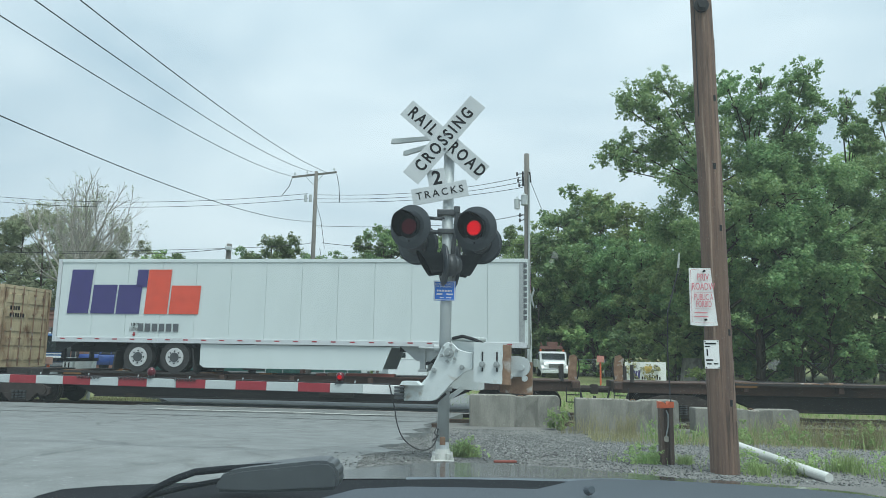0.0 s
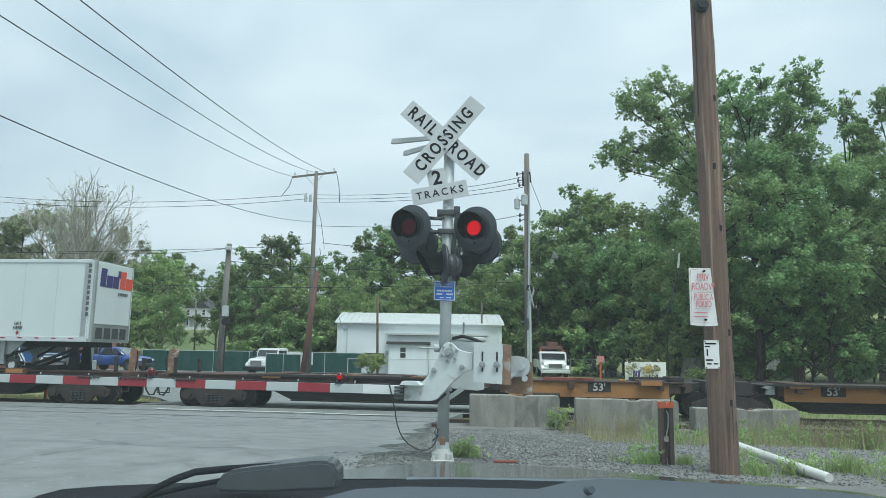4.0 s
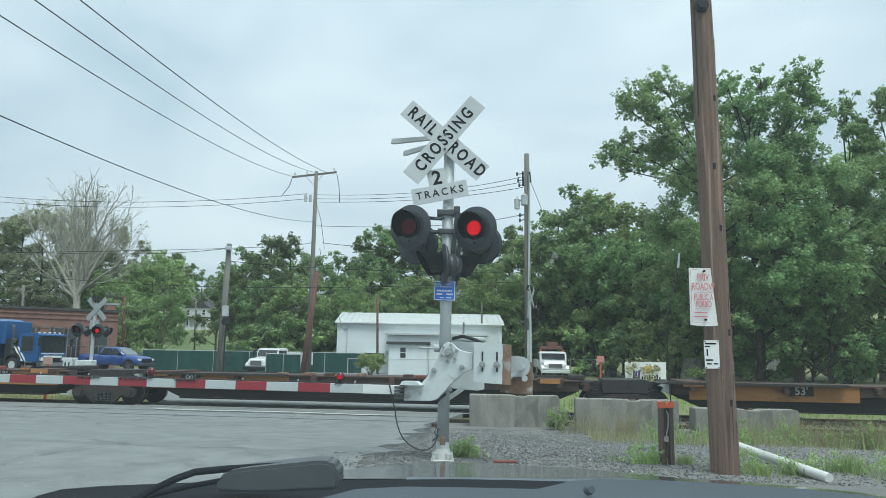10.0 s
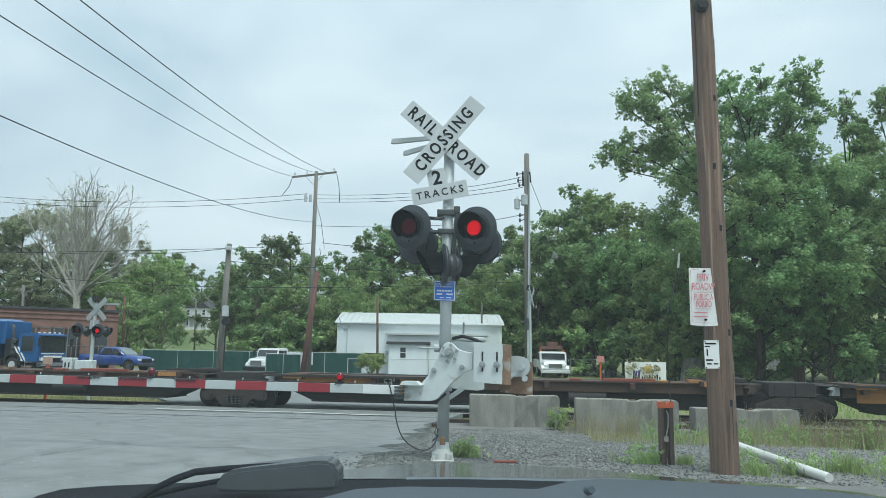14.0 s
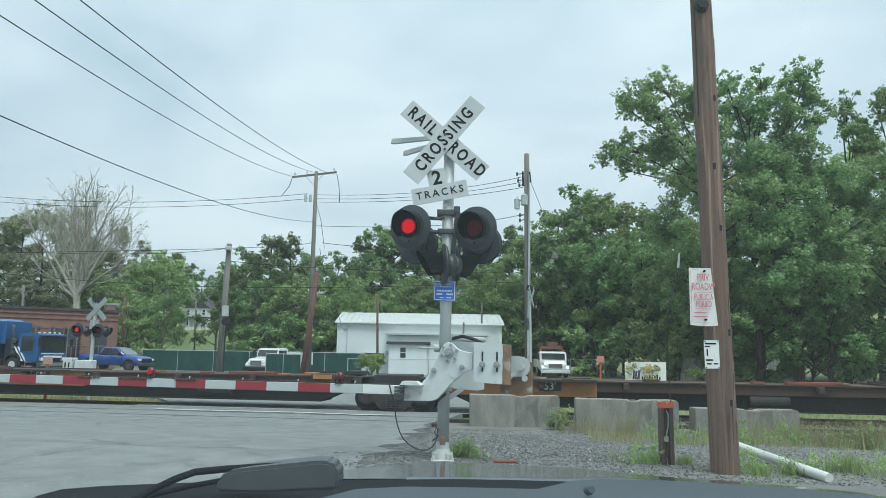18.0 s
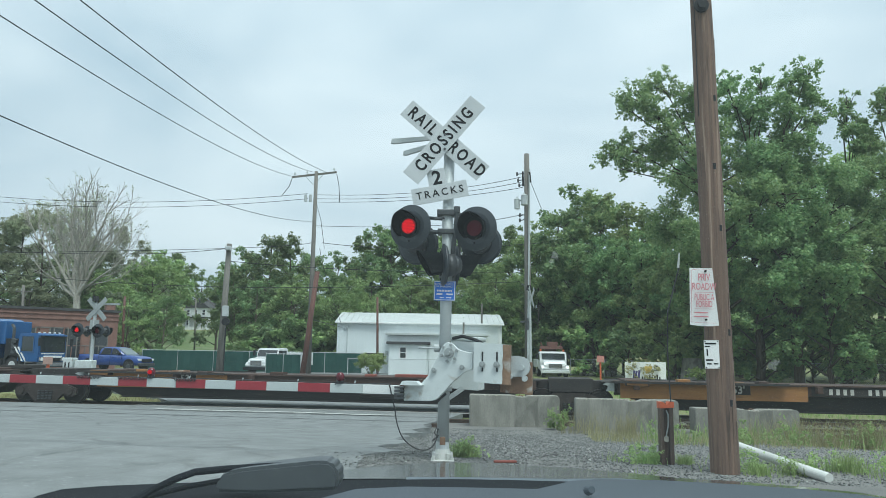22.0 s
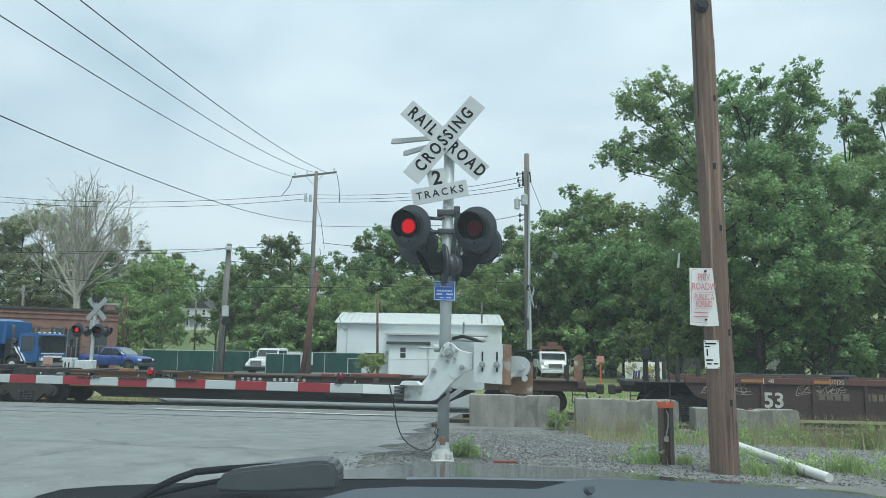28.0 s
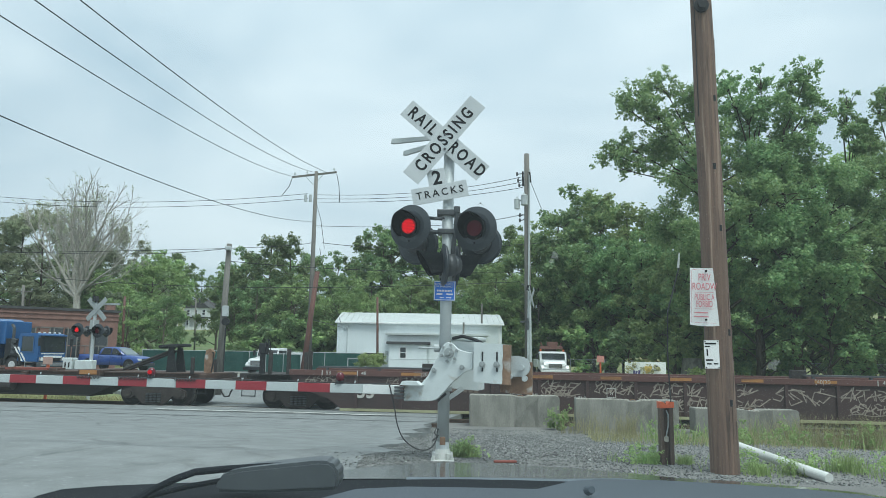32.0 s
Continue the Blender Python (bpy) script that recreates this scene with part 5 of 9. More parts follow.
    lettering("TRACKS", 0.125, M_LETTER, sig, face @ pose(-0.075, -0.1155, 3.155) @ pose(0, 0, 0, 0, -11, 0), spacing=1.38, bold=0.001, depth=0.0015)
    # lamps
    arm = bmesh.new()
    rod(arm, (-0.42, 0.08, 2.92), (0.0, 0.10, 2.90), 0.022, seg=8)
    rod(arm, (0.42, 0.08, 2.96), (0.0, 0.10, 2.96), 0.022, seg=8)
    rod(arm, (-0.36, 0.08, 2.72), (0.0, 0.08, 2.74), 0.026, seg=8)
    rod(arm, (0.36, 0.08, 2.70), (0.0, 0.08, 2.74), 0.026, seg=8)
    rod(arm, (0.07, -0.05, 2.25), (0.13, -0.08, 2.95), 0.026, seg=8)
    rod(arm, (0.13, -0.08, 2.95), (0.13, -0.08, 3.02), 0.04, seg=10)
    rod(arm, (0.16, 0.05, 2.3), (0.17, 0.05, 2.75), 0.02, seg=8)
    box(arm, (0.0, 0, 2.95), (0.22, 0.2, 0.07), bevel=0.01)
    box(arm, (0.0, 0, 2.72), (0.2, 0.2, 0.06), bevel=0.01)
    rod(arm, (-0.14, -0.1, 2.86), (-0.02, -0.1, 2.88), 0.018, seg=6)
    part("lamp_crossarm", arm, M_DARKSTEEL, sig, "dark steel crossarm and conduit")
    yaw = -17
    flasher(sig, pose(-0.425, -0.20, 2.745, 0, 0, yaw - 7), "L", 0.23)
    flasher(sig, pose(0.345, -0.26, 2.725, 0, 0, yaw - 7), "R", 0.23)
    for x, z in ((-0.345, 2.63), (0.455, 2.65)):
        flasher(sig, pose(x, 0.42, z, 0, 0, 165), None)
    flasher(sig, pose(-0.03, -0.16, 2.30, 0, 0, -80), None, r=0.25)
    flasher(sig, pose(0.13, 0.12, 2.32, 0, 0, 100), None, r=0.25)
    # notice
    ns = board(sig, "notice_plate", 0.0, 2.0, 0.255, 0.235, 1.0, -0.085, M_BLUESIGN, pose(0, 0, 0, 0, 0, -3), "blue emergency notice plate with white writing")
    rim = bmesh.new()
    for w, h, x, z in ((0.25, 0.008, 0, 0.108), (0.25, 0.008, 0, -0.108), (0.008, 0.22, 0.118, 0), (0.008, 0.22, -0.118, 0)):
        box(rim, (x, -0.006, z), (w, 0.003, h))
    part("notice_rim", rim, M_PLATE, ns)
    lettering("REPORT PROBLEM\nOR EMERGENCY", 0.028, M_PLATE, ns, pose(0, -0.0055, 0.064), depth=0.0015)
    bars([(-0.085 + i * 0.0185, 0.0, 0.012, 0.022) for i in range(10)] + [(-0.06, -0.04, 0.07, 0.018), (0.06, -0.04, 0.08, 0.018), (-0.03, -0.08, 0.05, 0.012), (0.05, -0.08, 0.06, 0.012)], M_PLATE, ns, pose(0, -0.0055, 0), depth=0.003)
    return sig


crossing_signal()


def gate():
    """The lowered crossing gate: mechanism, pivot plate, counterweights and the striped arm with its lamps."""
    base = Vector((0.032, 8.65, 0.607))
    G = pose(base.x, base.y, base.z - 0.02)
    g = thing("crossing_gate", G, "lowered red and white striped crossing gate arm", "railway gate")
    turn = pose(0, 0, 0, 0, 0, -14)
    k = 1.0
    bm = bmesh.new()
    slab(bm, [(0.08, 1.42), (0.40, 1.40), (0.40, 0.84), (0.08, 0.86)], 0.40, turn @ pose(0, 0.06, 0))
    box(bm, turn @ Vector((0.24, 0.26, 1.44)), (0.36, 0.42, 0.05), turn, bevel=0.015)
    part("mechanism_box", bm, M_SILVER, g, "grey gate mechanism housing")
    hb = bmesh.new()
    tube(hb, [turn @ Vector(p) for p in ((0.10, 0.0, 1.44), (0.22, 0.0, 1.47), (0.34, 0.0, 1.44), (0.44, 0.0, 1.40), (0.50, 0.0, 1.36))], 0.022, 6)
    part("top_cable", hb, M_BLACK, g)
    pl = bmesh.new()
    out = [(-0.42, 0.90), (-0.23, 0.90), (-0.14, 1.0), (0.02, 1.32), (0.05, 1.37), (0.10, 1.395), (0.16, 1.375), (0.22, 1.315), (0.30, 1.29), (0.39, 1.28), (0.39, 1.09), (0.29, 1.05), (0.15, 0.93), (0.0, 0.76), (-0.04, 0.735), (-0.10, 0.72), (-0.42, 0.715)]
    slab(pl, out, 0.035, turn @ pose(0, -0.22, 0))
    bmesh.ops.bevel(pl, geom=[e for e in pl.edges if abs((e.verts[0].co - e.verts[1].co).normalized().z) < 2], offset=0.006, segments=1, affect="EDGES")
    part("pivot_plate", pl, M_SILVER, g, "cast aluminium gate arm bracket")
    sh = bmesh.new()
    slab(sh, [(-0.43, 0.90), (-0.18, 0.90), (-0.24, 0.945), (-0.40, 0.945)], 0.14, turn @ pose(0, -0.36, 0))
    part("arm_shoe", sh, M_SILVER, g, "pressed metal arm shoe")
    bo = bmesh.new()
    for i in range(6):
        a = i * math.pi / 3 + 0.3
        c = turn @ Vector((0.115 + 0.095 * math.cos(a), -0.225, 1.27 + 0.095 * math.sin(a)))
        rod(bo, c, c + turn @ Vector((0, -0.025, 0)), 0.018, seg=6)
    c = turn @ Vector((0.115, -0.22, 1.27))
    rod(bo, c, c + turn @ Vector((0, -0.03, 0)), 0.055, seg=16)
    rod(bo, c, c + turn @ Vector((0, -0.09, 0)), 0.025, seg=10)
    for x, z in ((0.27, 1.11), (-0.06, 1.07)):
        c = turn @ Vector((x, -0.22, z))
        rod(bo, c, c + turn @ Vector((0, -0.03, 0)), 0.03, seg=8)
        rod(bo, c, c + turn @ Vector((0, -0.06, 0)), 0.014, seg=8)
    part("pivot_bolts", bo, M_GREYBACK, g, "dull steel pivot bolts")
    ho = bmesh.new()
    box(ho, turn @ Vector((0.04, -0.245, 0.77)), (0.13, 0.008, 0.03), turn @ pose(0, 0, 0, 0, -42, 0))
    part("maker_bars", ho, M_LETTER, g)
    cw = bmesh.new()
    slab(cw, [(0.42, 1.40), (0.83, 1.37), (0.83, 0.93), (0.42, 0.95)], 0.10, turn @ pose(0, -0.30, 0))
    part("counterweight", cw, M_SILVER, g, "grey steel counterweight plate with rusty edge")
    re_ = bmesh.new()
    slab(re_, [(0.752, 1.374), (0.834, 1.368), (0.834, 0.926), (0.742, 0.93), (0.748, 0.99), (0.744, 1.06), (0.751, 1.12), (0.746, 1.2), (0.755, 1.27), (0.75, 1.32)], 0.104, turn @ pose(0, -0.304, 0))
    part("rust_edge", re_, M_RUSTED, g, "rusted edge of the counterweight")
    sl = bmesh.new()
    for x in (0.52, 0.685):
        box(sl, turn @ Vector((x, -0.304, 1.18)), (0.018, 0.008, 0.22), turn)
    part("slot", sl, M_BLACK, g)
    nb = bmesh.new()
    for x in (0.52, 0.685):
        c = turn @ Vector((x, -0.30, 1.15))
        rod(nb, c, c + turn @ Vector((0, -0.035, 0)), 0.036, seg=8)
        rod(nb, c, c + turn @ Vector((0, -0.06, 0)), 0.018, seg=8)
    part("slot_bolts", nb, M_GREYBACK, g)
    rc = bmesh.new()
    slab(rc, [(0.70, 1.20), (1.06, 1.18), (1.06, 0.82), (0.70, 0.84)], 0.06, turn @ pose(0, -0.16, 0))
    part("rusty_counterweight", rc, M_RUSTED, g, "rusted steel counterweight")
    lg = bmesh.new()
    slab(lg, [(0.80, 1.25), (0.92, 1.25)] + disc_outline(0.93, 1.13, 0.115, 10, math.pi / 2, -math.pi / 2) + [(0.80, 1.02)], 0.05, turn @ pose(0, -0.22, 0))
    for x, z in ((0.95, 1.12), (0.82, 1.02), (0.99, 1.0)):
        c = turn @ Vector((x, -0.22, z))
        rod(lg, c, c + turn @ Vector((0, -0.05, 0)), 0.032, seg=10)
    part("weight_lug", lg, M_GALV, g, "grey counterweight lug")
    bt = bmesh.new()
    rod(bt, (-0.30, -0.02, 1.33), (0.1, -0.02, 1.32), 0.014, seg=8)
    rod(bt, (-0.12, -0.06, 1.325), (-0.06, -0.06, 1.325), 0.045, seg=12)
    box(bt, (0, 0, 0.86), (0.2, 0.2, 0.06), bevel=0.01)
    box(bt, (0.14, 0.02, 0.80), (0.22, 0.1, 0.05), pose(0, 0, 0, 0, -35, 0))
    part("mast_clamp", bt, M_GALV, g)
    ss = bmesh.new()
    c0 = turn @ Vector((-0.44, -0.28, 0.81))
    for z in (0.75, 0.79, 0.83, 0.87):
        box(ss, turn @ Vector((-0.46, -0.26, z)), (0.10, 0.09, 0.022), turn)
    part("arm_adapter", ss, M_DARKSTEEL, g, "dark bolted arm adapter")
    # the arm
    start = Vector((-0.478, 8.52, 1.426)) - G.translation
    way = (Vector((-5.828, 9.72, 1.441)) - G.translation - start).normalized()
    ang = math.degrees(math.atan2(way.y, way.x)) - 180
    dip = math.degrees(math.asin(way.z))
    def piece(a, b, material, nm, label=""):
        q = bmesh.new()
        box(q, (0, 0, 0), (b - a - 0.0015, 0.05, 0.104), bevel=0.004)
        ob = part(nm, q, material, g, label)
        ob.matrix_basis = Matrix.Translation(start + way * ((a + b) / 2)) @ pose(0, 0, 0, 0, 0, ang) @ pose(0, 0, 0, 0, dip, 0)
        return ob
    piece(0.0, 0.44, M_ARMWHITE, "arm_butt", "bright white end of the arm")
    d = 0.44
    for i in range(21):
        piece(d, d + 0.406, M_ARMRED if i % 2 else M_ARMGREY, "arm_stripe", "red stripe" if i % 2 else "grey-white stripe")
        d += 0.406
    for dist, side in ((0.73, "R"), (3.24, "L"), (8.6, None)):
        p = start + way * dist + Vector((0, -0.005, 0.055))
        lm = bmesh.new()
        rod(lm, p, p + Vector((0, 0, 0.03)), 0.045, seg=12)
        lamp = part("arm_lamp", lm, M_BLACK, g, "small red gate lamp")
        sp = bmesh.new()
        bmesh.ops.create_uvsphere(sp, u_segments=16, v_segments=10, radius=0.056, matrix=Matrix.Translation(p + Vector((0, 0, 0.075))) @ Matrix.Diagonal((0.95, 0.8, 1.05, 1)))
        part("lens", sp, M_REDLENS, lamp, "round red lens", smooth=True)
        li = bmesh.new()
        rod(li, (0, -0.006, 0), (0, 0.006, 0), 0.026, seg=16)
        insert = part("lit_insert", li, M_LIT, lamp, "glowing red insert")
        here = p + Vector((0, 0, 0.075))
        if side:
            blinkers.append((insert, Matrix.Translation(here), Matrix.Translation(here + Vector((0, -0.052, 0))), side))
        else:
            insert.matrix_basis = Matrix.Translation(here + Vector((0, -0.052, 0)))
        wr = bmesh.new()
        rod(wr, p + Vector((-0.06, 0, -0.01)), p + Vector((0.06, 0, -0.01)), 0.012, seg=6)
        part("lamp_clamp", wr, M_DARKSTEEL, lamp)
    # cable along the arm and hanging from its butt to the mast
    cb = bmesh.new()
    pts = []
    for i in range(60):
        a = 0.1 + i * 0.15
        pts.append(start + way * a + Vector((0, -0.01, 0.062 + 0.008 * math.sin(i * 1.7))))
    tube(cb, pts, 0.007, 5)
    part("arm_cable", cb, M_WIRE, g)
    cl = bmesh.new()
    for i in range(12):
        p = start + way * (0.55 + i * 0.72) + Vector((0, 0, 0.056))
        rod(cl, p, p + Vector((0.01, 0, 0.035)), 0.008, seg=5)
    part("cable_clips", cl, M_GALV, g)
    coil = bmesh.new()
    for a0, a1 in ((3.3, 3.7), (3.95, 4.3), (2.6, 2.9)):
        pts = [start + way * (a0 + (a1 - a0) * i / 24) + Vector((0, -0.035, 0.046 + 0.018 * math.sin(i * 1.9))) for i in range(25)]
        tube(coil, pts, 0.007, 5)
    part("loose_cable", coil, M_WIRE, g, "loose black cable loops")
    dr = bmesh.new()
    a, b = start + way * 0.12 + Vector((0, -0.05, 0.06)), Vector((-0.05, -0.05, 0.36))
    pts = [a]
    for x, z in ((-0.56, 0.62), (-0.53, 0.46), (-0.46, 0.30), (-0.34, 0.20), (-0.23, 0.165), (-0.14, 0.19), (-0.08, 0.27), (-0.06, 0.40)):
        pts.append(Vector((x, -0.12, z)))
    pts.append(b + Vector((0, -0.03, 0.03)))
    fine = []
    for i in range(len(pts) - 1):
        for j in range(4):
            f = j / 4
            p0, p1, p2, p3 = pts[max(i - 1, 0)], pts[i], pts[i + 1], pts[min(i + 2, len(pts) - 1)]
            fine.append(0.5 * ((2 * p1) + (p2 - p0) * f + (2 * p0 - 5 * p1 + 4 * p2 - p3) * f * f + (3 * p1 - p0 - 3 * p2 + p3) * f ** 3))
    tube(dr, fine + [pts[-1]], 0.0075, 6)
    tube(dr, [(-0.07, -0.07, 0.42), (-0.10, -0.10, 0.36), (-0.06, -0.12, 0.31), (-0.12, -0.12, 0.27), (-0.05, -0.10, 0.33)], 0.008, 5)
    part("hanging_cable", dr, M_WIRE, g, "black cable hanging from the arm to the mast")


gate()


# ---- the wooden pole with its notices, the post, the pipe and the blocks ----
def near_pole():
    a, b = Vector((3.062, 8, 0.372)), Vector((2.982, 8, 6.45))
    foot = on_ground(a.x, a.y)
    way = (b - a).normalized()
    top = a + way * 9.0
    p = thing("utility_pole", Matrix.Translation((foot.x, foot.y, foot.z)), "tall brown weathered wooden utility pole with notices", "utility pole")
    bm = bmesh.new()
    pts, n = [], 22
    rr = random.Random(2)
    for i in range(n + 1):
        pts.append(a - way * 0.45 + (top - a + way * 0.45) * (i / n) - foot)
    tube(bm, pts, 0.1555, 26, r_end=0.098)
    for v in bm.verts:
        v.co += Vector((rr.uniform(-1, 1), rr.uniform(-1, 1), 0)) * 0.0025
    part("shaft", bm, M_POLEWOOD, p, "cracked brown wooden shaft", smooth=True)
    ck = bmesh.new()
    for i in range(24):
        s = rr.uniform(0.1, 6.2)
        rad = 0.1535 - 0.0061 * s
        an = rr.uniform(-2.7, -0.4)
        c = a + way * s - foot + Vector((math.cos(an) * rad, math.sin(an) * rad, 0))
        ln = rr.uniform(0.12, 0.6)
        box(ck, c, (0.0035, 0.004, ln), pose(0, 0, 0, rr.uniform(-1, 1), 0.8 + rr.uniform(-1, 1), math.degrees(an)))
    part("cracks", ck, M_POSTWOOD, p, "dark drying cracks")
    sc = bmesh.new()
    for s, an in ((1.0, -1.2), (1.75, -1.0), (2.9, -1.25), (3.6, -1.5), (4.4, -1.1)):
        rad = 0.1535 - 0.0061 * s
        c = a + way * s - foot + Vector((math.cos(an) * rad, math.sin(an) * rad, 0))
        box(sc, c, (0.03, 0.012, 0.07), pose(0, 0, 0, 0, 0, math.degrees(an) + 90), bevel=0.003)
    part("nail_plates", sc, M_BLACK, p)
    tg = bmesh.new()
    c = Vector((2.945, 7.885, 5.886)) - foot
    rod(tg, c, c + Vector((0, -0.03, 0)), 0.085, seg=20)
    rod(tg, c + Vector((0, -0.03, 0)), c + Vector((0, -0.06, 0)), 0.05, seg=16)
    part("insulator_disc", tg, M_BLACK, p, "round black disc fitting")
    gw = bmesh.new()
    rr2 = Vector((-0.165, -0.03, 0))
    tube(gw, [a + way * s - foot + Vector((-(0.142 - 0.0062 * s), -0.07, 0)) for s in (4.2, 4.8, 5.4, 6.2)], 0.006, 5)
    part("ground_wire", gw, M_WIRE, p)
    sm = thing("small_notice", Matrix.Translation((2.905, 7.845, 1.885)), "small white notice plate with unreadable writing", "sign")
    bm = bmesh.new()
    box(bm, (0, 0, 0), (0.165, 0.004, 0.30), bevel=0.001)
    part("plate", bm, M_PLATE, sm)
    bars([(-0.01, 0.115, 0.12, 0.018), (-0.045, 0.085, 0.06, 0.012), (-0.05, 0.02, 0.016, 0.07), (-0.03, -0.06, 0.08, 0.016), (-0.035, -0.10, 0.05, 0.014), (0.04, -0.10, 0.05, 0.014)], M_LETTER, sm, pose(0, -0.0035, 0), depth=0.002)
    bl = bmesh.new()
    for x in (-0.07, 0.07):
        for z in (-0.14, 0.14):
            rod(bl, (x, -0.002, z), (x, -0.01, z), 0.006, seg=6)
    part("nails", bl, M_LETTER, sm)
    sm.matrix_basis = Matrix.Translation((2.905, 7.845, 1.885)) @ pose(0, 0, 0, 0, -1, 4)


near_pole()


def loose_notice():
    """The loose notice on the pole: the wind turns it a little on its nails."""
    c = Vector((2.803, 7.80, 2.503))
    s = thing("private_road_notice", Matrix.Translation(c), "bent white notice with red letters nailed to the pole", "sign")
    bm = bmesh.new()
    nx, nz = 8, 10
    w, h = 0.27, 0.615
    grid = {}
    for side in (0, 1):
        for i in range(nx + 1):
            for j in range(nz + 1):
                x, z = (i / nx - 0.5) * w, (j / nz - 0.5) * h
                sk = 0.03 * (0.5 - j / nz) * (i / nx)
                y = 0.05 * max(0, i / nx - 0.55) * (1.2 - j / nz) - 0.05 * (0.5 - i / nx) ** 2 + 0.004 * side
                grid[side, i, j] = bm.verts.new((x + sk * 2.2, y, z - 0.012 * math.sin(i / nx * 3) * (1 - j / nz)))
    for i in range(nx):
        for j in range(nz):
            bm.faces.new((grid[0, i, j], grid[0, i + 1, j], grid[0, i + 1, j + 1], grid[0, i, j + 1]))
            bm.faces.new((grid[1, i, j + 1], grid[1, i + 1, j + 1], grid[1, i + 1, j], grid[1, i, j]))
    part("plate", bm, M_PLATE, s, "white bent metal plate", smooth=True)
    for tx, z, sz in (("PRIV", 0.204, 0.108), ("ROADW", 0.103, 0.108), ("PUBLIC A", -0.011, 0.098), ("FORBID", -0.086, 0.098)):
        lettering(tx, sz, M_REDLETTER, s, pose(0.012, -0.022, z), depth=0.001, width=0.60 if len(tx) < 6 else 0.50, bold=0.001)
    bars([(0.01, 0.043, 0.2, 0.003), (0.01, -0.135, 0.2, 0.003), (-0.02, -0.176, 0.14, 0.012), (-0.02, -0.219, 0.15, 0.012), (-0.118, 0.0, 0.003, 0.56), (0.0, 0.288, 0.22, 0.003), (0.02, -0.284, 0.22, 0.003)], M_REDLETTER, s, pose(0, -0.02, 0), depth=0.002)
    nl = bmesh.new()
    for x, z in ((0.03, 0.275), (0.03, -0.25)):
        rod(nl, (x, -0.03, z), (x, 0.0, z), 0.012, seg=8)
    part("nails", nl, M_LETTER, s)
    return s


NOTICE = loose_notice()


def timber_post():
    f, t = Vector((2.619, 8.6, 0.477)), Vector((2.638, 8.6, 1.331))
    f = on_ground(f.x, f.y)
    p = thing("marker_post", Matrix.Translation(f), "old steel rail-shaped marker post with orange top", "post")
    h = t.z - f.z
    bm = bmesh.new()
    for x, w in ((-0.058, 0.042), (0.052, 0.052)):
        box(bm, (x, 0, h / 2 - 0.05), (w, 0.10, h + 0.1), bevel=0.008)
    box(bm, (0, 0.02, h / 2 - 0.05), (0.12, 0.03, h + 0.08))
    part("channel", bm, M_POSTWOOD, p, "weathered brown channel post")
    bm = bmesh.new()
    slab(bm, [(-0.084, h - 0.07), (0.084, h - 0.06), (0.084, h + 0.004), (0.03, h + 0.004), (0.0, h - 0.03), (-0.04, h + 0.004), (-0.084, h + 0.004)], 0.112, pose(0, -0.056, 0))
    part("orange_top", bm, M_ORANGE, p, "peeling orange paint")
    bm = bmesh.new()
    slab(bm, disc_outline(0.0, h * 0.42, 0.035, 14), 0.01, pose(0, -0.02, 0) @ pose(0, 0, 0, 0, 0, 0))
    part("tag", bm, M_CRUMB, p, "pale oval tag")
    bm = bmesh.new()
    tube(bm, [(-0.01, -0.03, h * 0.46), (0.015, -0.035, h * 0.62), (0.02, -0.03, h * 0.8), (0.0, -0.02, h * 0.88)], 0.007, 6)
    part("tag_wire", bm, M_GALV, p)
    st = bmesh.new()
    top = Vector((2.839, 8.6, 3.091)) - f
    tube(st, [(0.03, -0.02, h * 0.4), (0.06, -0.02, h * 0.95), (0.045, 0, h + 0.55), (0.06, 0, h + 1.05), tuple(top - Vector((0, 0, 0.15)))], 0.009, 5)
    part("whip_wire", st, M_WIRE, p, "thin springy marker wire")
    tp = bmesh.new()
    rod(tp, top - Vector((0.02, 0, 0.18)), top, 0.016, 0.008, seg=8)
    part("whip_tip", tp, M_PIPE, p)


timber_post()

pa, pb = Vector((3.528, 8.9, 0.841)), Vector((3.908, 7.5, 0.621))
pa, pb = on_ground(pa.x, pa.y, 0.24), on_ground(pb.x, pb.y, 0.05)
pm = bmesh.new()
rod(pm, pa, pb, 0.052, seg=18)
tube(pm, [pa + (pb - pa) * 0.02, pa + (pb - pa) * 0.06], 0.058, 18)
solo("fallen_pipe", pm, M_PIPE, "fallen white plastic pipe lying in the weeds", "pipe", smooth=False)


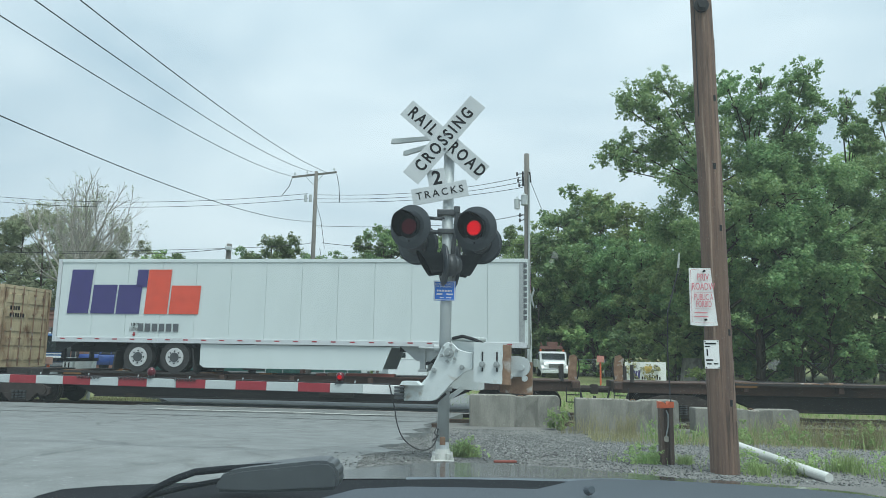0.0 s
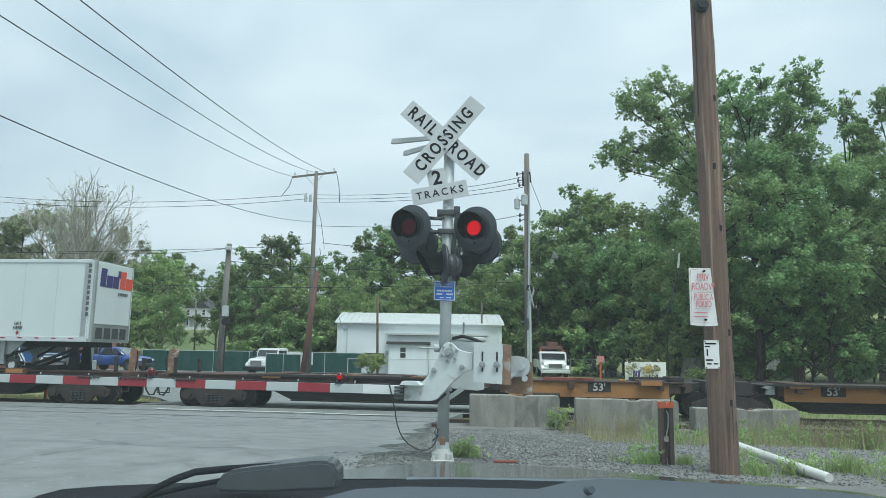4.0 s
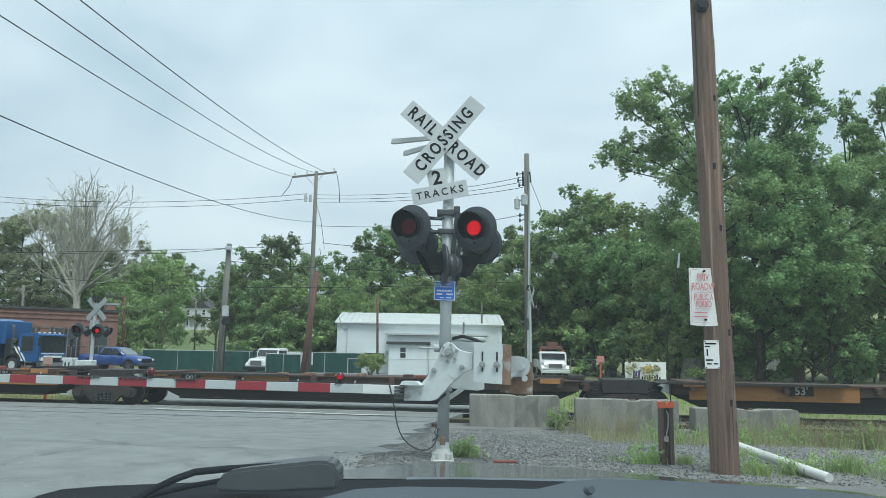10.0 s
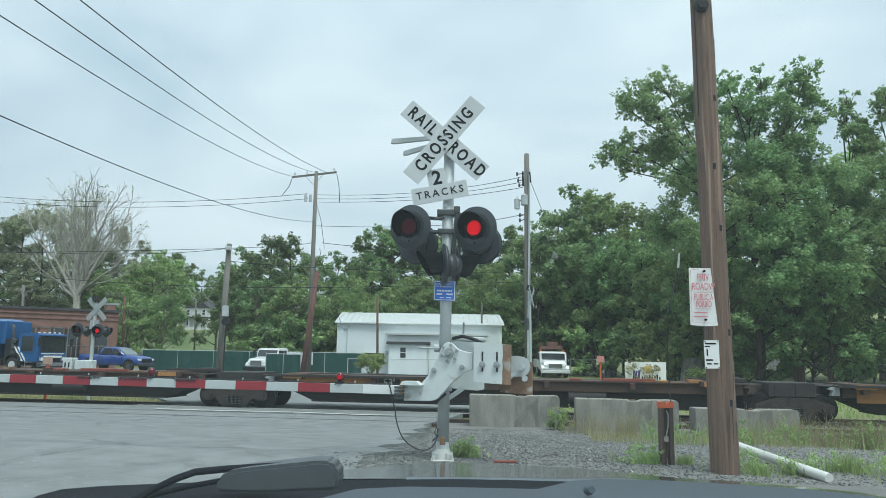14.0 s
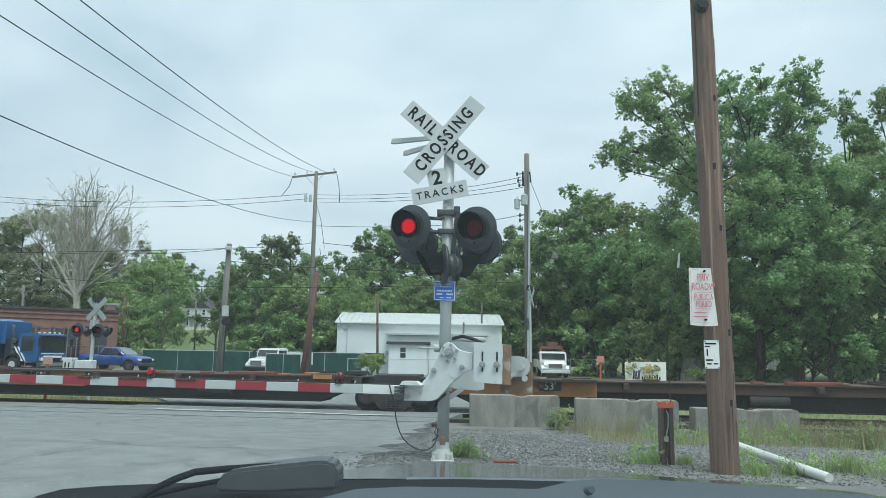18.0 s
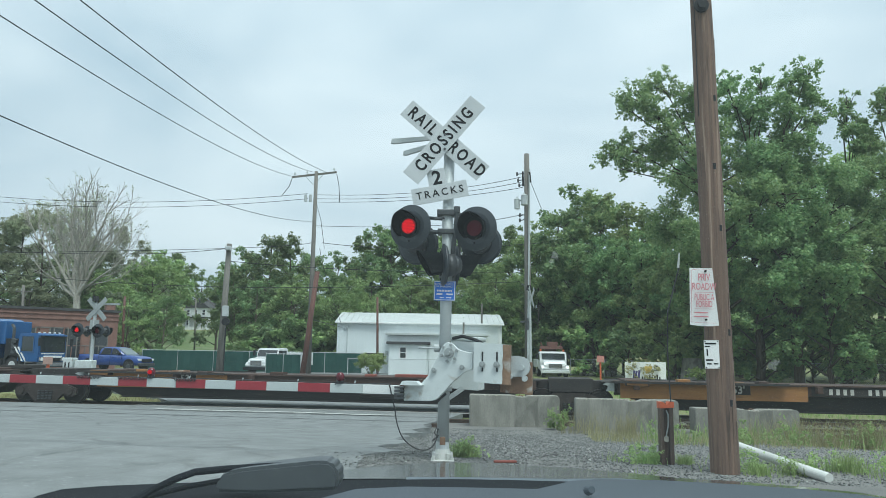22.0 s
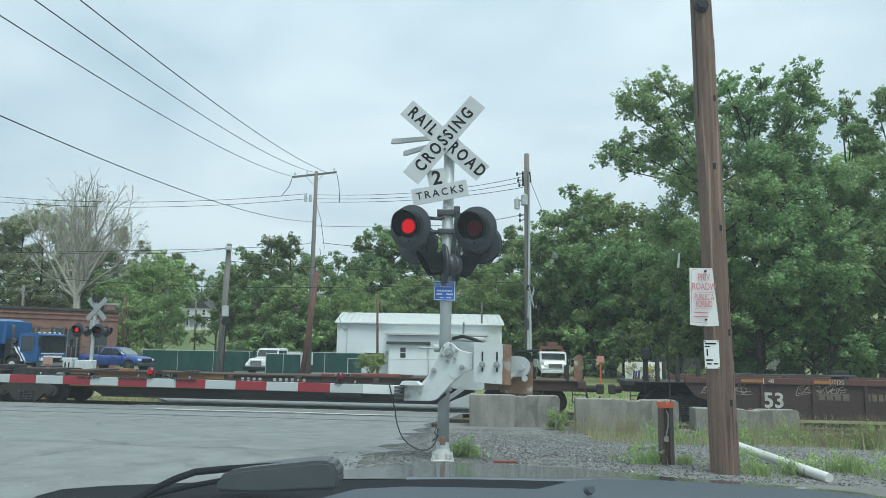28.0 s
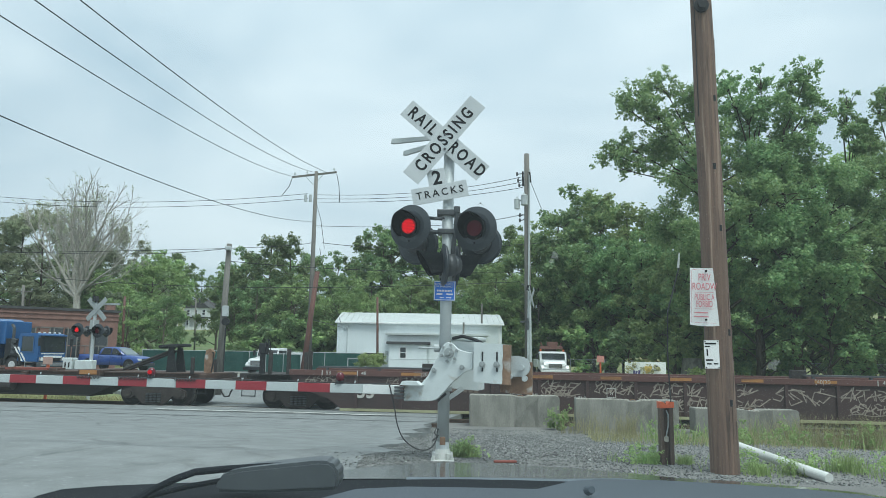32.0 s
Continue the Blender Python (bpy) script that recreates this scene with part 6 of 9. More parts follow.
def concrete_block(lo, hi, zt, depth=0.6, yaw=0.0, seed=1):
    """A cast concrete block with a notched top and chipped edges."""
    c = Vector(((lo.x + hi.x) / 2, (lo.y + hi.y) / 2 + depth / 2, 0))
    c = on_ground(c.x, c.y)
    L = (hi - lo).length
    h = zt - c.z - 0.15
    bm = bmesh.new()
    out = [(-L / 2, -0.05), (L / 2, -0.05), (L / 2, h - 0.05), (L / 2 - 0.05, h), (0.16 * L, h - 0.015), (0.13 * L, h - 0.05), (0.02 * L, h - 0.05), (-0.01 * L, h - 0.008), (-L / 2 + 0.02, h), (-L / 2, h - 0.02)]
    slab(bm, out, depth, pose(0, -depth / 2, 0))
    bmesh.ops.bevel(bm, geom=list(bm.edges), offset=0.014, segments=2, affect="EDGES")
    bmesh.ops.triangulate(bm, faces=[f for f in bm.faces if len(f.verts) > 4])
    rr = random.Random(seed)
    for v in bm.verts:
        q = noise.noise(v.co * 5 + Vector((seed, 0, 0)))
        v.co += Vector((0, q, q)) * 0.008
    ob = solo("concrete_block", bm, M_CONC, "weathered grey concrete barrier block on the gravel", "concrete block", Matrix.Translation(c) @ pose(0, 0, 0, 0, 0, yaw), "concrete blocks along the track")
    cr = bmesh.new()
    for i in range(170):
        x = rr.uniform(-L / 2 + 0.03, L / 2 - 0.06)
        zt_ = h - 0.05 if 0.02 * L < x < 0.13 * L else h - 0.010
        y = -depth / 2 + 0.01 + abs(rr.gauss(0, 0.12))
        s = rr.uniform(0.012, 0.035)
        box(cr, (x, min(y, depth / 2 - 0.03), zt_), (s * 1.3, s, s * 0.8), pose(0, 0, 0, rr.uniform(-30, 30), rr.uniform(-30, 30), rr.uniform(0, 90)))
    part("crumbled_top", cr, M_CRUMB, ob, "pale crumbled aggregate along the top")
    hk = bmesh.new()
    tube(hk, [(0.075 * L + 0.07 * math.cos(a), 0, h - 0.05 + 0.05 * math.sin(a)) for a in (0, 0.6, 1.2, 1.9, 2.5, 3.14)], 0.012, 6)
    part("lifting_loop", hk, M_RUSTED, ob, "rusty lifting loop")


concrete_block(Vector((0.834, 20.277, -0.12)), Vector((3.292, 20.665, -0.12)), Vector((1.696, 17, 0.898)).z, 0.62, -1.0, 1)
concrete_block(Vector((3.641, 19.667, -0.12)), Vector((6.314, 19.501, -0.12)), Vector((3.5, 16.3, 0.88)).z, 0.62, -6.0, 2)
concrete_block(Vector((6.632, 19.011, -0.12)), Vector((9.247, 19.119, -0.12)), Vector((6.569, 15.6, 0.713)).z, 0.62, -4.0, 3)


# ---- the car's own bonnet, scuttle and wiper, seen over the wheel ----
def own_car():
    car = thing("parked_car_front", pose(0, 1.2, 0.72), "grey-blue car bonnet, black scuttle and wiper below the windscreen", "car")
    off = Vector((0, 1.2, 0.72))
    def strip(pts_near, pts_far, cols=None):
        bm = bmesh.new()
        a = [bm.verts.new(Vector(p) - off) for p in pts_near]
        b = [bm.verts.new(Vector(p) - off) for p in pts_far]
        c = [bm.verts.new(Vector(p) - off - Vector((0, -0.02, 0.25))) for p in pts_far]
        for i in range(len(a) - 1):
            bm.faces.new((a[i], a[i + 1], b[i + 1], b[i]))
            bm.faces.new((b[i], b[i + 1], c[i + 1], c[i]))
        bmesh.ops.recalc_face_normals(bm, faces=bm.faces)
        return bm
    hood_far = [(-0.329, 2, 1.52), (-0.214, 2.05, 1.525), (-0.092, 2.1, 1.53), (0.035, 2.1, 1.537), (0.194, 2.1, 1.533), (0.344, 2.05, 1.535), (0.487, 2, 1.533), (0.622, 1.95, 1.528), (0.749, 1.9, 1.53), (0.872, 1.8, 1.536), (0.951, 1.7, 1.542), (1.015, 1.6, 1.542)]
    hood_near = [(-0.184, 1.12, 1.649), (-0.116, 1.12, 1.651), (-0.049, 1.12, 1.652), (0.019, 1.12, 1.653), (0.103, 1.12, 1.653), (0.188, 1.12, 1.653), (0.268, 1.1, 1.655), (0.35, 1.1, 1.651), (0.433, 1.1, 1.643), (0.532, 1.1, 1.635), (0.614, 1.1, 1.627), (0.696, 1.1, 1.617)]
    part("bonnet", strip(hood_near, hood_far), M_HOOD, car, "grey-blue painted bonnet", smooth=True)
    cowl_far = [(-0.542, 0.98, 1.637), (-0.521, 0.98, 1.647), (-0.497, 0.99, 1.653), (-0.45, 1, 1.656), (-0.36, 1, 1.661), (-0.247, 1, 1.666), (-0.145, 1.08, 1.655), (0.018, 1.08, 1.659), (0.1, 1.08, 1.659), (0.189, 1.08, 1.658)]
    cowl_near = [(-0.44, 0.8, 1.651), (-0.422, 0.8, 1.654), (-0.398, 0.8, 1.654), (-0.357, 0.8, 1.655), (-0.285, 0.8, 1.656), (-0.195, 0.8, 1.657), (-0.106, 0.8, 1.659), (0.014, 0.8, 1.661), (0.098, 0.8, 1.662), (0.14, 0.8, 1.662)]
    part("scuttle_panel", strip(cowl_near, cowl_far), M_COWL, car, "black plastic scuttle panel", smooth=True)
    dash_far = [(-0.134, 0.82, 1.678), (-0.093, 0.84, 1.686), (-0.037, 0.86, 1.686), (0.049, 0.9, 1.679), (0.12, 0.92, 1.675), (0.146, 0.93, 1.679), (0.165, 0.94, 1.682), (0.202, 0.95, 1.683), (0.274, 0.95, 1.683), (0.37, 0.94, 1.681), (0.446, 0.92, 1.68), (0.503, 0.9, 1.678), (0.558, 0.88, 1.673)]
    dash_near = [(-0.113, 0.7, 1.663), (-0.076, 0.7, 1.664), (-0.029, 0.7, 1.664), (0.039, 0.7, 1.665), (0.091, 0.7, 1.666), (0.109, 0.7, 1.666), (0.122, 0.7, 1.667), (0.148, 0.7, 1.667), (0.201, 0.7, 1.668), (0.274, 0.7, 1.669), (0.336, 0.7, 1.67), (0.389, 0.7, 1.671), (0.441, 0.7, 1.671)]
    part("scuttle_trim", strip(dash_near, dash_far), M_TRIM, car, "grey-blue trim below the glass", smooth=True)
    # A thin pale strip follows the bonnet's near edge.
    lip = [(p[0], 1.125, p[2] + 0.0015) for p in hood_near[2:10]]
    part("bonnet_edge", strip([(x, 1.095, z + 0.001) for x, y, z in lip], lip), M_LIP, car, "pale strip along the edge of the bonnet", smooth=True)
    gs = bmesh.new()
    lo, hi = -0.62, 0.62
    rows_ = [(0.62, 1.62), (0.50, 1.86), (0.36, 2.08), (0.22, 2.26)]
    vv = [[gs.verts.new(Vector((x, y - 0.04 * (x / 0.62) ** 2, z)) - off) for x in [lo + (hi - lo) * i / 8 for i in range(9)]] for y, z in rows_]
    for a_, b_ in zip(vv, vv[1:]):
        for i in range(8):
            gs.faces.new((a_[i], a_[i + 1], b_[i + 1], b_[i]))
    pane = part("windscreen", gs, M_FILM, car, "clear windscreen with a thin film of dust and added haze", smooth=True)
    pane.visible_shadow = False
    for spot_, rr_, sd_ in (((0.163, 0.36, 1.833), 8, 1), ((0.165, 0.36, 1.835), 5, 2), ((0.039, 0.25, 1.871), 4.5, 3), ((0.038, 0.25, 1.869), 3, 4)):
        q = bmesh.new()
        rs_ = random.Random(sd_)
        c_ = Vector(spot_) - off
        ring_ = [q.verts.new(c_ + Vector((math.cos(a_ * 0.52), 0, math.sin(a_ * 0.52))) * rr_ * 0.00034 * rs_.uniform(0.6, 1.2)) for a_ in range(12)]
        q.faces.new(ring_)
        part("dried_smudge", q, M_SMUDGE, pane, "small pale dried smudge").visible_shadow = False
    ar = bmesh.new()
    tube(ar, [Vector(p) - off for p in ((-0.356, 0.86, 1.662), (-0.336, 0.88, 1.674), (-0.314, 0.89, 1.685), (-0.294, 0.9, 1.692), (-0.257, 0.9, 1.696), (-0.203, 0.9, 1.7), (-0.138, 0.9, 1.703))], 0.0042, 8)
    part("wiper_arm", ar, M_COWL, car, "black wiper arm")
    bl = bmesh.new()
    tube(bl, [Vector(p) - off for p in ((-0.363, 0.9, 1.659), (-0.306, 0.91, 1.673), (-0.248, 0.92, 1.683), (-0.179, 0.92, 1.689))], 0.0035, 6)
    part("wiper_blade", bl, M_COWL, car, "black wiper blade")
    gz_ = on_ground(0, 1.6).z
    bd = bmesh.new()
    slab(bd, [(-0.86, 0.30), (-0.86, 0.62), (-0.70, 0.74), (0.72, 0.74), (0.88, 0.62), (0.88, 0.30)], 1.25, Matrix.Translation(Vector((0, 0.86, gz_)) - off))
    bmesh.ops.bevel(bd, geom=list(bd.edges), offset=0.03, segments=2, affect="EDGES")
    part("front_body", bd, M_HOOD, car, "grey-blue wings and nose under the bonnet")
    for x in (-0.74, 0.76):
        wh = bmesh.new()
        rod(wh, Vector((x - 0.11, 1.5, gz_ + 0.325)) - off, Vector((x + 0.11, 1.5, gz_ + 0.325)) - off, 0.33, seg=28)
        tyre = part("wheel", wh, M_TYRE, car, "black tyre")
        rm = bmesh.new()
        rod(rm, Vector((x - 0.115, 1.5, gz_ + 0.325)) - off, Vector((x + 0.115, 1.5, gz_ + 0.325)) - off, 0.2, seg=20)
        part("rim", rm, M_ALU, tyre)
    cap = bmesh.new()
    o = Vector((-0.191, 0.88, 1.689)) - off
    k = 0.88 / 1290.0
    slab(cap, [((x - 490) * k, (848 - y) * k) for x, y in ((383, 872), (388, 850), (402, 838), (430, 832), (560, 817), (580, 818), (592, 828), (598, 845), (594, 866), (450, 874))], 0.05, Matrix.Translation(o))
    bmesh.ops.bevel(cap, geom=list(cap.edges), offset=0.004, segments=2, affect="EDGES")
    part("wiper_pivot_cover", cap, M_WIPERGREY, car, "grey plastic wiper pivot cover")
    nz = bmesh.new()
    p = Vector((0.171, 0.86, 1.685)) - off
    rod(nz, p, p + Vector((0, -0.02, 0.004)), 0.006, 0.004, seg=12)
    part("washer_nozzle", nz, M_TRIM, car)


own_car()


# ---- beyond the track: poles, wires, the far signals ----
def pole(foot, top, r0, r1, material, label, arms=(), extra=None, name="utility_pole"):
    foot, top = Vector(foot), Vector(top)
    g = on_ground(foot.x, foot.y)
    p = thing(name, Matrix.Translation(g), label, "utility pole", "utility poles beyond the track")
    f = (foot - top).normalized()
    low = top + f * ((top.z - g.z + 0.2) / -f.z)
    bm = bmesh.new()
    tube(bm, [low - g, (low + top) / 2 - g, top - g], r0, 14, r_end=r1)
    part("shaft", bm, material, p, smooth=True)
    for a, b in arms:
        a, b = Vector(a) - g, Vector(b) - g
        am = bmesh.new()
        v = (b - a)
        box(am, (a + b) / 2, (v.length, 0.10, 0.12), v.to_track_quat("X", "Z").to_matrix().to_4x4(), bevel=0.01)
        arm = part("crossarm", am, M_OLDPOLE, p, "grey wooden crossarm")
        for k in (0.06, 0.34, 0.94):
            ins = bmesh.new()
            c = a + v * k + Vector((0, 0, 0.06))
            rod(ins, c, c + Vector((0, 0, 0.10)), 0.02, seg=6)
            rod(ins, c + Vector((0, 0, 0.10)), c + Vector((0, 0, 0.22)), 0.06, 0.045, seg=10)
            part("insulator", ins, M_GALV, arm)
        for s in (-0.35, 0.35):
            br = bmesh.new()
            rod(br, (a + b) / 2 + v * s * 0.6, (a + b) / 2 - Vector((0, 0, 0.7)), 0.02, seg=6)
            part("arm_brace", br, M_GALV, p)
    if extra:
        extra(p, g)
    return p


def p1_extra(p, g):
    bm = bmesh.new()
    c = Vector((-8.498, 44.9, 11.491)) - g
    for dx in (-0.25, 0.05):
        rod(bm, c + Vector((dx, 0, -0.2)), c + Vector((dx, 0, 0.25)), 0.09, seg=10)
    part("insulator_stack", bm, M_GALV, p)
    w = bmesh.new()
    tube(w, [Vector(q) - g for q in ((-9.689, 45, 12.818), (-9.845, 45, 12.299), (-10.317, 45, 11.63))], 0.02, 5)
    tube(w, [Vector(q) - g for q in ((-6.855, 45, 13.159), (-6.681, 45, 12.35), (-6.608, 45, 11.323))], 0.02, 5)
    tube(w, [Vector(q) - g for q in ((-8.075, 45, 11.226), (-7.744, 45, 10.138), (-7.459, 45, 8.337))], 0.015, 5)
    part("drop_lead", w, M_WIRE, p)


pole((-8.15, 45, 0.793), (-8.159, 45, 13.286), 0.17, 0.11, M_OLDPOLE, "tall grey wooden utility pole with a crossarm", [((-9.692, 45, 12.892), (-6.859, 45, 13.27))], p1_extra)
pole((-8.09, 43, 0.833), (-7.49, 43, 6.642), 0.17, 0.14, M_REDPOLE, "leaning red-brown broken pole stub")


def p2_extra(p, g):
    bm = bmesh.new()
    span(bm, Vector((-9.196, 30.8, 3.504)) - g - Vector((0.12, 0.1, 0.2)), Vector((-9.196, 30.8, 3.504)) - g + Vector((0.12, 0.1, 0.25)), 0.02)
    part("meter_box", bm, M_GALV, p, "grey box on the pole")
    m2 = bmesh.new()
    c = Vector((-9.117, 30.7, 3.07)) - g
    rod(m2, c, c + Vector((0, -0.12, 0)), 0.16, seg=14)
    rod(m2, c + Vector((0, 0, -0.25)), c + Vector((0, 0, -2.6)), 0.03, seg=6)
    part("meter", m2, M_BLACK, p)
    cp = bmesh.new()
    c = Vector((-9.235, 30.8, 6.22)) - g
    box(cp, c, (0.25, 0.2, 0.16), bevel=0.02)
    part("cap_bracket", cp, M_GALV, p)


pole((-9.373, 31, 1.058), (-9.258, 31, 6.447), 0.16, 0.11, M_OLDPOLE, "grey wooden service pole with a meter box", (), p2_extra)


def p3_extra(p, g):
    for q, r_ in (((3.381, 32.7, 8.755), 0.13), ((3.709, 32.6, 8.925), 0.16)):
        tr = bmesh.new()
        c = Vector(q) - g
        rod(tr, c - Vector((0, 0, 0.22)), c + Vector((0, 0, 0.22)), r_, seg=14)
        rod(tr, c + Vector((0, 0, 0.22)), c + Vector((0, 0, 0.27)), r_ * 1.08, r_ * 0.7, seg=14)
        rod(tr, c + Vector((0, 0, 0.27)), c + Vector((0, 0, 0.36)), 0.03, seg=6)
        part("transformer", tr, M_GALV, p, "small grey pole transformer")
    br = bmesh.new()
    rod(br, Vector((3.402, 32.9, 8.958)) - g, Vector((3.86, 33, 9.04)) - g, 0.03, seg=6)
    part("transformer_bracket", br, M_DARKSTEEL, p)
    for a, b in (((3.411, 33, 10.249), (3.782, 33, 10.309)), ((3.464, 33, 9.951), (3.781, 33, 10.011)), ((3.517, 33, 9.709), (3.781, 33, 9.794)), ((3.544, 33, 8.285), (3.832, 33, 8.343)), ((3.544, 33, 8.045), (3.832, 33, 8.13))):
        fr = bmesh.new()
        a, b = Vector(a) - g, Vector(b) - g
        rod(fr, a, b, 0.022, seg=6)
        rod(fr, a - Vector((0, 0, 0.07)), a + Vector((0, 0, 0.10)), 0.045, seg=8)
        part("insulator_bracket", fr, M_DARKSTEEL, p)
    fb = bmesh.new()
    rod(fb, Vector((3.654, 32.8, 10.337)) - g, Vector((3.679, 32.8, 9.637)) - g, 0.045, seg=8)
    rod(fb, Vector((3.969, 32.8, 10.315)) - g, Vector((4.021, 32.8, 9.831)) - g, 0.045, seg=8)
    part("cutout_fuse", fb, M_BLACK, p)
    gy = bmesh.new()
    rod(gy, Vector((4.046, 33, 9.906)) - g, Vector((4.568, 33, 8.569)) - g, 0.012, seg=5)
    part("guy_wire", gy, M_WIRE, p)
    cd = bmesh.new()
    tube(cd, [Vector(q) - g for q in ((3.97, 32.8, 10.45), (3.937, 32.8, 6.462), (3.878, 32.8, 1.602))], 0.04, 6)
    part("conduit", cd, M_GALV, p)


pole((3.927, 33, 1.349), (3.862, 33, 11.238), 0.17, 0.12, M_OLDPOLE, "tall grey pole with small transformers", (), p3_extra)
pole((-5.401, 62, 1.195), (-5.557, 62, 6.654), 0.11, 0.09, M_REDPOLE, "thin brown pole before the white building")
pole((-32.682, 75, 0.084), (-32.908, 75, 7.311), 0.15, 0.12, M_REDPOLE, "distant brown utility pole")
pole((-41.647, 72, 5.81), (-41.758, 72, 8.061), 0.14, 0.12, M_OLDPOLE, "distant pole above the brick building", [((-42.484, 72, 7.428), (-40.797, 72, 7.454))])
pole((-40.556, 120, 1.962), (-40.881, 120, 11.251), 0.15, 0.12, M_OLDPOLE, "distant pole on the hillside")

WIRES = [
    ((-7.07, 45, 13.119), (-6.723, 28.5, 10.077), (-6.701, 12, 8.108), 0.0), ((-8.338, 45, 13.246), (-7.759, 28.5, 10.107), (-7.39, 12, 8.001), 0.0), ((-9.586, 45, 12.93), (-8.731, 28.5, 9.855), (-8.061, 12, 7.746), 0.0),
    ((-8.517, 13, 6.214), (-8.259, 29, 7.58), (-8.17, 45, 10.059), 0.0), ((-32.093, 50, 12.428), (-20.322, 47.5, 11.636), (-8.638, 45, 11.84), 0.0), ((-32.054, 50, 12.062), (-20.296, 47.5, 11.289), (-8.624, 45, 11.51), 0.0),
    ((-8.097, 45, 11.776), (-1.419, 39, 10.667), (3.676, 33, 10.144), 0.0), ((-8.087, 45, 11.519), (-1.415, 39, 10.445), (3.676, 33, 9.9), 0.0), ((-8.078, 45, 11.299), (-1.411, 39, 10.254), (3.675, 33, 9.63), 0.0),
    ((-8.015, 45, 9.771), (-0.762, 39, 8.812), (3.675, 33, 8.341), 0.0), ((-8.223, 45, 8.756), (-15.15, 50, 8.95), (-34.827, 55, 9.023), 0.0), ((-7.615, 45, 8.694), (-0.948, 50, 9.176), (8.342, 60, 11.274), 0.0),
    ((-25.214, 40, 5.987), (-12.306, 40, 5.372), (3.544, 33, 5.203), 0.0), ((-9.361, 31, 5.705), (-3.607, 32, 5.52), (3.544, 33, 5.645), 0.0), ((-38.014, 60, 9.867), (-22.999, 50, 8.427), (-9.271, 31, 6.249), 0.0),
    ((-7.571, 44, 8.188), (-8.278, 52, 6.881), (-8.936, 65, 4.309), 0.0), ((-7.785, 43.5, 3.8), (-7.849, 50, 3.839), (-8.878, 65, 4.109), 0.0),
]
for a, b, c, sag in WIRES:
    a, b, c = Vector(a), Vector(b), Vector(c)
    bm = bmesh.new()
    pts = []
    for i in range(25):
        t = i / 24
        pts.append(a * (1 - t) * (1 - 2 * t) + b * 4 * t * (1 - t) + c * t * (2 * t - 1))
    far = (a.y + c.y) / 2
    tube(bm, pts, 0.0075 + 0.00018 * far, 5)
    solo("overhead_wire", bm, M_WIRE, "thin black overhead wire between poles", "wire", group="overhead wires")


def far_signal(base, top, yaw, lamps, name, label):
    base, top = Vector(base), Vector(top)
    g = on_ground(base.x, base.y)
    s = thing("far_crossing_signal", Matrix.Translation(g), label, "railway signal")
    h = top.z - g.z
    lean = Vector((top.x - base.x, 0, 0))
    bm = bmesh.new()
    rod(bm, (0, 0, -0.1), lean + Vector((0, 0, h)), 0.07, 0.065, seg=14)
    part("mast", bm, M_GALV, s, "silver mast")
    cr = pose(lean.x + (0.12 if lamps else 0.0), 0, h - 0.26, 0, 0, yaw)
    for tilt in (45, -45):
        b = bmesh.new()
        box(b, (0, -0.09 if tilt > 0 else -0.11, 0), (1.16, 0.012, 0.19), pose(0, 0, 0, 0, tilt, 0), bevel=0.003)
        ob = part("crossbuck_blade", b, M_GREYBACK, s, "grey back of a crossbuck blade")
        ob.matrix_basis = cr
    bl = bmesh.new()
    rod(bl, lean + Vector((0, 0, h)), lean + Vector((0, 0, h + 0.08)), 0.05, seg=8)
    rod(bl, lean + Vector((-0.02, 0.0, h + 0.06)), lean + Vector((-0.02, 0, h + 0.26)), 0.13, 0.10, seg=14)
    part("bell", bl, M_BLACK, s, "dark crossing bell")
    if lamps:
        ex = bmesh.new()
        box(ex, lean + Vector((0.03, -0.05, h - 0.85)), (0.36, 0.02, 0.36), bevel=0.004)
        box(ex, lean + Vector((0.5, 0.0, h - 0.05)), (0.9, 0.02, 0.08))
        part("sign_backs", ex, M_GREYBACK, s)
        am = bmesh.new()
        rod(am, (-0.5, -0.02, h - 1.08), (0.55, -0.02, h - 1.08), 0.03, seg=8)
        part("lamp_crossarm", am, M_BLACK, s)
        flasher(s, pose(-0.57, -0.12, h - 1.08, 0, 0, yaw), "L", 0.2, 0.27)
        flasher(s, pose(0.22, -0.12, h - 1.10, 0, 0, yaw), "R", 0.2, 0.27)
        for x in (-0.3, 0.45):
            flasher(s, pose(x, 0.12, h - 1.12, 0, 0, yaw + 165), None, 0.2, 0.22)
        cb = bmesh.new()
        span(cb, (-0.95, -0.3, 0.2), (-0.60, 0.2, 1.62), 0.03)
        part("relay_cabinet", cb, M_SILVER, s, "grey relay cabinet")
        c2 = bmesh.new()
        span(c2, (-0.52, -0.25, 0.75), (0.16, 0.15, 1.54), 0.03)
        span(c2, (-0.3, -0.3, 0.4), (-0.1, -0.1, 0.76))
        part("gate_mechanism", c2, M_SILVER, s, "grey gate mechanism")
        vb = bmesh.new()
        for x in (-0.84, -0.70):
            span(vb, (x - 0.025, -0.306, 1.25), (x + 0.025, -0.302, 1.45))
        part("cabinet_vent", vb, M_BLACK, s)
    else:
        ex = bmesh.new()
        box(ex, lean + Vector((-0.2, 0, h - 1.35)), (0.4, 0.1, 0.08), bevel=0.01)
        rod(ex, lean + Vector((-0.1, -0.1, h - 1.7)), lean + Vector((-0.1, -0.1, h - 1.2)), 0.05, seg=8)
        part("lamp_bracket", ex, M_DARKSTEEL, s)
    return s


far_signal((-13.619, 28.5, -0.183), (-13.618, 28.5, 3.654), -14, True, "far", "silver crossing signal across the tracks with red lamps")
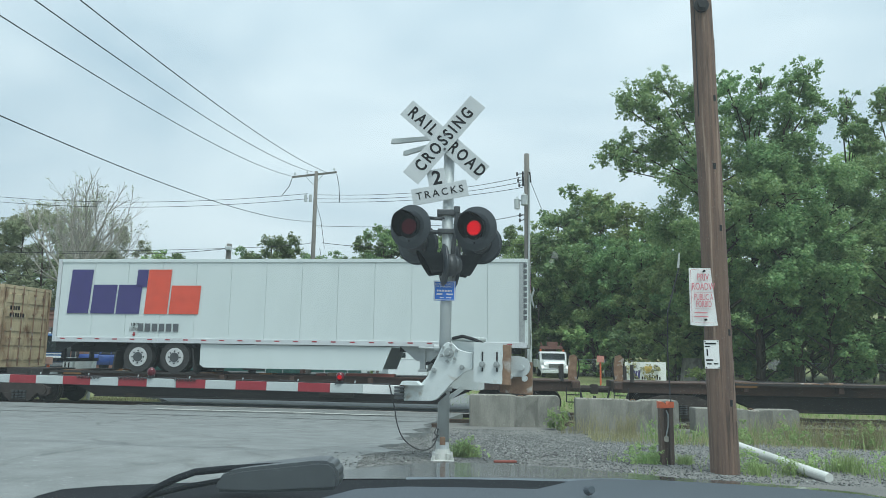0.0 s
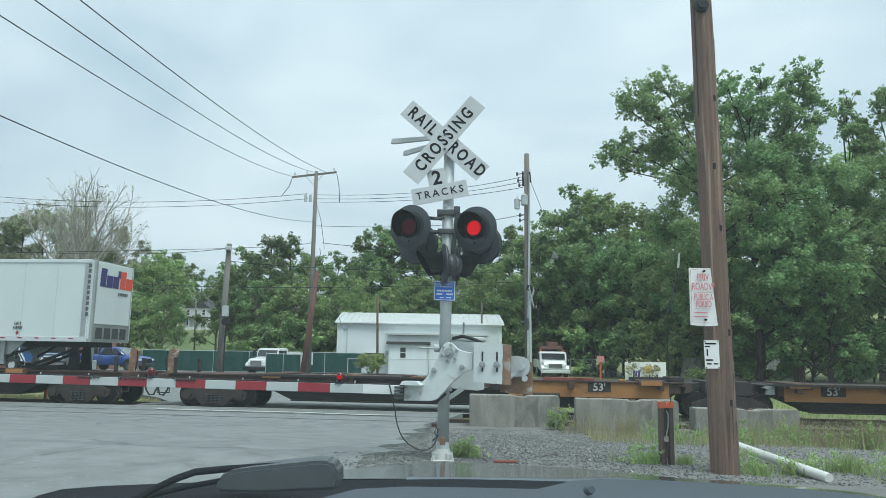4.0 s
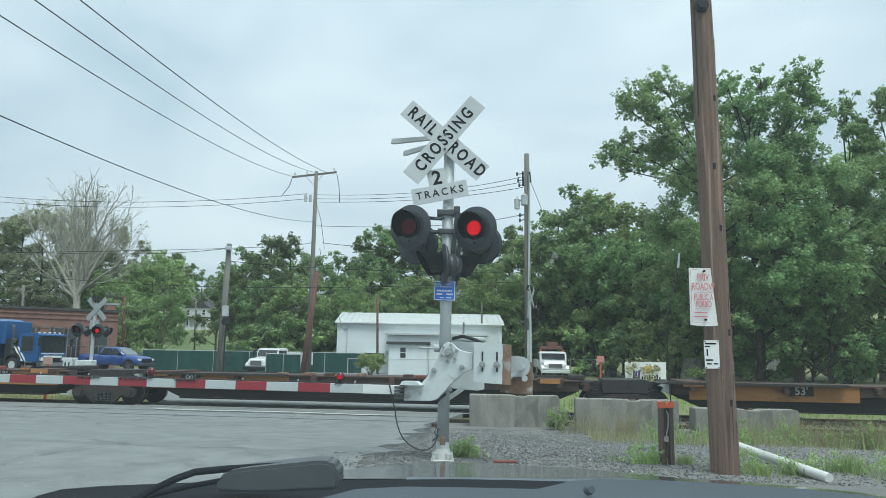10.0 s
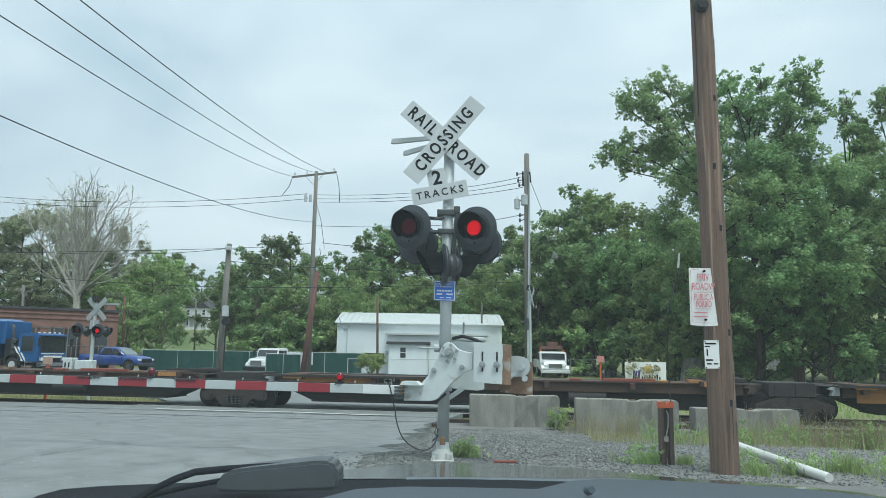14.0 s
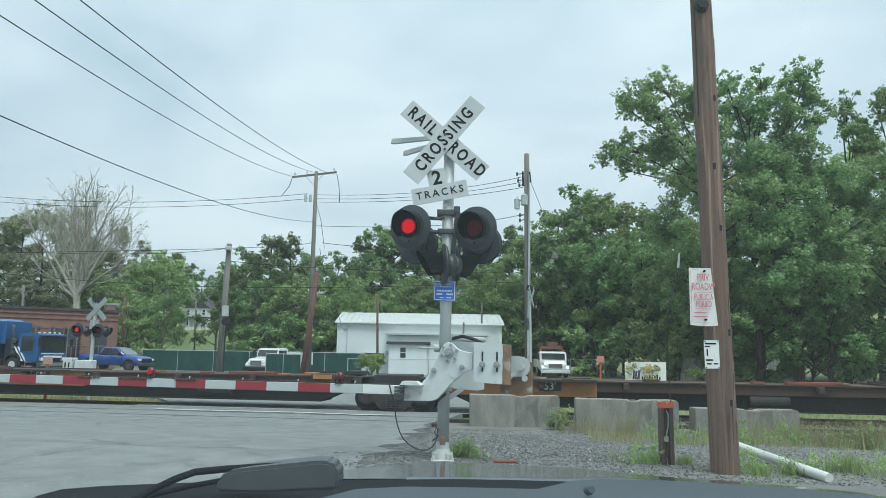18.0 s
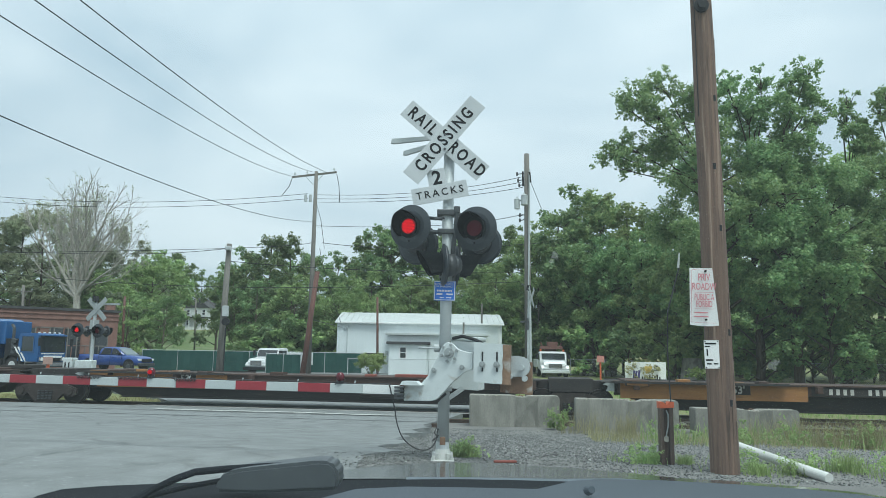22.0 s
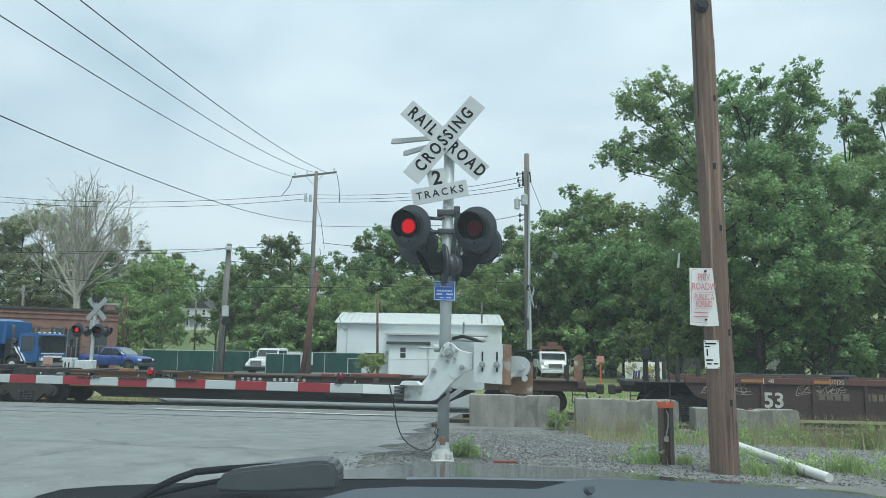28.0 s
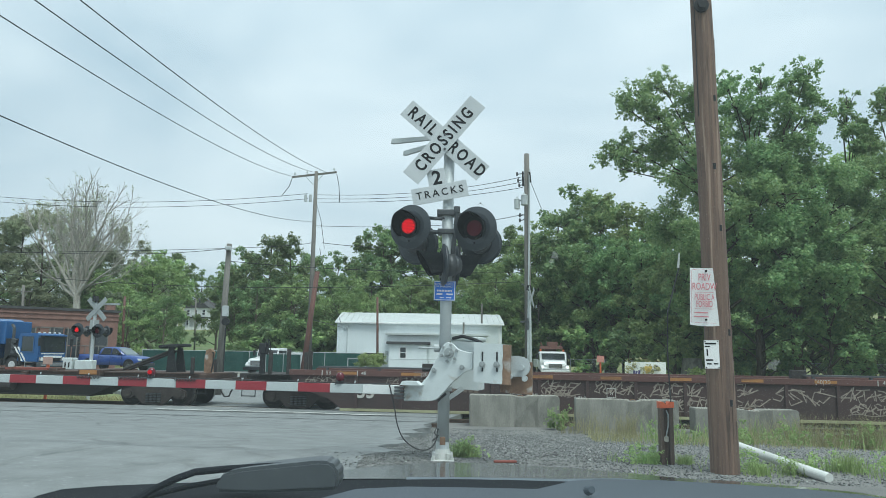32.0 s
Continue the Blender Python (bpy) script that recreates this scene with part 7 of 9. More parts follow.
far_signal((3.931, 32, 1.244), (3.863, 32, 4.679), 68, False, "side", "silver mast with a crossbuck seen from the side")


# ---- buildings ----
def window(parent, x0, x1, z0, z1, y, frame_mat=None):
    fr = bmesh.new()
    t = 0.07
    for a, b in (((x0, y - 0.06, z0), (x0 + t, y + 0.02, z1)), ((x1 - t, y - 0.06, z0), (x1, y + 0.02, z1)), ((x0 + t, y - 0.06, z1 - t), (x1 - t, y + 0.02, z1)), ((x0 + t, y - 0.06, z0), (x1 - t, y + 0.02, z0 + t)), ((x0 + t, y - 0.055, (z0 + z1) / 2 - 0.025), (x1 - t, y + 0.015, (z0 + z1) / 2 + 0.025))):
        span(fr, a, b)
    w = part("window", fr, frame_mat or M_PLATE, parent, "white framed window")
    for za, zb in ((z0 + t, (z0 + z1) / 2 - 0.025), ((z0 + z1) / 2 + 0.025, z1 - t)):
        g = bmesh.new()
        span(g, (x0 + t, y - 0.012, za), (x1 - t, y + 0.004, zb))
        part("pane", g, M_GLASS, w)
    return w


def white_building():
    o = Vector((-9.48, 66, 0.092))
    g = on_ground(o.x, o.y)
    L = Vector((5.463, 66, 0.323)).x - o.x
    b = thing("metal_shed", Matrix.Translation(g) @ pose(0, 0, 0, 0, 0, 0.5), "white ribbed metal shed with a low gable roof", "building", kind="")
    h = 4.62
    dep = 9.0
    for nm, lo, hi in (("wall", (0, 0, -0.2), (L, 0.12, h)), ("wall", (0, dep, -0.2), (L, dep + 0.12, h)), ("wall", (0, 0.12, -0.2), (0.12, dep, h)), ("wall", (L - 0.12, 0.12, -0.2), (L, dep, h))):
        w = bmesh.new()
        span(w, lo, hi)
        part(nm, w, M_METALWALL, b, "white metal wall")
    rb = bmesh.new()
    span(rb, (-0.025, -0.035, 0.0), (0.025, 0.0, h - 0.05))
    first = part("siding_rib", rb, M_METALWALL, b)
    n = 48
    for i in range(1, n):
        share("siding_rib", first.data, b, pose(L * i / n, 0, 0))
    first.matrix_basis = pose(0.06, 0, 0)
    rise_ = 1.05
    rf = bmesh.new()
    for y0, y1, z0, z1 in ((-0.25, dep / 2, h - 0.05, h + rise_), (dep + 0.37, dep / 2, h - 0.05, h + rise_)):
        vs = [rf.verts.new(p) for p in ((-0.2, y0, z0), (L + 0.2, y0, z0), (L + 0.2, y1, z1), (-0.2, y1, z1), (-0.2, y0, z0 - 0.12), (L + 0.2, y0, z0 - 0.12), (L + 0.2, y1, z1 - 0.12), (-0.2, y1, z1 - 0.12))]
        for f in ((0, 1, 2, 3), (7, 6, 5, 4), (0, 4, 5, 1), (1, 5, 6, 2), (2, 6, 7, 3), (3, 7, 4, 0)):
            rf.faces.new([vs[k] for k in f])
    bmesh.ops.recalc_face_normals(rf, faces=rf.faces)
    roof = part("roof", rf, M_METALROOF, b, "white standing-seam metal roof")
    sm = bmesh.new()
    slab(sm, [(-0.25, 0), (dep / 2, rise_ + 0.05), (dep / 2, rise_ + 0.10), (-0.25, 0.05)], 0.05, pose(0, 0, h - 0.05, 0, 0, 90))
    fs = part("roof_seam", sm, M_METALROOF, roof)
    fs.matrix_basis = pose(0.1, 0, 0)
    for i in range(1, 28):
        share("roof_seam", fs.data, roof, pose(0.1 + (L - 0.2) * i / 27, 0, 0))
    for x in (0.06, L - 0.06):
        gb = bmesh.new()
        slab(gb, [(0, h), (dep, h), (dep / 2, h + rise_ - 0.1)], 0.1, pose(x, 0, 0, 0, 0, 90))
        part("gable", gb, M_METALWALL, b)
    gt = bmesh.new()
    span(gt, (-0.2, -0.37, h - 0.2), (L + 0.2, -0.252, h - 0.06), 0.02)
    part("gutter", gt, M_PLATE, b)
    for x in (L - 0.25,):
        dn = bmesh.new()
        span(dn, (x - 0.05, -0.12, 0.1), (x + 0.05, -0.03, h - 0.2))
        part("downpipe", dn, M_PLATE, b)
    # low annex and porch
    an = bmesh.new()
    span(an, (4.85, -2.6, -0.2), (L - 1.6, -0.04, 3.35))
    part("annex", an, M_METALWALL, b, "low white annex")
    ar = bmesh.new()
    span(ar, (4.6, -2.9, 3.36), (L - 1.4, -0.04, 3.56), 0.03)
    part("annex_roof", ar, M_METALROOF, b)
    po = bmesh.new()
    span(po, (5.0, -4.4, -0.2), (8.2, -2.605, 2.55))
    part("porch", po, M_METALWALL, b, "small white porch")
    pr = bmesh.new()
    span(pr, (4.8, -4.7, 2.555), (8.5, -2.605, 2.78), 0.03)
    part("porch_roof", pr, M_DARKROOF, b, "dark porch roof edge")
    window(b, 5.9, 6.5, 1.35, 2.35, -4.405)
    window(b, 2.4, 4.4, 0.7, 1.85, -0.04)
    window(b, 11.2, 12.0, 1.9, 2.7, -2.605)
    for x, z0, z1 in ((13.1, 4.9, 6.4), (11.4, 3.6, 4.6)):
        vp = bmesh.new()
        rod(vp, (x, -0.1 if z0 > 4 else -1.5, z0 - 0.3), (x, -0.1 if z0 > 4 else -1.5, z1), 0.09, seg=10)
        part("vent_pipe", vp, M_OLDPOLE, b, "metal vent pipe")
    ac = bmesh.new()
    span(ac, (4.45, -0.5, 1.6), (4.95 - 0.12, -0.045, 2.0))
    part("air_conditioner", ac, M_GALV, b)
    mt = bmesh.new()
    rod(mt, (0.9, -0.05, 4.1), (0.9, -0.2, 4.1), 0.16, seg=12)
    tube(mt, [(0.9, -0.1, 4.0), (0.95, -0.1, 2.5), (0.9, -0.1, 0.2)], 0.035, 6)
    part("meter_head", mt, M_GALV, b)


white_building()


def brick_building():
    a = on_ground(*Vector((-41.276, 57, 0.249)).xy)
    e = on_ground(*Vector((-29.37, 66, 0.285)).xy)
    L = (e - a).length
    yaw = math.degrees(math.atan2(e.y - a.y, e.x - a.x))
    b = thing("brick_building", Matrix.Translation(a) @ pose(0, 0, 0, 0, 0, yaw), "long red-brown brick industrial building with a flat roof", "building")
    h = 5.05
    for lo, hi in (((0, 0, -0.2), (L, 0.3, h)), ((L - 0.3, 0.3, -0.2), (L, 14, h)), ((0, 14, -0.2), (L, 14.3, h)), ((0, 0.3, -0.2), (0.3, 14, h))):
        w = bmesh.new()
        span(w, lo, hi)
        part("wall", w, M_BRICK, b, "weathered brick wall")
    rf = bmesh.new()
    span(rf, (-0.15, -0.15, h + 0.004), (L + 0.15, 14.4, h + 0.22))
    part("roof", rf, M_DARKROOF, b, "dark flat roof edge")
    co = bmesh.new()
    for z in (h - 0.35, h - 0.75):
        span(co, (0, -0.08, z), (L + 0.06, 0.0, z + 0.14))
    part("brick_course", co, M_BRICK, b, "projecting brick course")
    for i in range(12):
        x = 1.5 + i * (L - 3.0) / 11
        fr = bmesh.new()
        for lo, hi in (((x - 0.75, -0.05, 0.6), (x - 0.66, 0.02, 3.6)), ((x + 0.66, -0.05, 0.6), (x + 0.75, 0.02, 3.6)), ((x - 0.66, -0.05, 3.5), (x + 0.66, 0.02, 3.6)), ((x - 0.66, -0.05, 2.0), (x + 0.66, 0.02, 2.08)), ((x - 0.03, -0.05, 0.6), (x + 0.03, 0.02, 2.0)), ((x - 0.85, -0.12, 0.45), (x + 0.85, 0.02, 0.6))):
            span(fr, lo, hi)
        w = part("window", fr, M_OLDPOLE if i % 3 else M_BRICK, b, "tall dark window")
        pn = bmesh.new()
        span(pn, (x - 0.66, -0.015, 0.6), (x + 0.66, 0.0, 3.5))
        part("pane", pn, M_GLASS if i % 3 != 1 else M_BRICK, w)
    ch = bmesh.new()
    span(ch, (L - 0.95, 0.6, h), (L - 0.2, 1.4, h + 0.75))
    span(ch, (L - 1.0, 0.55, h + 0.75), (L - 0.15, 1.45, h + 0.88))
    part("chimney", ch, M_BRICK, b, "square brick chimney")
    tk = bmesh.new()
    for x in (L - 23.5, L - 22.5):
        rod(tk, (x, 3, h + 0.2), (x, 3, h + 1.1), 0.35, seg=12)
    part("roof_vent", tk, M_PIPE, b, "white roof vents")


brick_building()


def hill_house():
    c = on_ground(-64.4, 190)
    b = thing("hillside_house", Matrix.Translation(c) @ pose(0, 0, 0, 0, 0, -12), "white two-storey house with porch half hidden by trees", "house")
    for lo, hi, m_, nm in (((-3.5, 0, -1), (3.5, 7, 5.6), M_HOUSE, "wall"), ((-4.2, -2.0, -1), (4.2, 0, 0.6), M_HOUSE, "porch_base"), ((-4.3, -2.2, 2.9), (4.3, 0, 3.15), M_DARKROOF, "porch_roof")):
        w = bmesh.new()
        span(w, lo, hi)
        part(nm, w, m_, b)
    for i in range(6):
        po = bmesh.new()
        span(po, (-4.1 + i * 1.62, -2.0, 0.6), (-3.95 + i * 1.62, -1.85, 2.9))
        part("porch_post", po, M_HOUSE, b)
    for z in (1.0, 3.7):
        for x in (-2.2, 0.0, 2.2):
            window(b, x - 0.45, x + 0.45, z, z + 1.4, -0.03)
    rf = bmesh.new()
    slab(rf, [(-4, 5.6), (4, 5.6), (0, 8.2)], 7.6, pose(0, -0.3, 0))
    part("roof", rf, M_DARKROOF, b, "dark gable roof")


hill_house()


# ---- vehicles ----
def road_wheel(parent, x, y, r, w, s, rim):
    t = bmesh.new()
    rod(t, (0, -w / 2, 0), (0, w / 2, 0), r, seg=24)
    bmesh.ops.bevel(t, geom=[e for e in t.edges if abs(e.verts[0].co.y - e.verts[1].co.y) < 1e-4], offset=0.03, segments=2, affect="EDGES")
    wh = part("wheel", t, M_TYRE, parent, "black tyre")
    wh.matrix_basis = pose(x, y, r)
    rm = bmesh.new()
    rod(rm, (0, s * (w / 2 - 0.02), 0), (0, s * (w / 2 + 0.012), 0), r * 0.58, r * 0.5, seg=18)
    for k in range(6):
        a = k * math.pi / 3
        rod(rm, (r * 0.36 * math.cos(a), s * (w / 2), r * 0.36 * math.sin(a)), (r * 0.36 * math.cos(a), s * (w / 2 + 0.03), r * 0.36 * math.sin(a)), r * 0.06, seg=6)
    part("rim", rm, rim, wh, "metal rim")
    return wh


def loft(bm, rings):
    """Skins rings of points, all of one length, and closes both ends."""
    vs = [[bm.verts.new(p) for p in ring] for ring in rings]
    for a, b in zip(vs, vs[1:]):
        for i in range(len(a)):
            bm.faces.new((a[i], a[(i + 1) % len(a)], b[(i + 1) % len(b)], b[i]))
    bm.faces.new(vs[0][::-1])
    bm.faces.new(vs[-1])
    bmesh.ops.recalc_face_normals(bm, faces=bm.faces)
    return bm


def pickup():
    v = thing("pickup_truck", Matrix.Translation(on_ground(-26.7, 60.3)) @ pose(0, 0, 0.02, 0, 0, -15), "bright blue four-door pickup truck parked by the fence", "pickup truck")
    # x forward, z up; rings run round the section at each station: half width, sill, belt and top
    low = bmesh.new()
    rings = []
    for x, w, z0, z1, z2, tw in ((-2.98, 0.93, 0.62, 1.10, 1.27, 0.90), (-2.90, 0.98, 0.52, 1.12, 1.33, 0.93), (-1.1, 1.0, 0.48, 1.10, 1.34, 0.94), (-0.98, 1.0, 0.47, 1.08, 1.30, 0.95), (1.2, 1.0, 0.47, 1.06, 1.28, 0.93),
                                 (1.45, 1.0, 0.47, 1.06, 1.29, 0.90), (2.3, 0.99, 0.50, 1.02, 1.22, 0.84), (2.66, 0.96, 0.50, 0.98, 1.15, 0.78), (2.80, 0.90, 0.50, 0.92, 1.06, 0.72), (2.84, 0.86, 0.54, 0.86, 0.98, 0.70)):
        zm = (z0 + z1) / 2
        rings.append([(x, -w * 0.95, z0), (x, -w, zm), (x, -w * 0.985, z1), (x, -tw, z2 - 0.03), (x, -tw * 0.85, z2), (x, 0, z2 + (0.03 if x > 1.4 else 0)), (x, tw * 0.85, z2), (x, tw, z2 - 0.03), (x, w * 0.985, z1), (x, w, zm), (x, w * 0.95, z0)])
    loft(low, rings)
    part("body", low, M_BLUECAR, v, "glossy blue body", smooth=True)
    bed = bmesh.new()
    span(bed, (-2.88, -0.80, 1.20), (-1.12, 0.80, 1.352))
    part("cargo_bed", bed, M_BLACK, v, "black bed cover")
    cab = bmesh.new()
    rings = []
    for x, w, z in ((-1.06, 0.90, 1.30), (-0.92, 0.80, 1.80), (-0.72, 0.74, 1.91), (-0.2, 0.73, 1.95), (0.35, 0.72, 1.93), (0.62, 0.75, 1.84), (1.46, 0.88, 1.31)):
        rings.append([(x, -0.93, 1.25), (x, -(w + 0.93 * 0.6) / 1.6, 1.25 + (z - 1.25) * 0.55), (x, -w, z - 0.06 * (z > 1.4)), (x, -w * 0.85, z), (x, 0, z + 0.015), (x, w * 0.85, z), (x, w, z - 0.06 * (z > 1.4)), (x, (w + 0.93 * 0.6) / 1.6, 1.25 + (z - 1.25) * 0.55), (x, 0.93, 1.25)])
    loft(cab, rings)
    part("cab", cab, M_BLUECAR, v, "blue crew cab", smooth=True)
    for pts in (((-0.84, -0.94, 1.33), (0.10, -0.94, 1.33), (0.08, -0.785, 1.83), (-0.66, -0.785, 1.83)), ((0.20, -0.94, 1.33), (1.18, -0.94, 1.33), (0.55, -0.785, 1.80), (0.18, -0.785, 1.83))):
        gl = bmesh.new()
        gl.faces.new([gl.verts.new(p) for p in pts])
        bmesh.ops.solidify(gl, geom=list(gl.faces), thickness=0.03)
        part("side_window", gl, M_GLASS, v, "dark side window")
    ws = bmesh.new()
    ws.faces.new([ws.verts.new(p) for p in ((1.46, -0.80, 1.335), (1.46, 0.80, 1.335), (0.66, 0.68, 1.868), (0.66, -0.68, 1.868))])
    bmesh.ops.solidify(ws, geom=list(ws.faces), thickness=0.03)
    part("windscreen", ws, M_WINDSCREEN, v, "windscreen with the sky's reflection put into its pale colour")
    for x in (-0.98, 0.14, 1.22):
        sm = bmesh.new()
        span(sm, (x - 0.008, -1.004, 0.55), (x + 0.008, -0.985, 1.24))
        part("door_seam", sm, M_BLACK, v)
    gr = bmesh.new()
    span(gr, (2.82, -0.62, 0.74), (2.89, 0.62, 1.00), 0.02)
    part("grille", gr, M_BLACK, v, "black grille")
    bp = bmesh.new()
    span(bp, (2.72, -0.94, 0.44), (2.97, 0.94, 0.68), 0.05)
    part("bumper", bp, M_DARKSTEEL, v, "dark front bumper")
    for y in (-0.77, 0.77):
        hl = bmesh.new()
        span(hl, (2.62, y - 0.15, 0.86), (2.86, y + 0.15, 1.02), 0.04)
        part("headlight", hl, M_PLATE, v, "clear headlight")
        mi = bmesh.new()
        box(mi, (1.08, y * 1.42, 1.40), (0.12, 0.24, 0.20), bevel=0.04)
        part("mirror", mi, M_BLACK, v)
    for x in (-0.78, 0.34):
        dh = bmesh.new()
        span(dh, (x, -1.03, 1.10), (x + 0.2, -1.0, 1.14))
        part("door_handle", dh, M_BLACK, v)
    for x in (-1.95, 1.92):
        ar = bmesh.new()
        slab(ar, disc_outline(x, 0.50, 0.50, 26), 0.02, pose(0, -1.012, 0))
        part("wheel_arch", ar, M_BLACK, v, "black wheel arch")
        for y, s in ((-0.90, -1), (0.88, 1)):
            road_wheel(v, x, y, 0.41, 0.26, s, M_DARKSTEEL)


pickup()


def garbage_truck():
    f = Vector((-26.31, 50, 0.408))
    c = on_ground(f.x, f.y)
    v = thing("garbage_truck", Matrix.Translation(c) @ pose(-0.28, 0, 0.10, 0, 0, -15), "blue refuse truck with a low white-striped cab", "truck")
    # x forward; the nose is at x = 0
    cab = bmesh.new()
    slab(cab, [(-1.75, 0.75), (0.0, 0.75), (0.06, 1.35), (-0.06, 2.55), (-0.2, 2.68), (-1.7, 2.68), (-1.75, 2.5)], 2.4, pose(0, -1.2, 0))
    bmesh.ops.bevel(cab, geom=list(cab.edges), offset=0.06, segments=2, affect="EDGES")
    part("cab", cab, M_BLUETRUCK, v, "blue flat-fronted cab")
    gl = bmesh.new()
    box(gl, (0.012, 0, 1.98), (0.03, 2.2, 1.16), pose(0, 0, 0, 0, -5, 0), bevel=0.01)
    part("windscreen", gl, M_GLASS, v, "dark wide windscreen")
    sg = bmesh.new()
    slab(sg, [(-1.4, 1.45), (-0.45, 1.45), (-0.45, 2.45), (-1.4, 2.45)], 0.02, pose(0, -1.215, 0))
    part("side_window", sg, M_GLASS, v)
    fr = bmesh.new()
    for lo, hi in (((-1.47, -1.235, 1.38), (-1.4, -1.205, 2.52)), ((-0.45, -1.235, 1.38), (-0.38, -1.205, 2.52)), ((-1.4, -1.235, 2.45), (-0.45, -1.205, 2.52)), ((-1.4, -1.235, 1.38), (-0.45, -1.205, 1.45))):
        span(fr, lo, hi)
    part("window_frame", fr, M_BLUETRUCK, v)
    st = bmesh.new()
    for dx in (0.0, 0.28):
        slab(st, [(-2.05 + dx, 1.75), (-1.9 + dx, 1.75), (-1.2 + dx, 0.8), (-1.35 + dx, 0.8)], 0.008, pose(0, -1.212, 0))
    span(st, (0.05, -0.8, 1.05), (0.075, 0.8, 1.18))
    span(st, (0.05, -1.0, 1.28), (0.075, 1.0, 1.34))
    part("stripe", st, M_PLATE, v, "white diagonal stripes")
    gr = bmesh.new()
    span(gr, (0.03, -0.75, 0.78), (0.085, 0.75, 1.02), 0.01)
    for k in range(4):
        span(gr, (0.085, -0.7, 0.80 + k * 0.055), (0.1, 0.7, 0.82 + k * 0.055))
    part("grille", gr, M_BLACK, v)
    bu = bmesh.new()
    span(bu, (-0.1, -1.2, 0.42), (0.22, 1.2, 0.74), 0.04)
    part("bumper", bu, M_DARKSTEEL, v)
    for y in (-0.95, 0.95):
        h = bmesh.new()
        rod(h, (0.05, y, 0.95), (0.11, y, 0.95), 0.12, seg=12)
        part("headlight", h, M_PLATE, v)
        m_ = bmesh.new()
        box(m_, (0.25, y * 1.5, 2.1), (0.1, 0.22, 0.55), bevel=0.03)
        rod(m_, (0.2, y * 1.5, 2.35), (-0.1, y * 1.2, 2.45), 0.02, seg=6)
        part("mirror", m_, M_BLACK, v)
    for i in range(5):
        ml = bmesh.new()
        box(ml, (-0.35, -0.9 + i * 0.45, 2.73), (0.12, 0.14, 0.08), bevel=0.02)
        part("roof_marker", ml, M_PLATE, v)
    ch_ = bmesh.new()
    span(ch_, (0.20, -1.15, 0.50), (0.24, 1.15, 0.66), 0.01)
    for y in (-0.95, 0.95):
        span(ch_, (0.06, y - 0.24, 0.82), (0.10, y + 0.24, 1.10), 0.02)
    part("bumper_bar", ch_, M_CHROME, v, "bright bumper bar and lamp surrounds")
    wp_ = bmesh.new()
    for y in (-0.5, 0.45):
        rod(wp_, (0.06, y, 1.42), (0.03, y + 0.45, 1.95), 0.015, seg=5)
    part("wiper", wp_, M_BLACK, v)
    sv = bmesh.new()
    span(sv, (-0.30, -1.15, 2.50), (0.10, 1.15, 2.60), 0.02)
    part("sun_visor", sv, M_BLUETRUCK, v, "blue visor over the windscreen")
    sp_ = bmesh.new()
    for z in (0.45, 0.72):
        span(sp_, (-0.95, -1.28, z), (-0.35, -1.08, z + 0.05), 0.01)
    span(sp_, (-1.0, -1.26, 0.42), (-0.95, -1.1, 0.95))
    part("cab_step", sp_, M_CHROME, v, "metal cab steps")
    ta = bmesh.new()
    for z in (1.35, 1.75, 2.15):
        box(ta, (-2.15, -1.05, z), (0.36, 0.3, 0.28), pose(0, 0, 0, 0, 12, 0), bevel=0.04)
    part("air_intake", ta, M_DARKSTEEL, v, "grimy intake and hoses behind the cab")
    ex = bmesh.new()
    rod(ex, (-2.35, -1.0, 1.2), (-2.35, -1.0, 3.0), 0.10, seg=12)
    rod(ex, (-2.35, -1.0, 3.0), (-2.55, -1.0, 3.25), 0.09, seg=10)
    part("exhaust_stack", ex, M_DARKSTEEL, v)
    body = bmesh.new()
    slab(body, [(-9.5, 0.95), (-3.65, 0.95), (-3.65, 3.5), (-4.2, 3.68), (-9.0, 3.68), (-9.5, 3.2)], 2.5, pose(0, -1.25, 0))
    bmesh.ops.bevel(body, geom=list(body.edges), offset=0.05, segments=1, affect="EDGES")
    part("refuse_body", body, M_BLUETRUCK, v, "tall blue refuse body")
    hop = bmesh.new()
    span(hop, (-3.62, -1.1, 1.9), (-2.95, 1.1, 3.5), 0.06)
    part("hopper", hop, M_BLUETRUCK, v, "blue front hopper")
    rbm = bmesh.new()
    for k in range(6):
        span(rbm, (-9.3 + k * 1.15, -1.30, 1.0), (-9.15 + k * 1.15, -1.252, 3.5))
    part("body_rib", rbm, M_BLUETRUCK, v)
    # Solid black block fills the gap behind the cab, standing in for its shade.
    dk = bmesh.new()
    span(dk, (-3.0, -1.0, 0.7), (-1.8, 1.0, 2.3))
    part("gap_shade_block", dk, M_BLACK, v)
    bars([(-5.4 + i * 0.16, 3.3, 0.11, 0.12) for i in range(8)], M_PLATE, v, pose(0, -1.262, 0))
    dc = bmesh.new()
    span(dc, (-4.6, -1.264, 1.6), (-4.2, -1.256, 2.0))
    part("decal", dc, M_PLATE, v)
    chs = bmesh.new()
    span(chs, (-9.3, -0.5, 0.55), (-0.2, 0.5, 0.95))
    span(chs, (-3.9, -1.2, 0.5), (-3.0, -0.8, 0.93), 0.03)
    part("chassis", chs, M_BLACK, v)
    fd = bmesh.new()
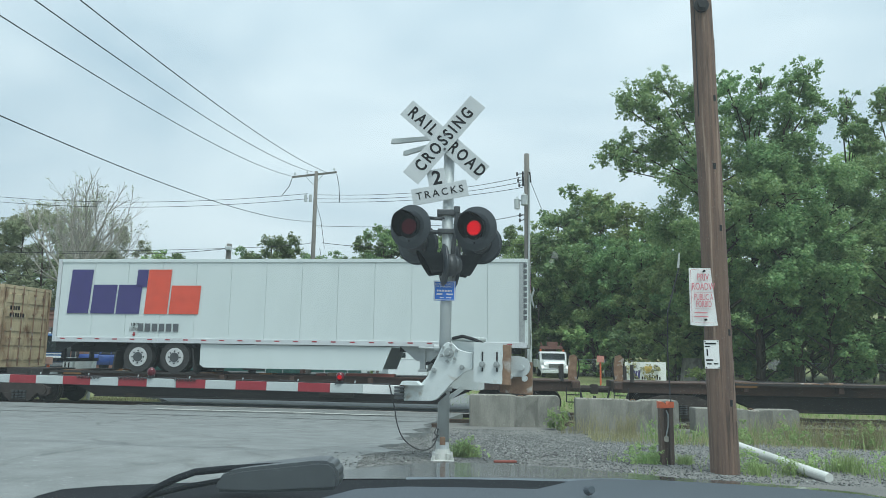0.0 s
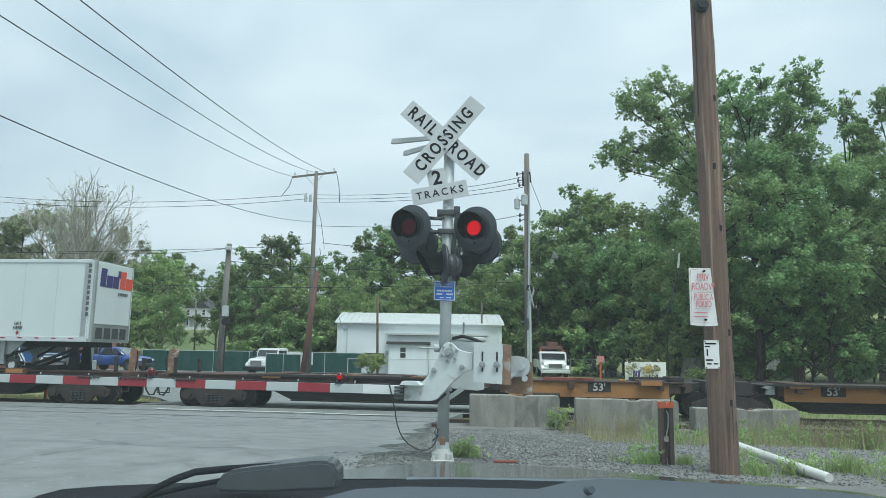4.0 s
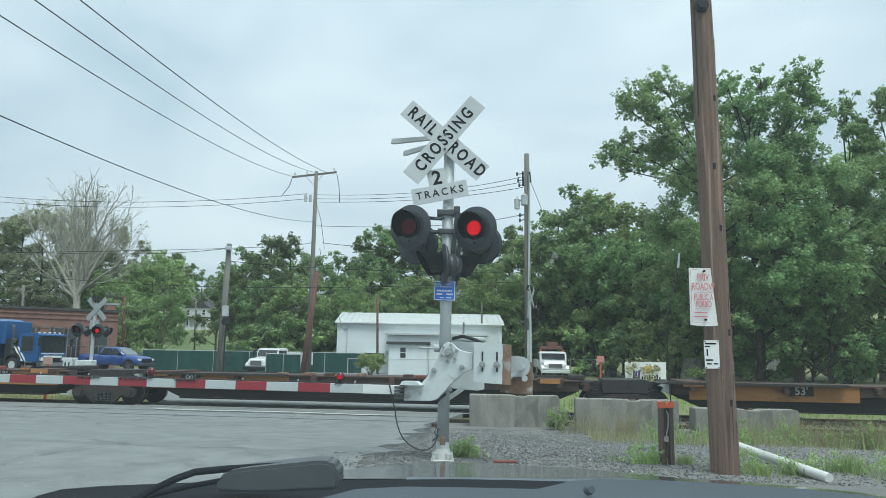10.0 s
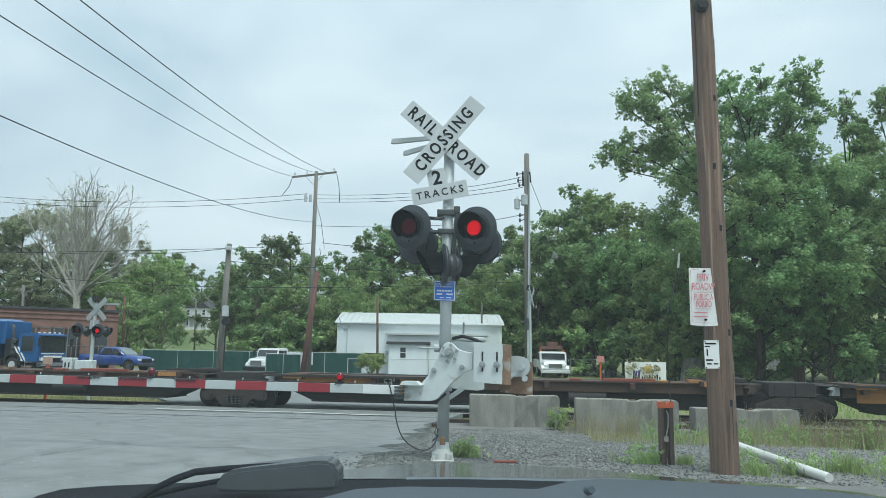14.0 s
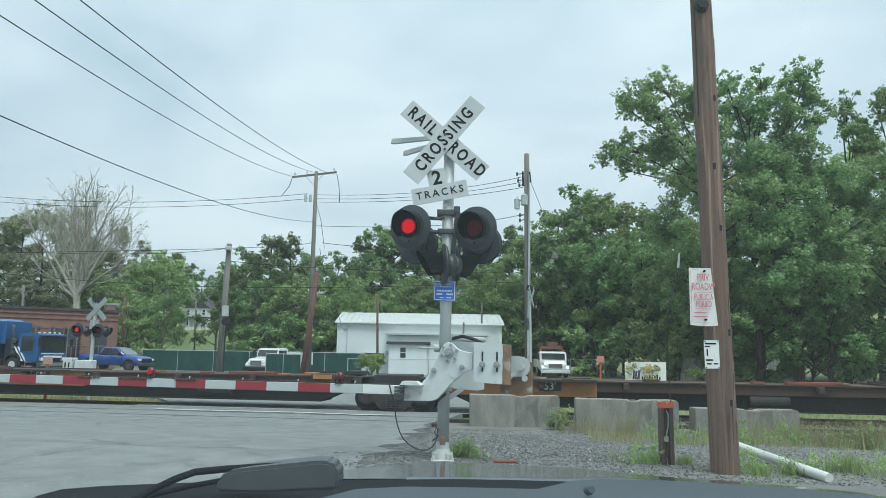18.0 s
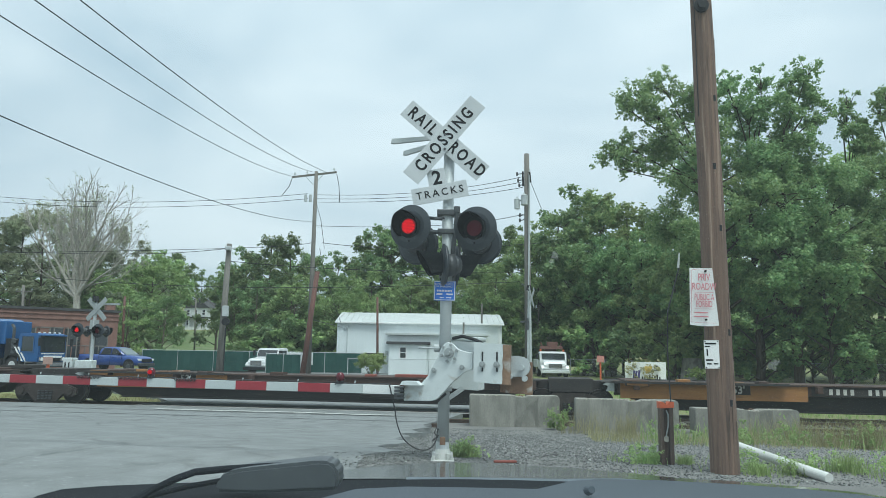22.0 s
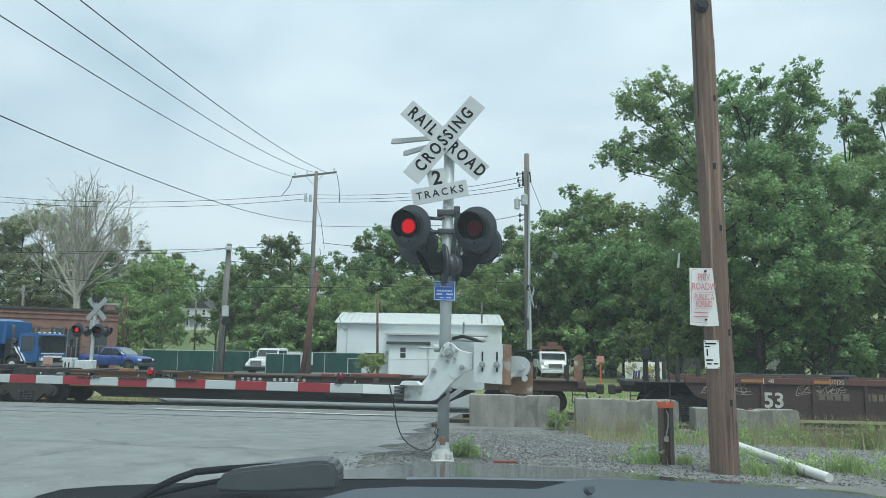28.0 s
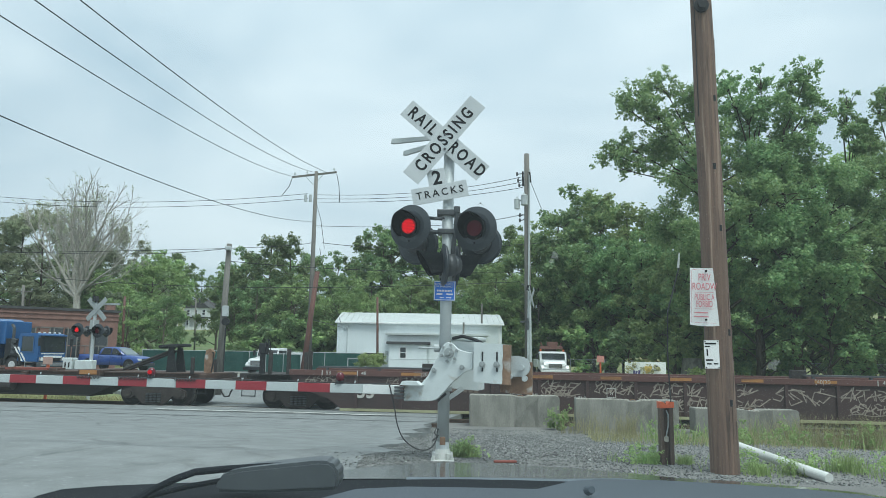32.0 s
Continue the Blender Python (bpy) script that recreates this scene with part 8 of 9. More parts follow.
    slab(fd, [(-2.35, 0.55), (-2.35, 1.0), (-2.1, 1.3), (-1.2, 1.3), (-0.95, 1.0), (-0.95, 0.55), (-1.1, 0.55), (-1.1, 0.95), (-1.3, 1.17), (-2.0, 1.17), (-2.2, 0.95), (-2.2, 0.55)], 0.3, pose(-0.45, -1.245, 0))
    part("mudguard", fd, M_BLACK, v, "black front mudguard")
    for x in (-2.1, -6.6, -7.9):
        for y, s in ((-1.05, -1), (1.05, 1)):
            road_wheel(v, x, y, 0.52, 0.32, s, M_RIM)


garbage_truck()


def white_truck(px_foot, yaw, name, label, boom=False, dump=False):
    c = on_ground(px_foot[0], px_foot[1])
    v = thing(name, Matrix.Translation(c) @ pose(0, 0, 0.02, 0, 0, yaw), label, "truck")
    hd = bmesh.new()
    slab(hd, [(-1.6, 0.7), (0.0, 0.7), (0.05, 1.25), (-0.1, 1.45), (-1.6, 1.65)], 1.75, pose(0, -0.875, 0))
    bmesh.ops.bevel(hd, geom=list(hd.edges), offset=0.09, segments=2, affect="EDGES")
    part("bonnet", hd, M_WHITECAB, v, "white bonnet")
    cab = bmesh.new()
    slab(cab, [(-3.2, 0.7), (-1.55, 0.7), (-1.55, 1.6), (-1.85, 2.45), (-3.2, 2.5)], 2.2, pose(0, -1.1, 0))
    bmesh.ops.bevel(cab, geom=list(cab.edges), offset=0.08, segments=2, affect="EDGES")
    part("cab", cab, M_WHITECAB, v, "white cab")
    ws = bmesh.new()
    box(ws, (-1.66, 0, 2.0), (0.03, 1.9, 0.62), pose(0, 0, 0, 0, -19, 0), bevel=0.01)
    part("windscreen", ws, M_GLASS, v)
    for y in (-1.105, 1.105):
        sw = bmesh.new()
        slab(sw, [(-2.95, 1.6), (-1.9, 1.6), (-2.05, 2.25), (-2.95, 2.25)], 0.015, pose(0, y - 0.007, 0))
        part("side_window", sw, M_GLASS, v)
    gr = bmesh.new()
    span(gr, (0.0, -0.55, 0.85), (0.06, 0.55, 1.3), 0.02)
    part("grille", gr, M_CHROME, v, "bright grille")
    gl = bmesh.new()
    for k in range(5):
        span(gl, (0.06, -0.5, 0.88 + k * 0.085), (0.07, 0.5, 0.91 + k * 0.085))
    part("grille_slats", gl, M_BLACK, v)
    bp = bmesh.new()
    span(bp, (-0.1, -1.15, 0.42), (0.25, 1.15, 0.70), 0.03)
    part("bumper", bp, M_WHITECAB if boom else M_BLACK, v)
    for y in (-0.8, 0.8):
        fd = bmesh.new()
        slab(fd, [(-1.5, 0.6), (-0.15, 0.6), (0.02, 0.85), (-0.2, 1.15), (-1.3, 1.18)], 0.42, pose(0, y - 0.21 + 0.12 * (1 if y > 0 else -1), 0))
        bmesh.ops.bevel(fd, geom=list(fd.edges), offset=0.05, segments=1, affect="EDGES")
        part("wing", fd, M_WHITECAB, v)
        hl = bmesh.new()
        span(hl, (0.0, y - 0.14, 0.78), (0.08, y + 0.14, 0.95), 0.02)
        part("headlight", hl, M_PLATE, v)
        mi = bmesh.new()
        box(mi, (-1.6, y * 1.62, 2.0), (0.1, 0.2, 0.5), bevel=0.02)
        rod(mi, (-1.65, y * 1.6, 2.2), (-1.9, y * 1.35, 2.3), 0.02, seg=5)
        part("mirror", mi, M_BLACK, v)
        for x in (-0.8, -5.0):
            road_wheel(v, x, y * 1.12, 0.5, 0.28, 1 if y > 0 else -1, M_RIM)
    ch = bmesh.new()
    span(ch, (-7.5, -0.45, 0.6), (-0.5, 0.45, 0.9))
    part("chassis", ch, M_BLACK, v)
    if boom:
        bd = bmesh.new()
        span(bd, (-7.5, -1.15, 0.9), (-3.4, 1.15, 1.7), 0.05)
        part("utility_body", bd, M_WHITECAB, v)
        bo = bmesh.new()
        span(bo, (-4.2, -0.5, 1.7), (-3.5, 0.5, 3.0), 0.05)
        span(bo, (-3.6, -0.95, 2.72), (-3.1, 0.95, 3.02), 0.03)
        box(bo, (-3.4, 0.1, 3.2), (0.6, 0.9, 0.5), bevel=0.06)
        rod(bo, (-3.3, -0.7, 2.9), (-3.3, -0.9, 3.4), 0.06, seg=8)
        rod(bo, (-3.3, 0.7, 2.9), (-3.3, 0.9, 3.4), 0.06, seg=8)
        part("crane_boom", bo, M_REDPOLE, v, "dark red folded crane")
        be = bmesh.new()
        for y in (-0.95, 0.95):
            rod(be, (-2.6, y, 2.5), (-2.6, y, 2.68), 0.09, seg=10)
        part("beacon", be, M_ORANGE, v, "amber roof beacon")
    else:
        bd = bmesh.new()
        for y in (-1.15, 1.05):
            span(bd, (-7.5, y, 1.0), (-3.4, y + 0.1, 2.1), 0.02)
        span(bd, (-7.5, -1.15, 0.9), (-3.4, 1.15, 1.0))
        for k in range(6):
            span(bd, (-7.4 + k * 0.75, -1.2, 1.0), (-7.3 + k * 0.75, -1.15, 2.2))
        part("stake_body", bd, M_WHITECAB, v, "white stake body")
    return v


t1 = Vector((-14.15, 56, 0.48))
white_truck((t1.x, t1.y), -112, "flatbed_truck", "white flatbed truck with stake sides in the yard").scale = (0.85, 0.92, 0.82)
t2 = Vector((9.358, 60, 0.529))
white_truck((t2.x, t2.y), -92, "crane_truck", "white utility truck with a dark red crane, facing the track", boom=True).scale = (0.92, 1.02, 0.86)


# ---- fences, bins, signs and small things in the yard ----
def screen_fence(a, b, h, seed):
    a, b = on_ground(a[0], a[1]), on_ground(b[0], b[1])
    L = (b - a).length
    yaw = math.degrees(math.atan2(b.y - a.y, b.x - a.x))
    f = thing("screened_fence", Matrix.Translation(a) @ pose(0, 0, 0, 0, 0, yaw), "chain-link fence covered with green privacy screen", "fence")
    n = max(2, round(L / 3.0))
    po = bmesh.new()
    rod(po, (0, 0, -0.2), (0, 0, h + 0.08), 0.04, seg=8)
    first = part("post", po, M_GALV, f, "grey steel post")
    for i in range(1, n + 1):
        share("post", first.data, f, pose(L * i / n, 0, 0))
    tr = bmesh.new()
    rod(tr, (0, 0, h + 0.02), (L, 0, h + 0.02), 0.025, seg=8)
    part("top_rail", tr, M_GALV, f)
    for i in range(n):
        s = bmesh.new()
        x0, x1 = L * i / n + 0.03, L * (i + 1) / n - 0.03
        g = {}
        for p in range(7):
            for q in range(4):
                g[p, q] = s.verts.new((x0 + (x1 - x0) * p / 6, -0.06 + 0.03 * math.sin(p * 1.9 + i + q * 0.8 + seed), 0.06 + (h - 0.08) * q / 3))
        for p in range(6):
            for q in range(3):
                s.faces.new((g[p, q], g[p + 1, q], g[p + 1, q + 1], g[p, q + 1]))
        bmesh.ops.solidify(s, geom=list(s.faces), thickness=0.01)
        part("screen_panel", s, M_GREENFENCE, f, "green woven screen panel")


def mesh_fence(a, b, h, seed, material=None):
    a, b = on_ground(a[0], a[1]), on_ground(b[0], b[1])
    L = (b - a).length
    yaw = math.degrees(math.atan2(b.y - a.y, b.x - a.x))
    f = thing("chain_link_fence", Matrix.Translation(a) @ pose(0, 0, 0, 0, 0, yaw), "thin grey chain-link fence with steel posts", "fence")
    n = max(2, round(L / 3.0))
    po = bmesh.new()
    rod(po, (0, 0, -0.2), (0, 0, h + 0.05), 0.035, seg=8)
    first = part("post", po, M_GALV, f, "grey steel post")
    for i in range(1, n + 1):
        share("post", first.data, f, pose(L * i / n, 0, 0))
    tr = bmesh.new()
    rod(tr, (0, 0, h), (L, 0, h), 0.022, seg=6)
    part("top_rail", tr, M_GALV, f)
    verts, faces = [], []
    k = 0.13
    t = 0.005
    for sgn in (1, -1):
        x = -h
        while x < L + h:
            x0, z0, x1, z1 = (x, 0.05, x + h, h) if sgn > 0 else (x + h, 0.05, x, h)
            if min(x0, x1) > 0 and max(x0, x1) < L:
                i = len(verts)
                verts += [(x0 - t, 0, z0), (x0 + t, 0, z0), (x1 + t, 0, z1), (x1 - t, 0, z1)]
                faces.append((i, i + 1, i + 2, i + 3))
            x += k
    ob = new("wire_mesh", mesh_of("wire_mesh", verts, faces, M_GALV))
    ob.parent = f
    return f


screen_fence(Vector((-25.738, 63, 0.151)).xy, Vector((-16.528, 63, 0.294)).xy, 1.75, 1)
screen_fence(Vector((-16.528, 63, 0.294)).xy, Vector((-6.934, 64, 0.422)).xy, 1.75, 4)
screen_fence(Vector((-11.963, 50, 0.63)).xy, Vector((-9.576, 50, 0.667)).xy, 1.62, 9)
mesh_fence(Vector((-7.393, 58, 0.317)).xy, Vector((2.209, 58, 0.466)).xy, 1.35, 2)
mesh_fence(Vector((11.668, 66, 0.419)).xy, Vector((32.835, 52, 0.691)).xy, 1.5, 3)


def yard_sign(c, w, h, z, name, label, plate, post_mat, posts=1):
    g = on_ground(c[0], c[1])
    s = thing(name, Matrix.Translation(g), label, "sign")
    for k in range(posts):
        b = bmesh.new()
        x = 0 if posts == 1 else (-w * 0.4 + k * w * 0.8)
        box(b, (x, 0.04, z / 2), (0.1, 0.06, z + 0.1), bevel=0.01)
        part("post", b, post_mat, s)
    p = bmesh.new()
    box(p, (0, -0.01, z), (w, 0.03, h), bevel=0.006)
    part("plate", p, plate, s)
    return s


c = Vector((11.994, 43, 0.296))
s = yard_sign((c.x, c.y), 2.40, 1.25, 0.92, "banner_sign", "white rectangular banner sign with black and yellow shapes", M_PLATE, M_PLATE, 2)
sh = bmesh.new()
for k, (x, w, hh) in enumerate(((-0.70, 0.10, 0.50), (-0.56, 0.12, 0.46), (-0.40, 0.13, 0.52))):
    box(sh, (x, -0.03, 0.80), (w, 0.008, hh), pose(0, 0, 0, 0, 8, 0))
part("dark_shape", sh, M_PURPLE, s)
bars([(-0.20 + i * 0.145, 0.62 + (0.06 if i in (3, 6) else 0.0), 0.085, 0.17 + (0.12 if i in (3, 6) else 0.0)) for i in range(8)], M_LETTER, s, pose(0, -0.03, 0))
bars([(0.62, 1.32, 0.25, 0.06), (0.62, 1.2, 0.16, 0.06), (0.66, 1.08, 0.3, 0.06)], M_GREYLET, s, pose(0, -0.03, 0))
yl = bmesh.new()
for x, z, r in ((0.05, 1.18, 0.14), (0.2, 1.05, 0.13), (0.28, 1.24, 0.12), (0.1, 1.0, 0.12)):
    slab(yl, disc_outline(x, z, r, 14), 0.008, pose(0, -0.034 - x * 0.002, 0))
part("yellow_shape", yl, mat("yellow_ochre", (0.62, 0.45, 0.12), rough=0.6, bump=0), s)
c = Vector((9.794, 45, 0.898))
s = yard_sign((c.x, c.y), 0.45, 0.4, 1.65, "small_red_sign", "small faded red sign on an orange post", mat("faded_pink", (0.55, 0.24, 0.2), rough=0.6), M_ORANGE)
c = Vector((-14.916, 27.8, 1.143))
s = yard_sign((c.x, c.y), 0.36, 0.28, 1.50, "small_faded_sign", "small faded sign on an orange post by the rails", mat("faded_tan", (0.45, 0.3, 0.25), rough=0.6), M_ORANGE)

cu = bmesh.new()
c = on_ground(*Vector((17.135, 50, 1.081)).xy)
rod(cu, (0, 0, -0.05), (0, 0, 1.7), 0.85, 0.62, seg=24)
rod(cu, (0, 0, 1.7), (0, 0, 1.78), 0.68, 0.68, seg=24)
solo("concrete_manhole_ring", cu, M_CONC, "grey tapered concrete manhole section in the grass", "concrete ring", Matrix.Translation(c))
for k, (q, hgt) in enumerate((((17.212, 52, 0.844), 0.5), ((15.198, 52, 0.497), 0.4), ((18.811, 52, 0.711), 0.5), ((-16.044, 54, 0.608), 0.5), ((-15.005, 54, 0.625), 0.45))):
    c = on_ground(q[0], q[1])
    b = bmesh.new()
    bmesh.ops.create_icosphere(b, subdivisions=2, radius=0.6)
    for v in b.verts:
        v.co *= 1 + 0.35 * noise.noise(v.co * 2 + Vector((k * 3.1, 0, 0)))
        v.co.z *= hgt
    solo("rubble_heap", b, M_CONC, "low grey heap of rubble in the yard", "rubble", Matrix.Translation(c))


# ---- trees and weeds ----
def leaf_mesh(name, centres, radii, count, size, seed, material, squash=0.8, sprigs=11, flat=0.9):
    """Many small leaves in flat sprigs, the sprigs in clumps: two bent triangles each leaf."""
    r = np.random.RandomState(seed)
    centres, radii = np.repeat(np.array(centres), sprigs, axis=0), np.repeat(np.array(radii), sprigs)
    k = len(centres)
    o = r.normal(size=(k, 3))
    o /= np.linalg.norm(o, axis=1)[:, None]
    centres = centres + o * (radii * r.uniform(0.25, 1.3, k))[:, None] * np.array([1, 1, squash])
    radii = radii * r.uniform(0.18, 0.50, k)
    w = radii ** 2
    pick = r.choice(k, count, p=w / w.sum())
    d = r.normal(size=(count, 3))
    d /= np.linalg.norm(d, axis=1)[:, None]
    rad = radii[pick] * (r.uniform(0.05, 1.35, count) ** 0.6)
    p = centres[pick] + d * rad[:, None] * np.array([1, 1, flat])
    d = d * 0.4 + o[pick] * 0.5
    nrm = d * 0.7 + r.normal(size=(count, 3)) * 0.5 + np.array([0, 0, 0.6])
    nrm /= np.linalg.norm(nrm, axis=1)[:, None]
    a = np.cross(nrm, r.normal(size=(count, 3)))
    a /= np.linalg.norm(a, axis=1)[:, None]
    b = np.cross(nrm, a)
    s = size * r.uniform(0.6, 1.35, count)[:, None]
    v = np.empty((count, 4, 3))
    v[:, 0] = p - a * s * 0.75
    v[:, 1] = p - b * s * 0.42 - nrm * s * 0.1
    v[:, 2] = p + a * s * 0.75
    v[:, 3] = p + b * s * 0.42 - nrm * s * 0.1
    verts = v.reshape(-1, 3)
    me = bpy.data.meshes.new(name)
    me.vertices.add(count * 4)
    me.vertices.foreach_set("co", verts.ravel())
    me.loops.add(count * 4)
    me.loops.foreach_set("vertex_index", np.arange(count * 4, dtype=np.int32))
    me.polygons.add(count)
    me.polygons.foreach_set("loop_start", np.arange(0, count * 4, 4, dtype=np.int32))
    me.update(calc_edges=True)
    me.materials.append(material)
    return me


def skeleton(height, spread, seed, crown_base=0.3, limbs=9, trunk_r=0.28, sub=3):
    """Trunk, limbs and twigs, and the places where leaves gather."""
    rr = random.Random(seed)
    bm = bmesh.new()
    lean = Vector((rr.uniform(-0.05, 0.05), rr.uniform(-0.05, 0.05), 0))
    trunk = [Vector((0, 0, -0.3))]
    for i in range(1, 8):
        z = height * 0.86 * i / 7
        trunk.append(Vector((lean.x * z + rr.uniform(-0.15, 0.15), lean.y * z + rr.uniform(-0.15, 0.15), z)))
    tube(bm, trunk, trunk_r, 9, r_end=0.05)
    spots, radii = [], []
    for i in range(limbs):
        f = crown_base + (0.9 - crown_base) * (i + rr.uniform(0, 0.8)) / limbs
        z = height * 0.86 * f
        k = min(6, int(f * 7))
        base = trunk[k].lerp(trunk[k + 1], f * 7 - k)
        an = i * 2.4 + rr.uniform(-0.5, 0.5)
        ln = spread * (0.65 + 0.5 * math.sin(math.pi * min(1, (f - crown_base) / (1 - crown_base) * 0.85 + 0.15))) * rr.uniform(0.7, 1.1)
        tip = base + Vector((math.cos(an) * ln, math.sin(an) * ln, ln * rr.uniform(0.25, 0.75)))
        mid = base.lerp(tip, 0.5) + Vector((0, 0, rr.uniform(-0.1, 0.35)))
        r0 = trunk_r * 0.38 * (1.1 - f)+ 0.02
        tube(bm, [base, base.lerp(mid, 0.6), mid, mid.lerp(tip, 0.5), tip], r0, 6, r_end=0.015)
        for j in range(sub):
            q = 0.45 + 0.55 * (j + 1) / sub
            a = base.lerp(tip, q)
            off = Vector((rr.uniform(-1, 1), rr.uniform(-1, 1), rr.uniform(-0.25, 0.9))) * ln * 0.34
            tube(bm, [a, a + off * 0.5, a + off], r0 * 0.45, 5, r_end=0.012)
            spots.append(a + off)
            radii.append(height * 0.062 * rr.uniform(0.55, 1.3))
        spots.append(tip)
        radii.append(height * 0.07 * rr.uniform(0.6, 1.2))
    for j in range(5):
        spots.append(trunk[-1] + Vector((rr.uniform(-1, 1), rr.uniform(-1, 1), rr.uniform(-0.6, 1.2))) * height * 0.07)
        radii.append(height * 0.075 * rr.uniform(0.7, 1.1))
    return bm, spots, radii


def plant_tree(name, m, bm, spots, radii, leaves, size, seed, leaf_mat, bark, label, group="", clump=0.8):
    t = thing(name, m, label, "tree", group)
    part("trunk", bm, bark, t, "trunk and limbs")
    ob = new("crown", leaf_mesh("crown", [tuple(s) for s in spots], [q * clump for q in radii], leaves, size, seed, leaf_mat))
    ob.parent = t
    ob["label"] = "crown of many small leaves"
    return t


def at(p):
    return Matrix.Translation(on_ground(p[0], p[1]))


# the large trees behind the wooden pole: crown shapes grown by rule, with their far-reaching limbs added
def reaching(bm, spots, radii, foot, start, goals, seed, r0=0.075):
    """Limbs that leave the crown for the given ends, with leafy sprays round each end."""
    rr = random.Random(seed)
    g = Vector(on_ground(foot[0], foot[1]))
    a = Vector(start) - g
    for goal, size in goals:
        b = Vector(goal) - g
        mid = a.lerp(b, 0.55) + Vector((rr.uniform(-0.3, 0.3), rr.uniform(-0.4, 0.4), -0.25))
        tube(bm, [a, a.lerp(mid, 0.5), mid, mid.lerp(b, 0.6), b], r0, 6, r_end=0.02)
        for f in (0.45, 0.7):
            spots.append(mid.lerp(b, f) + Vector((rr.uniform(-0.4, 0.4), rr.uniform(-0.8, 0.8), rr.uniform(-0.1, 0.5))))
            radii.append(size * 0.9)
        for k in range(8):
            off = Vector((rr.uniform(-1, 1), rr.uniform(-1, 1), rr.uniform(-0.7, 1))) * size * 1.1
            tube(bm, [mid.lerp(b, 0.75), b + off * 0.5, b + off], 0.03, 5, r_end=0.01)
            spots.append(b + off)
            radii.append(size * rr.uniform(0.55, 0.95))


big = [((18.473, 47, 1.342), 18.6, 3.6, 12, 34000, 0.22), ((20.905, 48, 1.363), 19.2, 4.0, 11, 36000, 0.15), ((22.522, 46, 1.422), 18.4, 3.0, 13, 34000, 0.15), ((27.765, 50, 1.437), 16.6, 3.6, 14, 28000, 0.12), ((30.998, 49, 1.503), 17.6, 4.4, 15, 28000, 0.12), ((21.743, 57, 1.227), 15.0, 3.6, 16, 20000, 0.1), ((17.741, 64, 1.049), 13.4, 2.8, 17, 14000, 0.36), ((20.442, 62, 1.124), 13.6, 2.4, 18, 13000, 0.34), ((15.493, 66, 0.981), 13.8, 2.6, 19, 13000, 0.38), ((13.338, 68, 0.914), 14.2, 2.6, 20, 13000, 0.36)]
REACH = {12: (((17.959, 47, 14.378), (((12.983, 46.6, 19.267), 1.0), ((14.852, 47.4, 20.402), 1.0), ((16.367, 47, 19.871), 1.0), ((12.119, 47, 18.603), 0.75), ((14.025, 46.4, 17.835), 0.85), ((16.116, 47.6, 17.876), 0.8))),
              ((17.764, 47, 13.215), (((11.198, 46.6, 15.244), 0.75), ((12.439, 47, 15.768), 0.95), ((13.917, 47.5, 16.097), 0.95), ((11.84, 47, 14.279), 0.6), ((13.27, 46.7, 14.416), 0.6), ((14.814, 46.4, 16.483), 0.7)))),
         11: (((21.176, 48, 15.087), (((19.486, 48, 20.915), 0.75), ((19.597, 47, 19.124), 0.9), ((21.749, 47.6, 21), 0.7), ((22.397, 48.5, 19.711), 0.9), ((20.5, 47, 17.946), 1.0))),),
         13: (((22.206, 46, 15.711), (((23.281, 46.4, 20.352), 0.75), ((24.099, 46, 20.88), 0.7), ((24.808, 46.5, 19.622), 0.75), ((24.674, 46, 17.873), 0.7), ((22.785, 45.4, 18.022), 0.9), ((23.454, 46, 16.115), 1.0))),),
         14: (((28.621, 50, 14.508), (((29.085, 50, 20.362), 0.6), ((29.015, 50.4, 19.014), 0.7), ((29.003, 49.5, 17.263), 0.8), ((30.285, 50, 18.272), 0.7))),),
         15: (((31.452, 49, 15.117), (((30.948, 49, 20.657), 0.6), ((30.875, 49.5, 19.373), 0.7), ((29.821, 48.7, 16.831), 0.7), ((31.991, 49, 19.633), 0.9))),)}
EDGE_GROWTH = (((24.1, 45.0), 9.5, 3.4, 71), ((27.6, 44.0), 10.5, 3.6, 72), ((20.3, 46.5), 8.0, 2.8, 73), ((16.3, 51.0), 8.5, 2.6, 74), ((31.5, 45.0), 9.0, 3.4, 75))
for q, h, sp, sd in EDGE_GROWTH:
    bm, spots, radii = skeleton(h, sp, sd, 0.03, 16, 0.16, 4)
    plant_tree("edge_tree", at(q), bm, spots, radii, 17000, 0.15, sd, M_LEAFBIG if sd != 74 else M_LEAF, M_BARK, "low-branched leafy tree at the wood's edge", "leafy growth at the wood's edge", 0.95)
for q, h, sp, sd, cnt, low in big:
    bm, spots, radii = skeleton(h, sp, sd, low, 18, 0.36, 4)
    for start, goals in REACH.get(sd, ()):
        reaching(bm, spots, radii, q, start, goals, sd)
    plant_tree("broadleaf_tree", at(q), bm, spots, radii, int(cnt * 1.3), 0.145, sd, M_LEAFBIG, M_BARK, "large full-leaved broadleaf tree at the edge of the wood", "large trees")

# the wood along the slope: six kinds of tree, repeated
kinds = []
for k in range(6):
    bm, spots, radii = skeleton(14.5 + k * 0.6, 3.0 + 0.2 * k, 40 + k, 0.16 if k % 2 else 0.34, 15, 0.22, 4)
    kinds.append(plant_tree("wood_tree", pose(0, 0, 0), bm, spots, radii, 10500, 0.205, 60 + k, M_LEAF if k % 3 else M_LEAFDARK, M_TRUNK, "leafy green tree of the wood", "trees of the wood", 0.74))
rt = random.Random(77)
used = set()


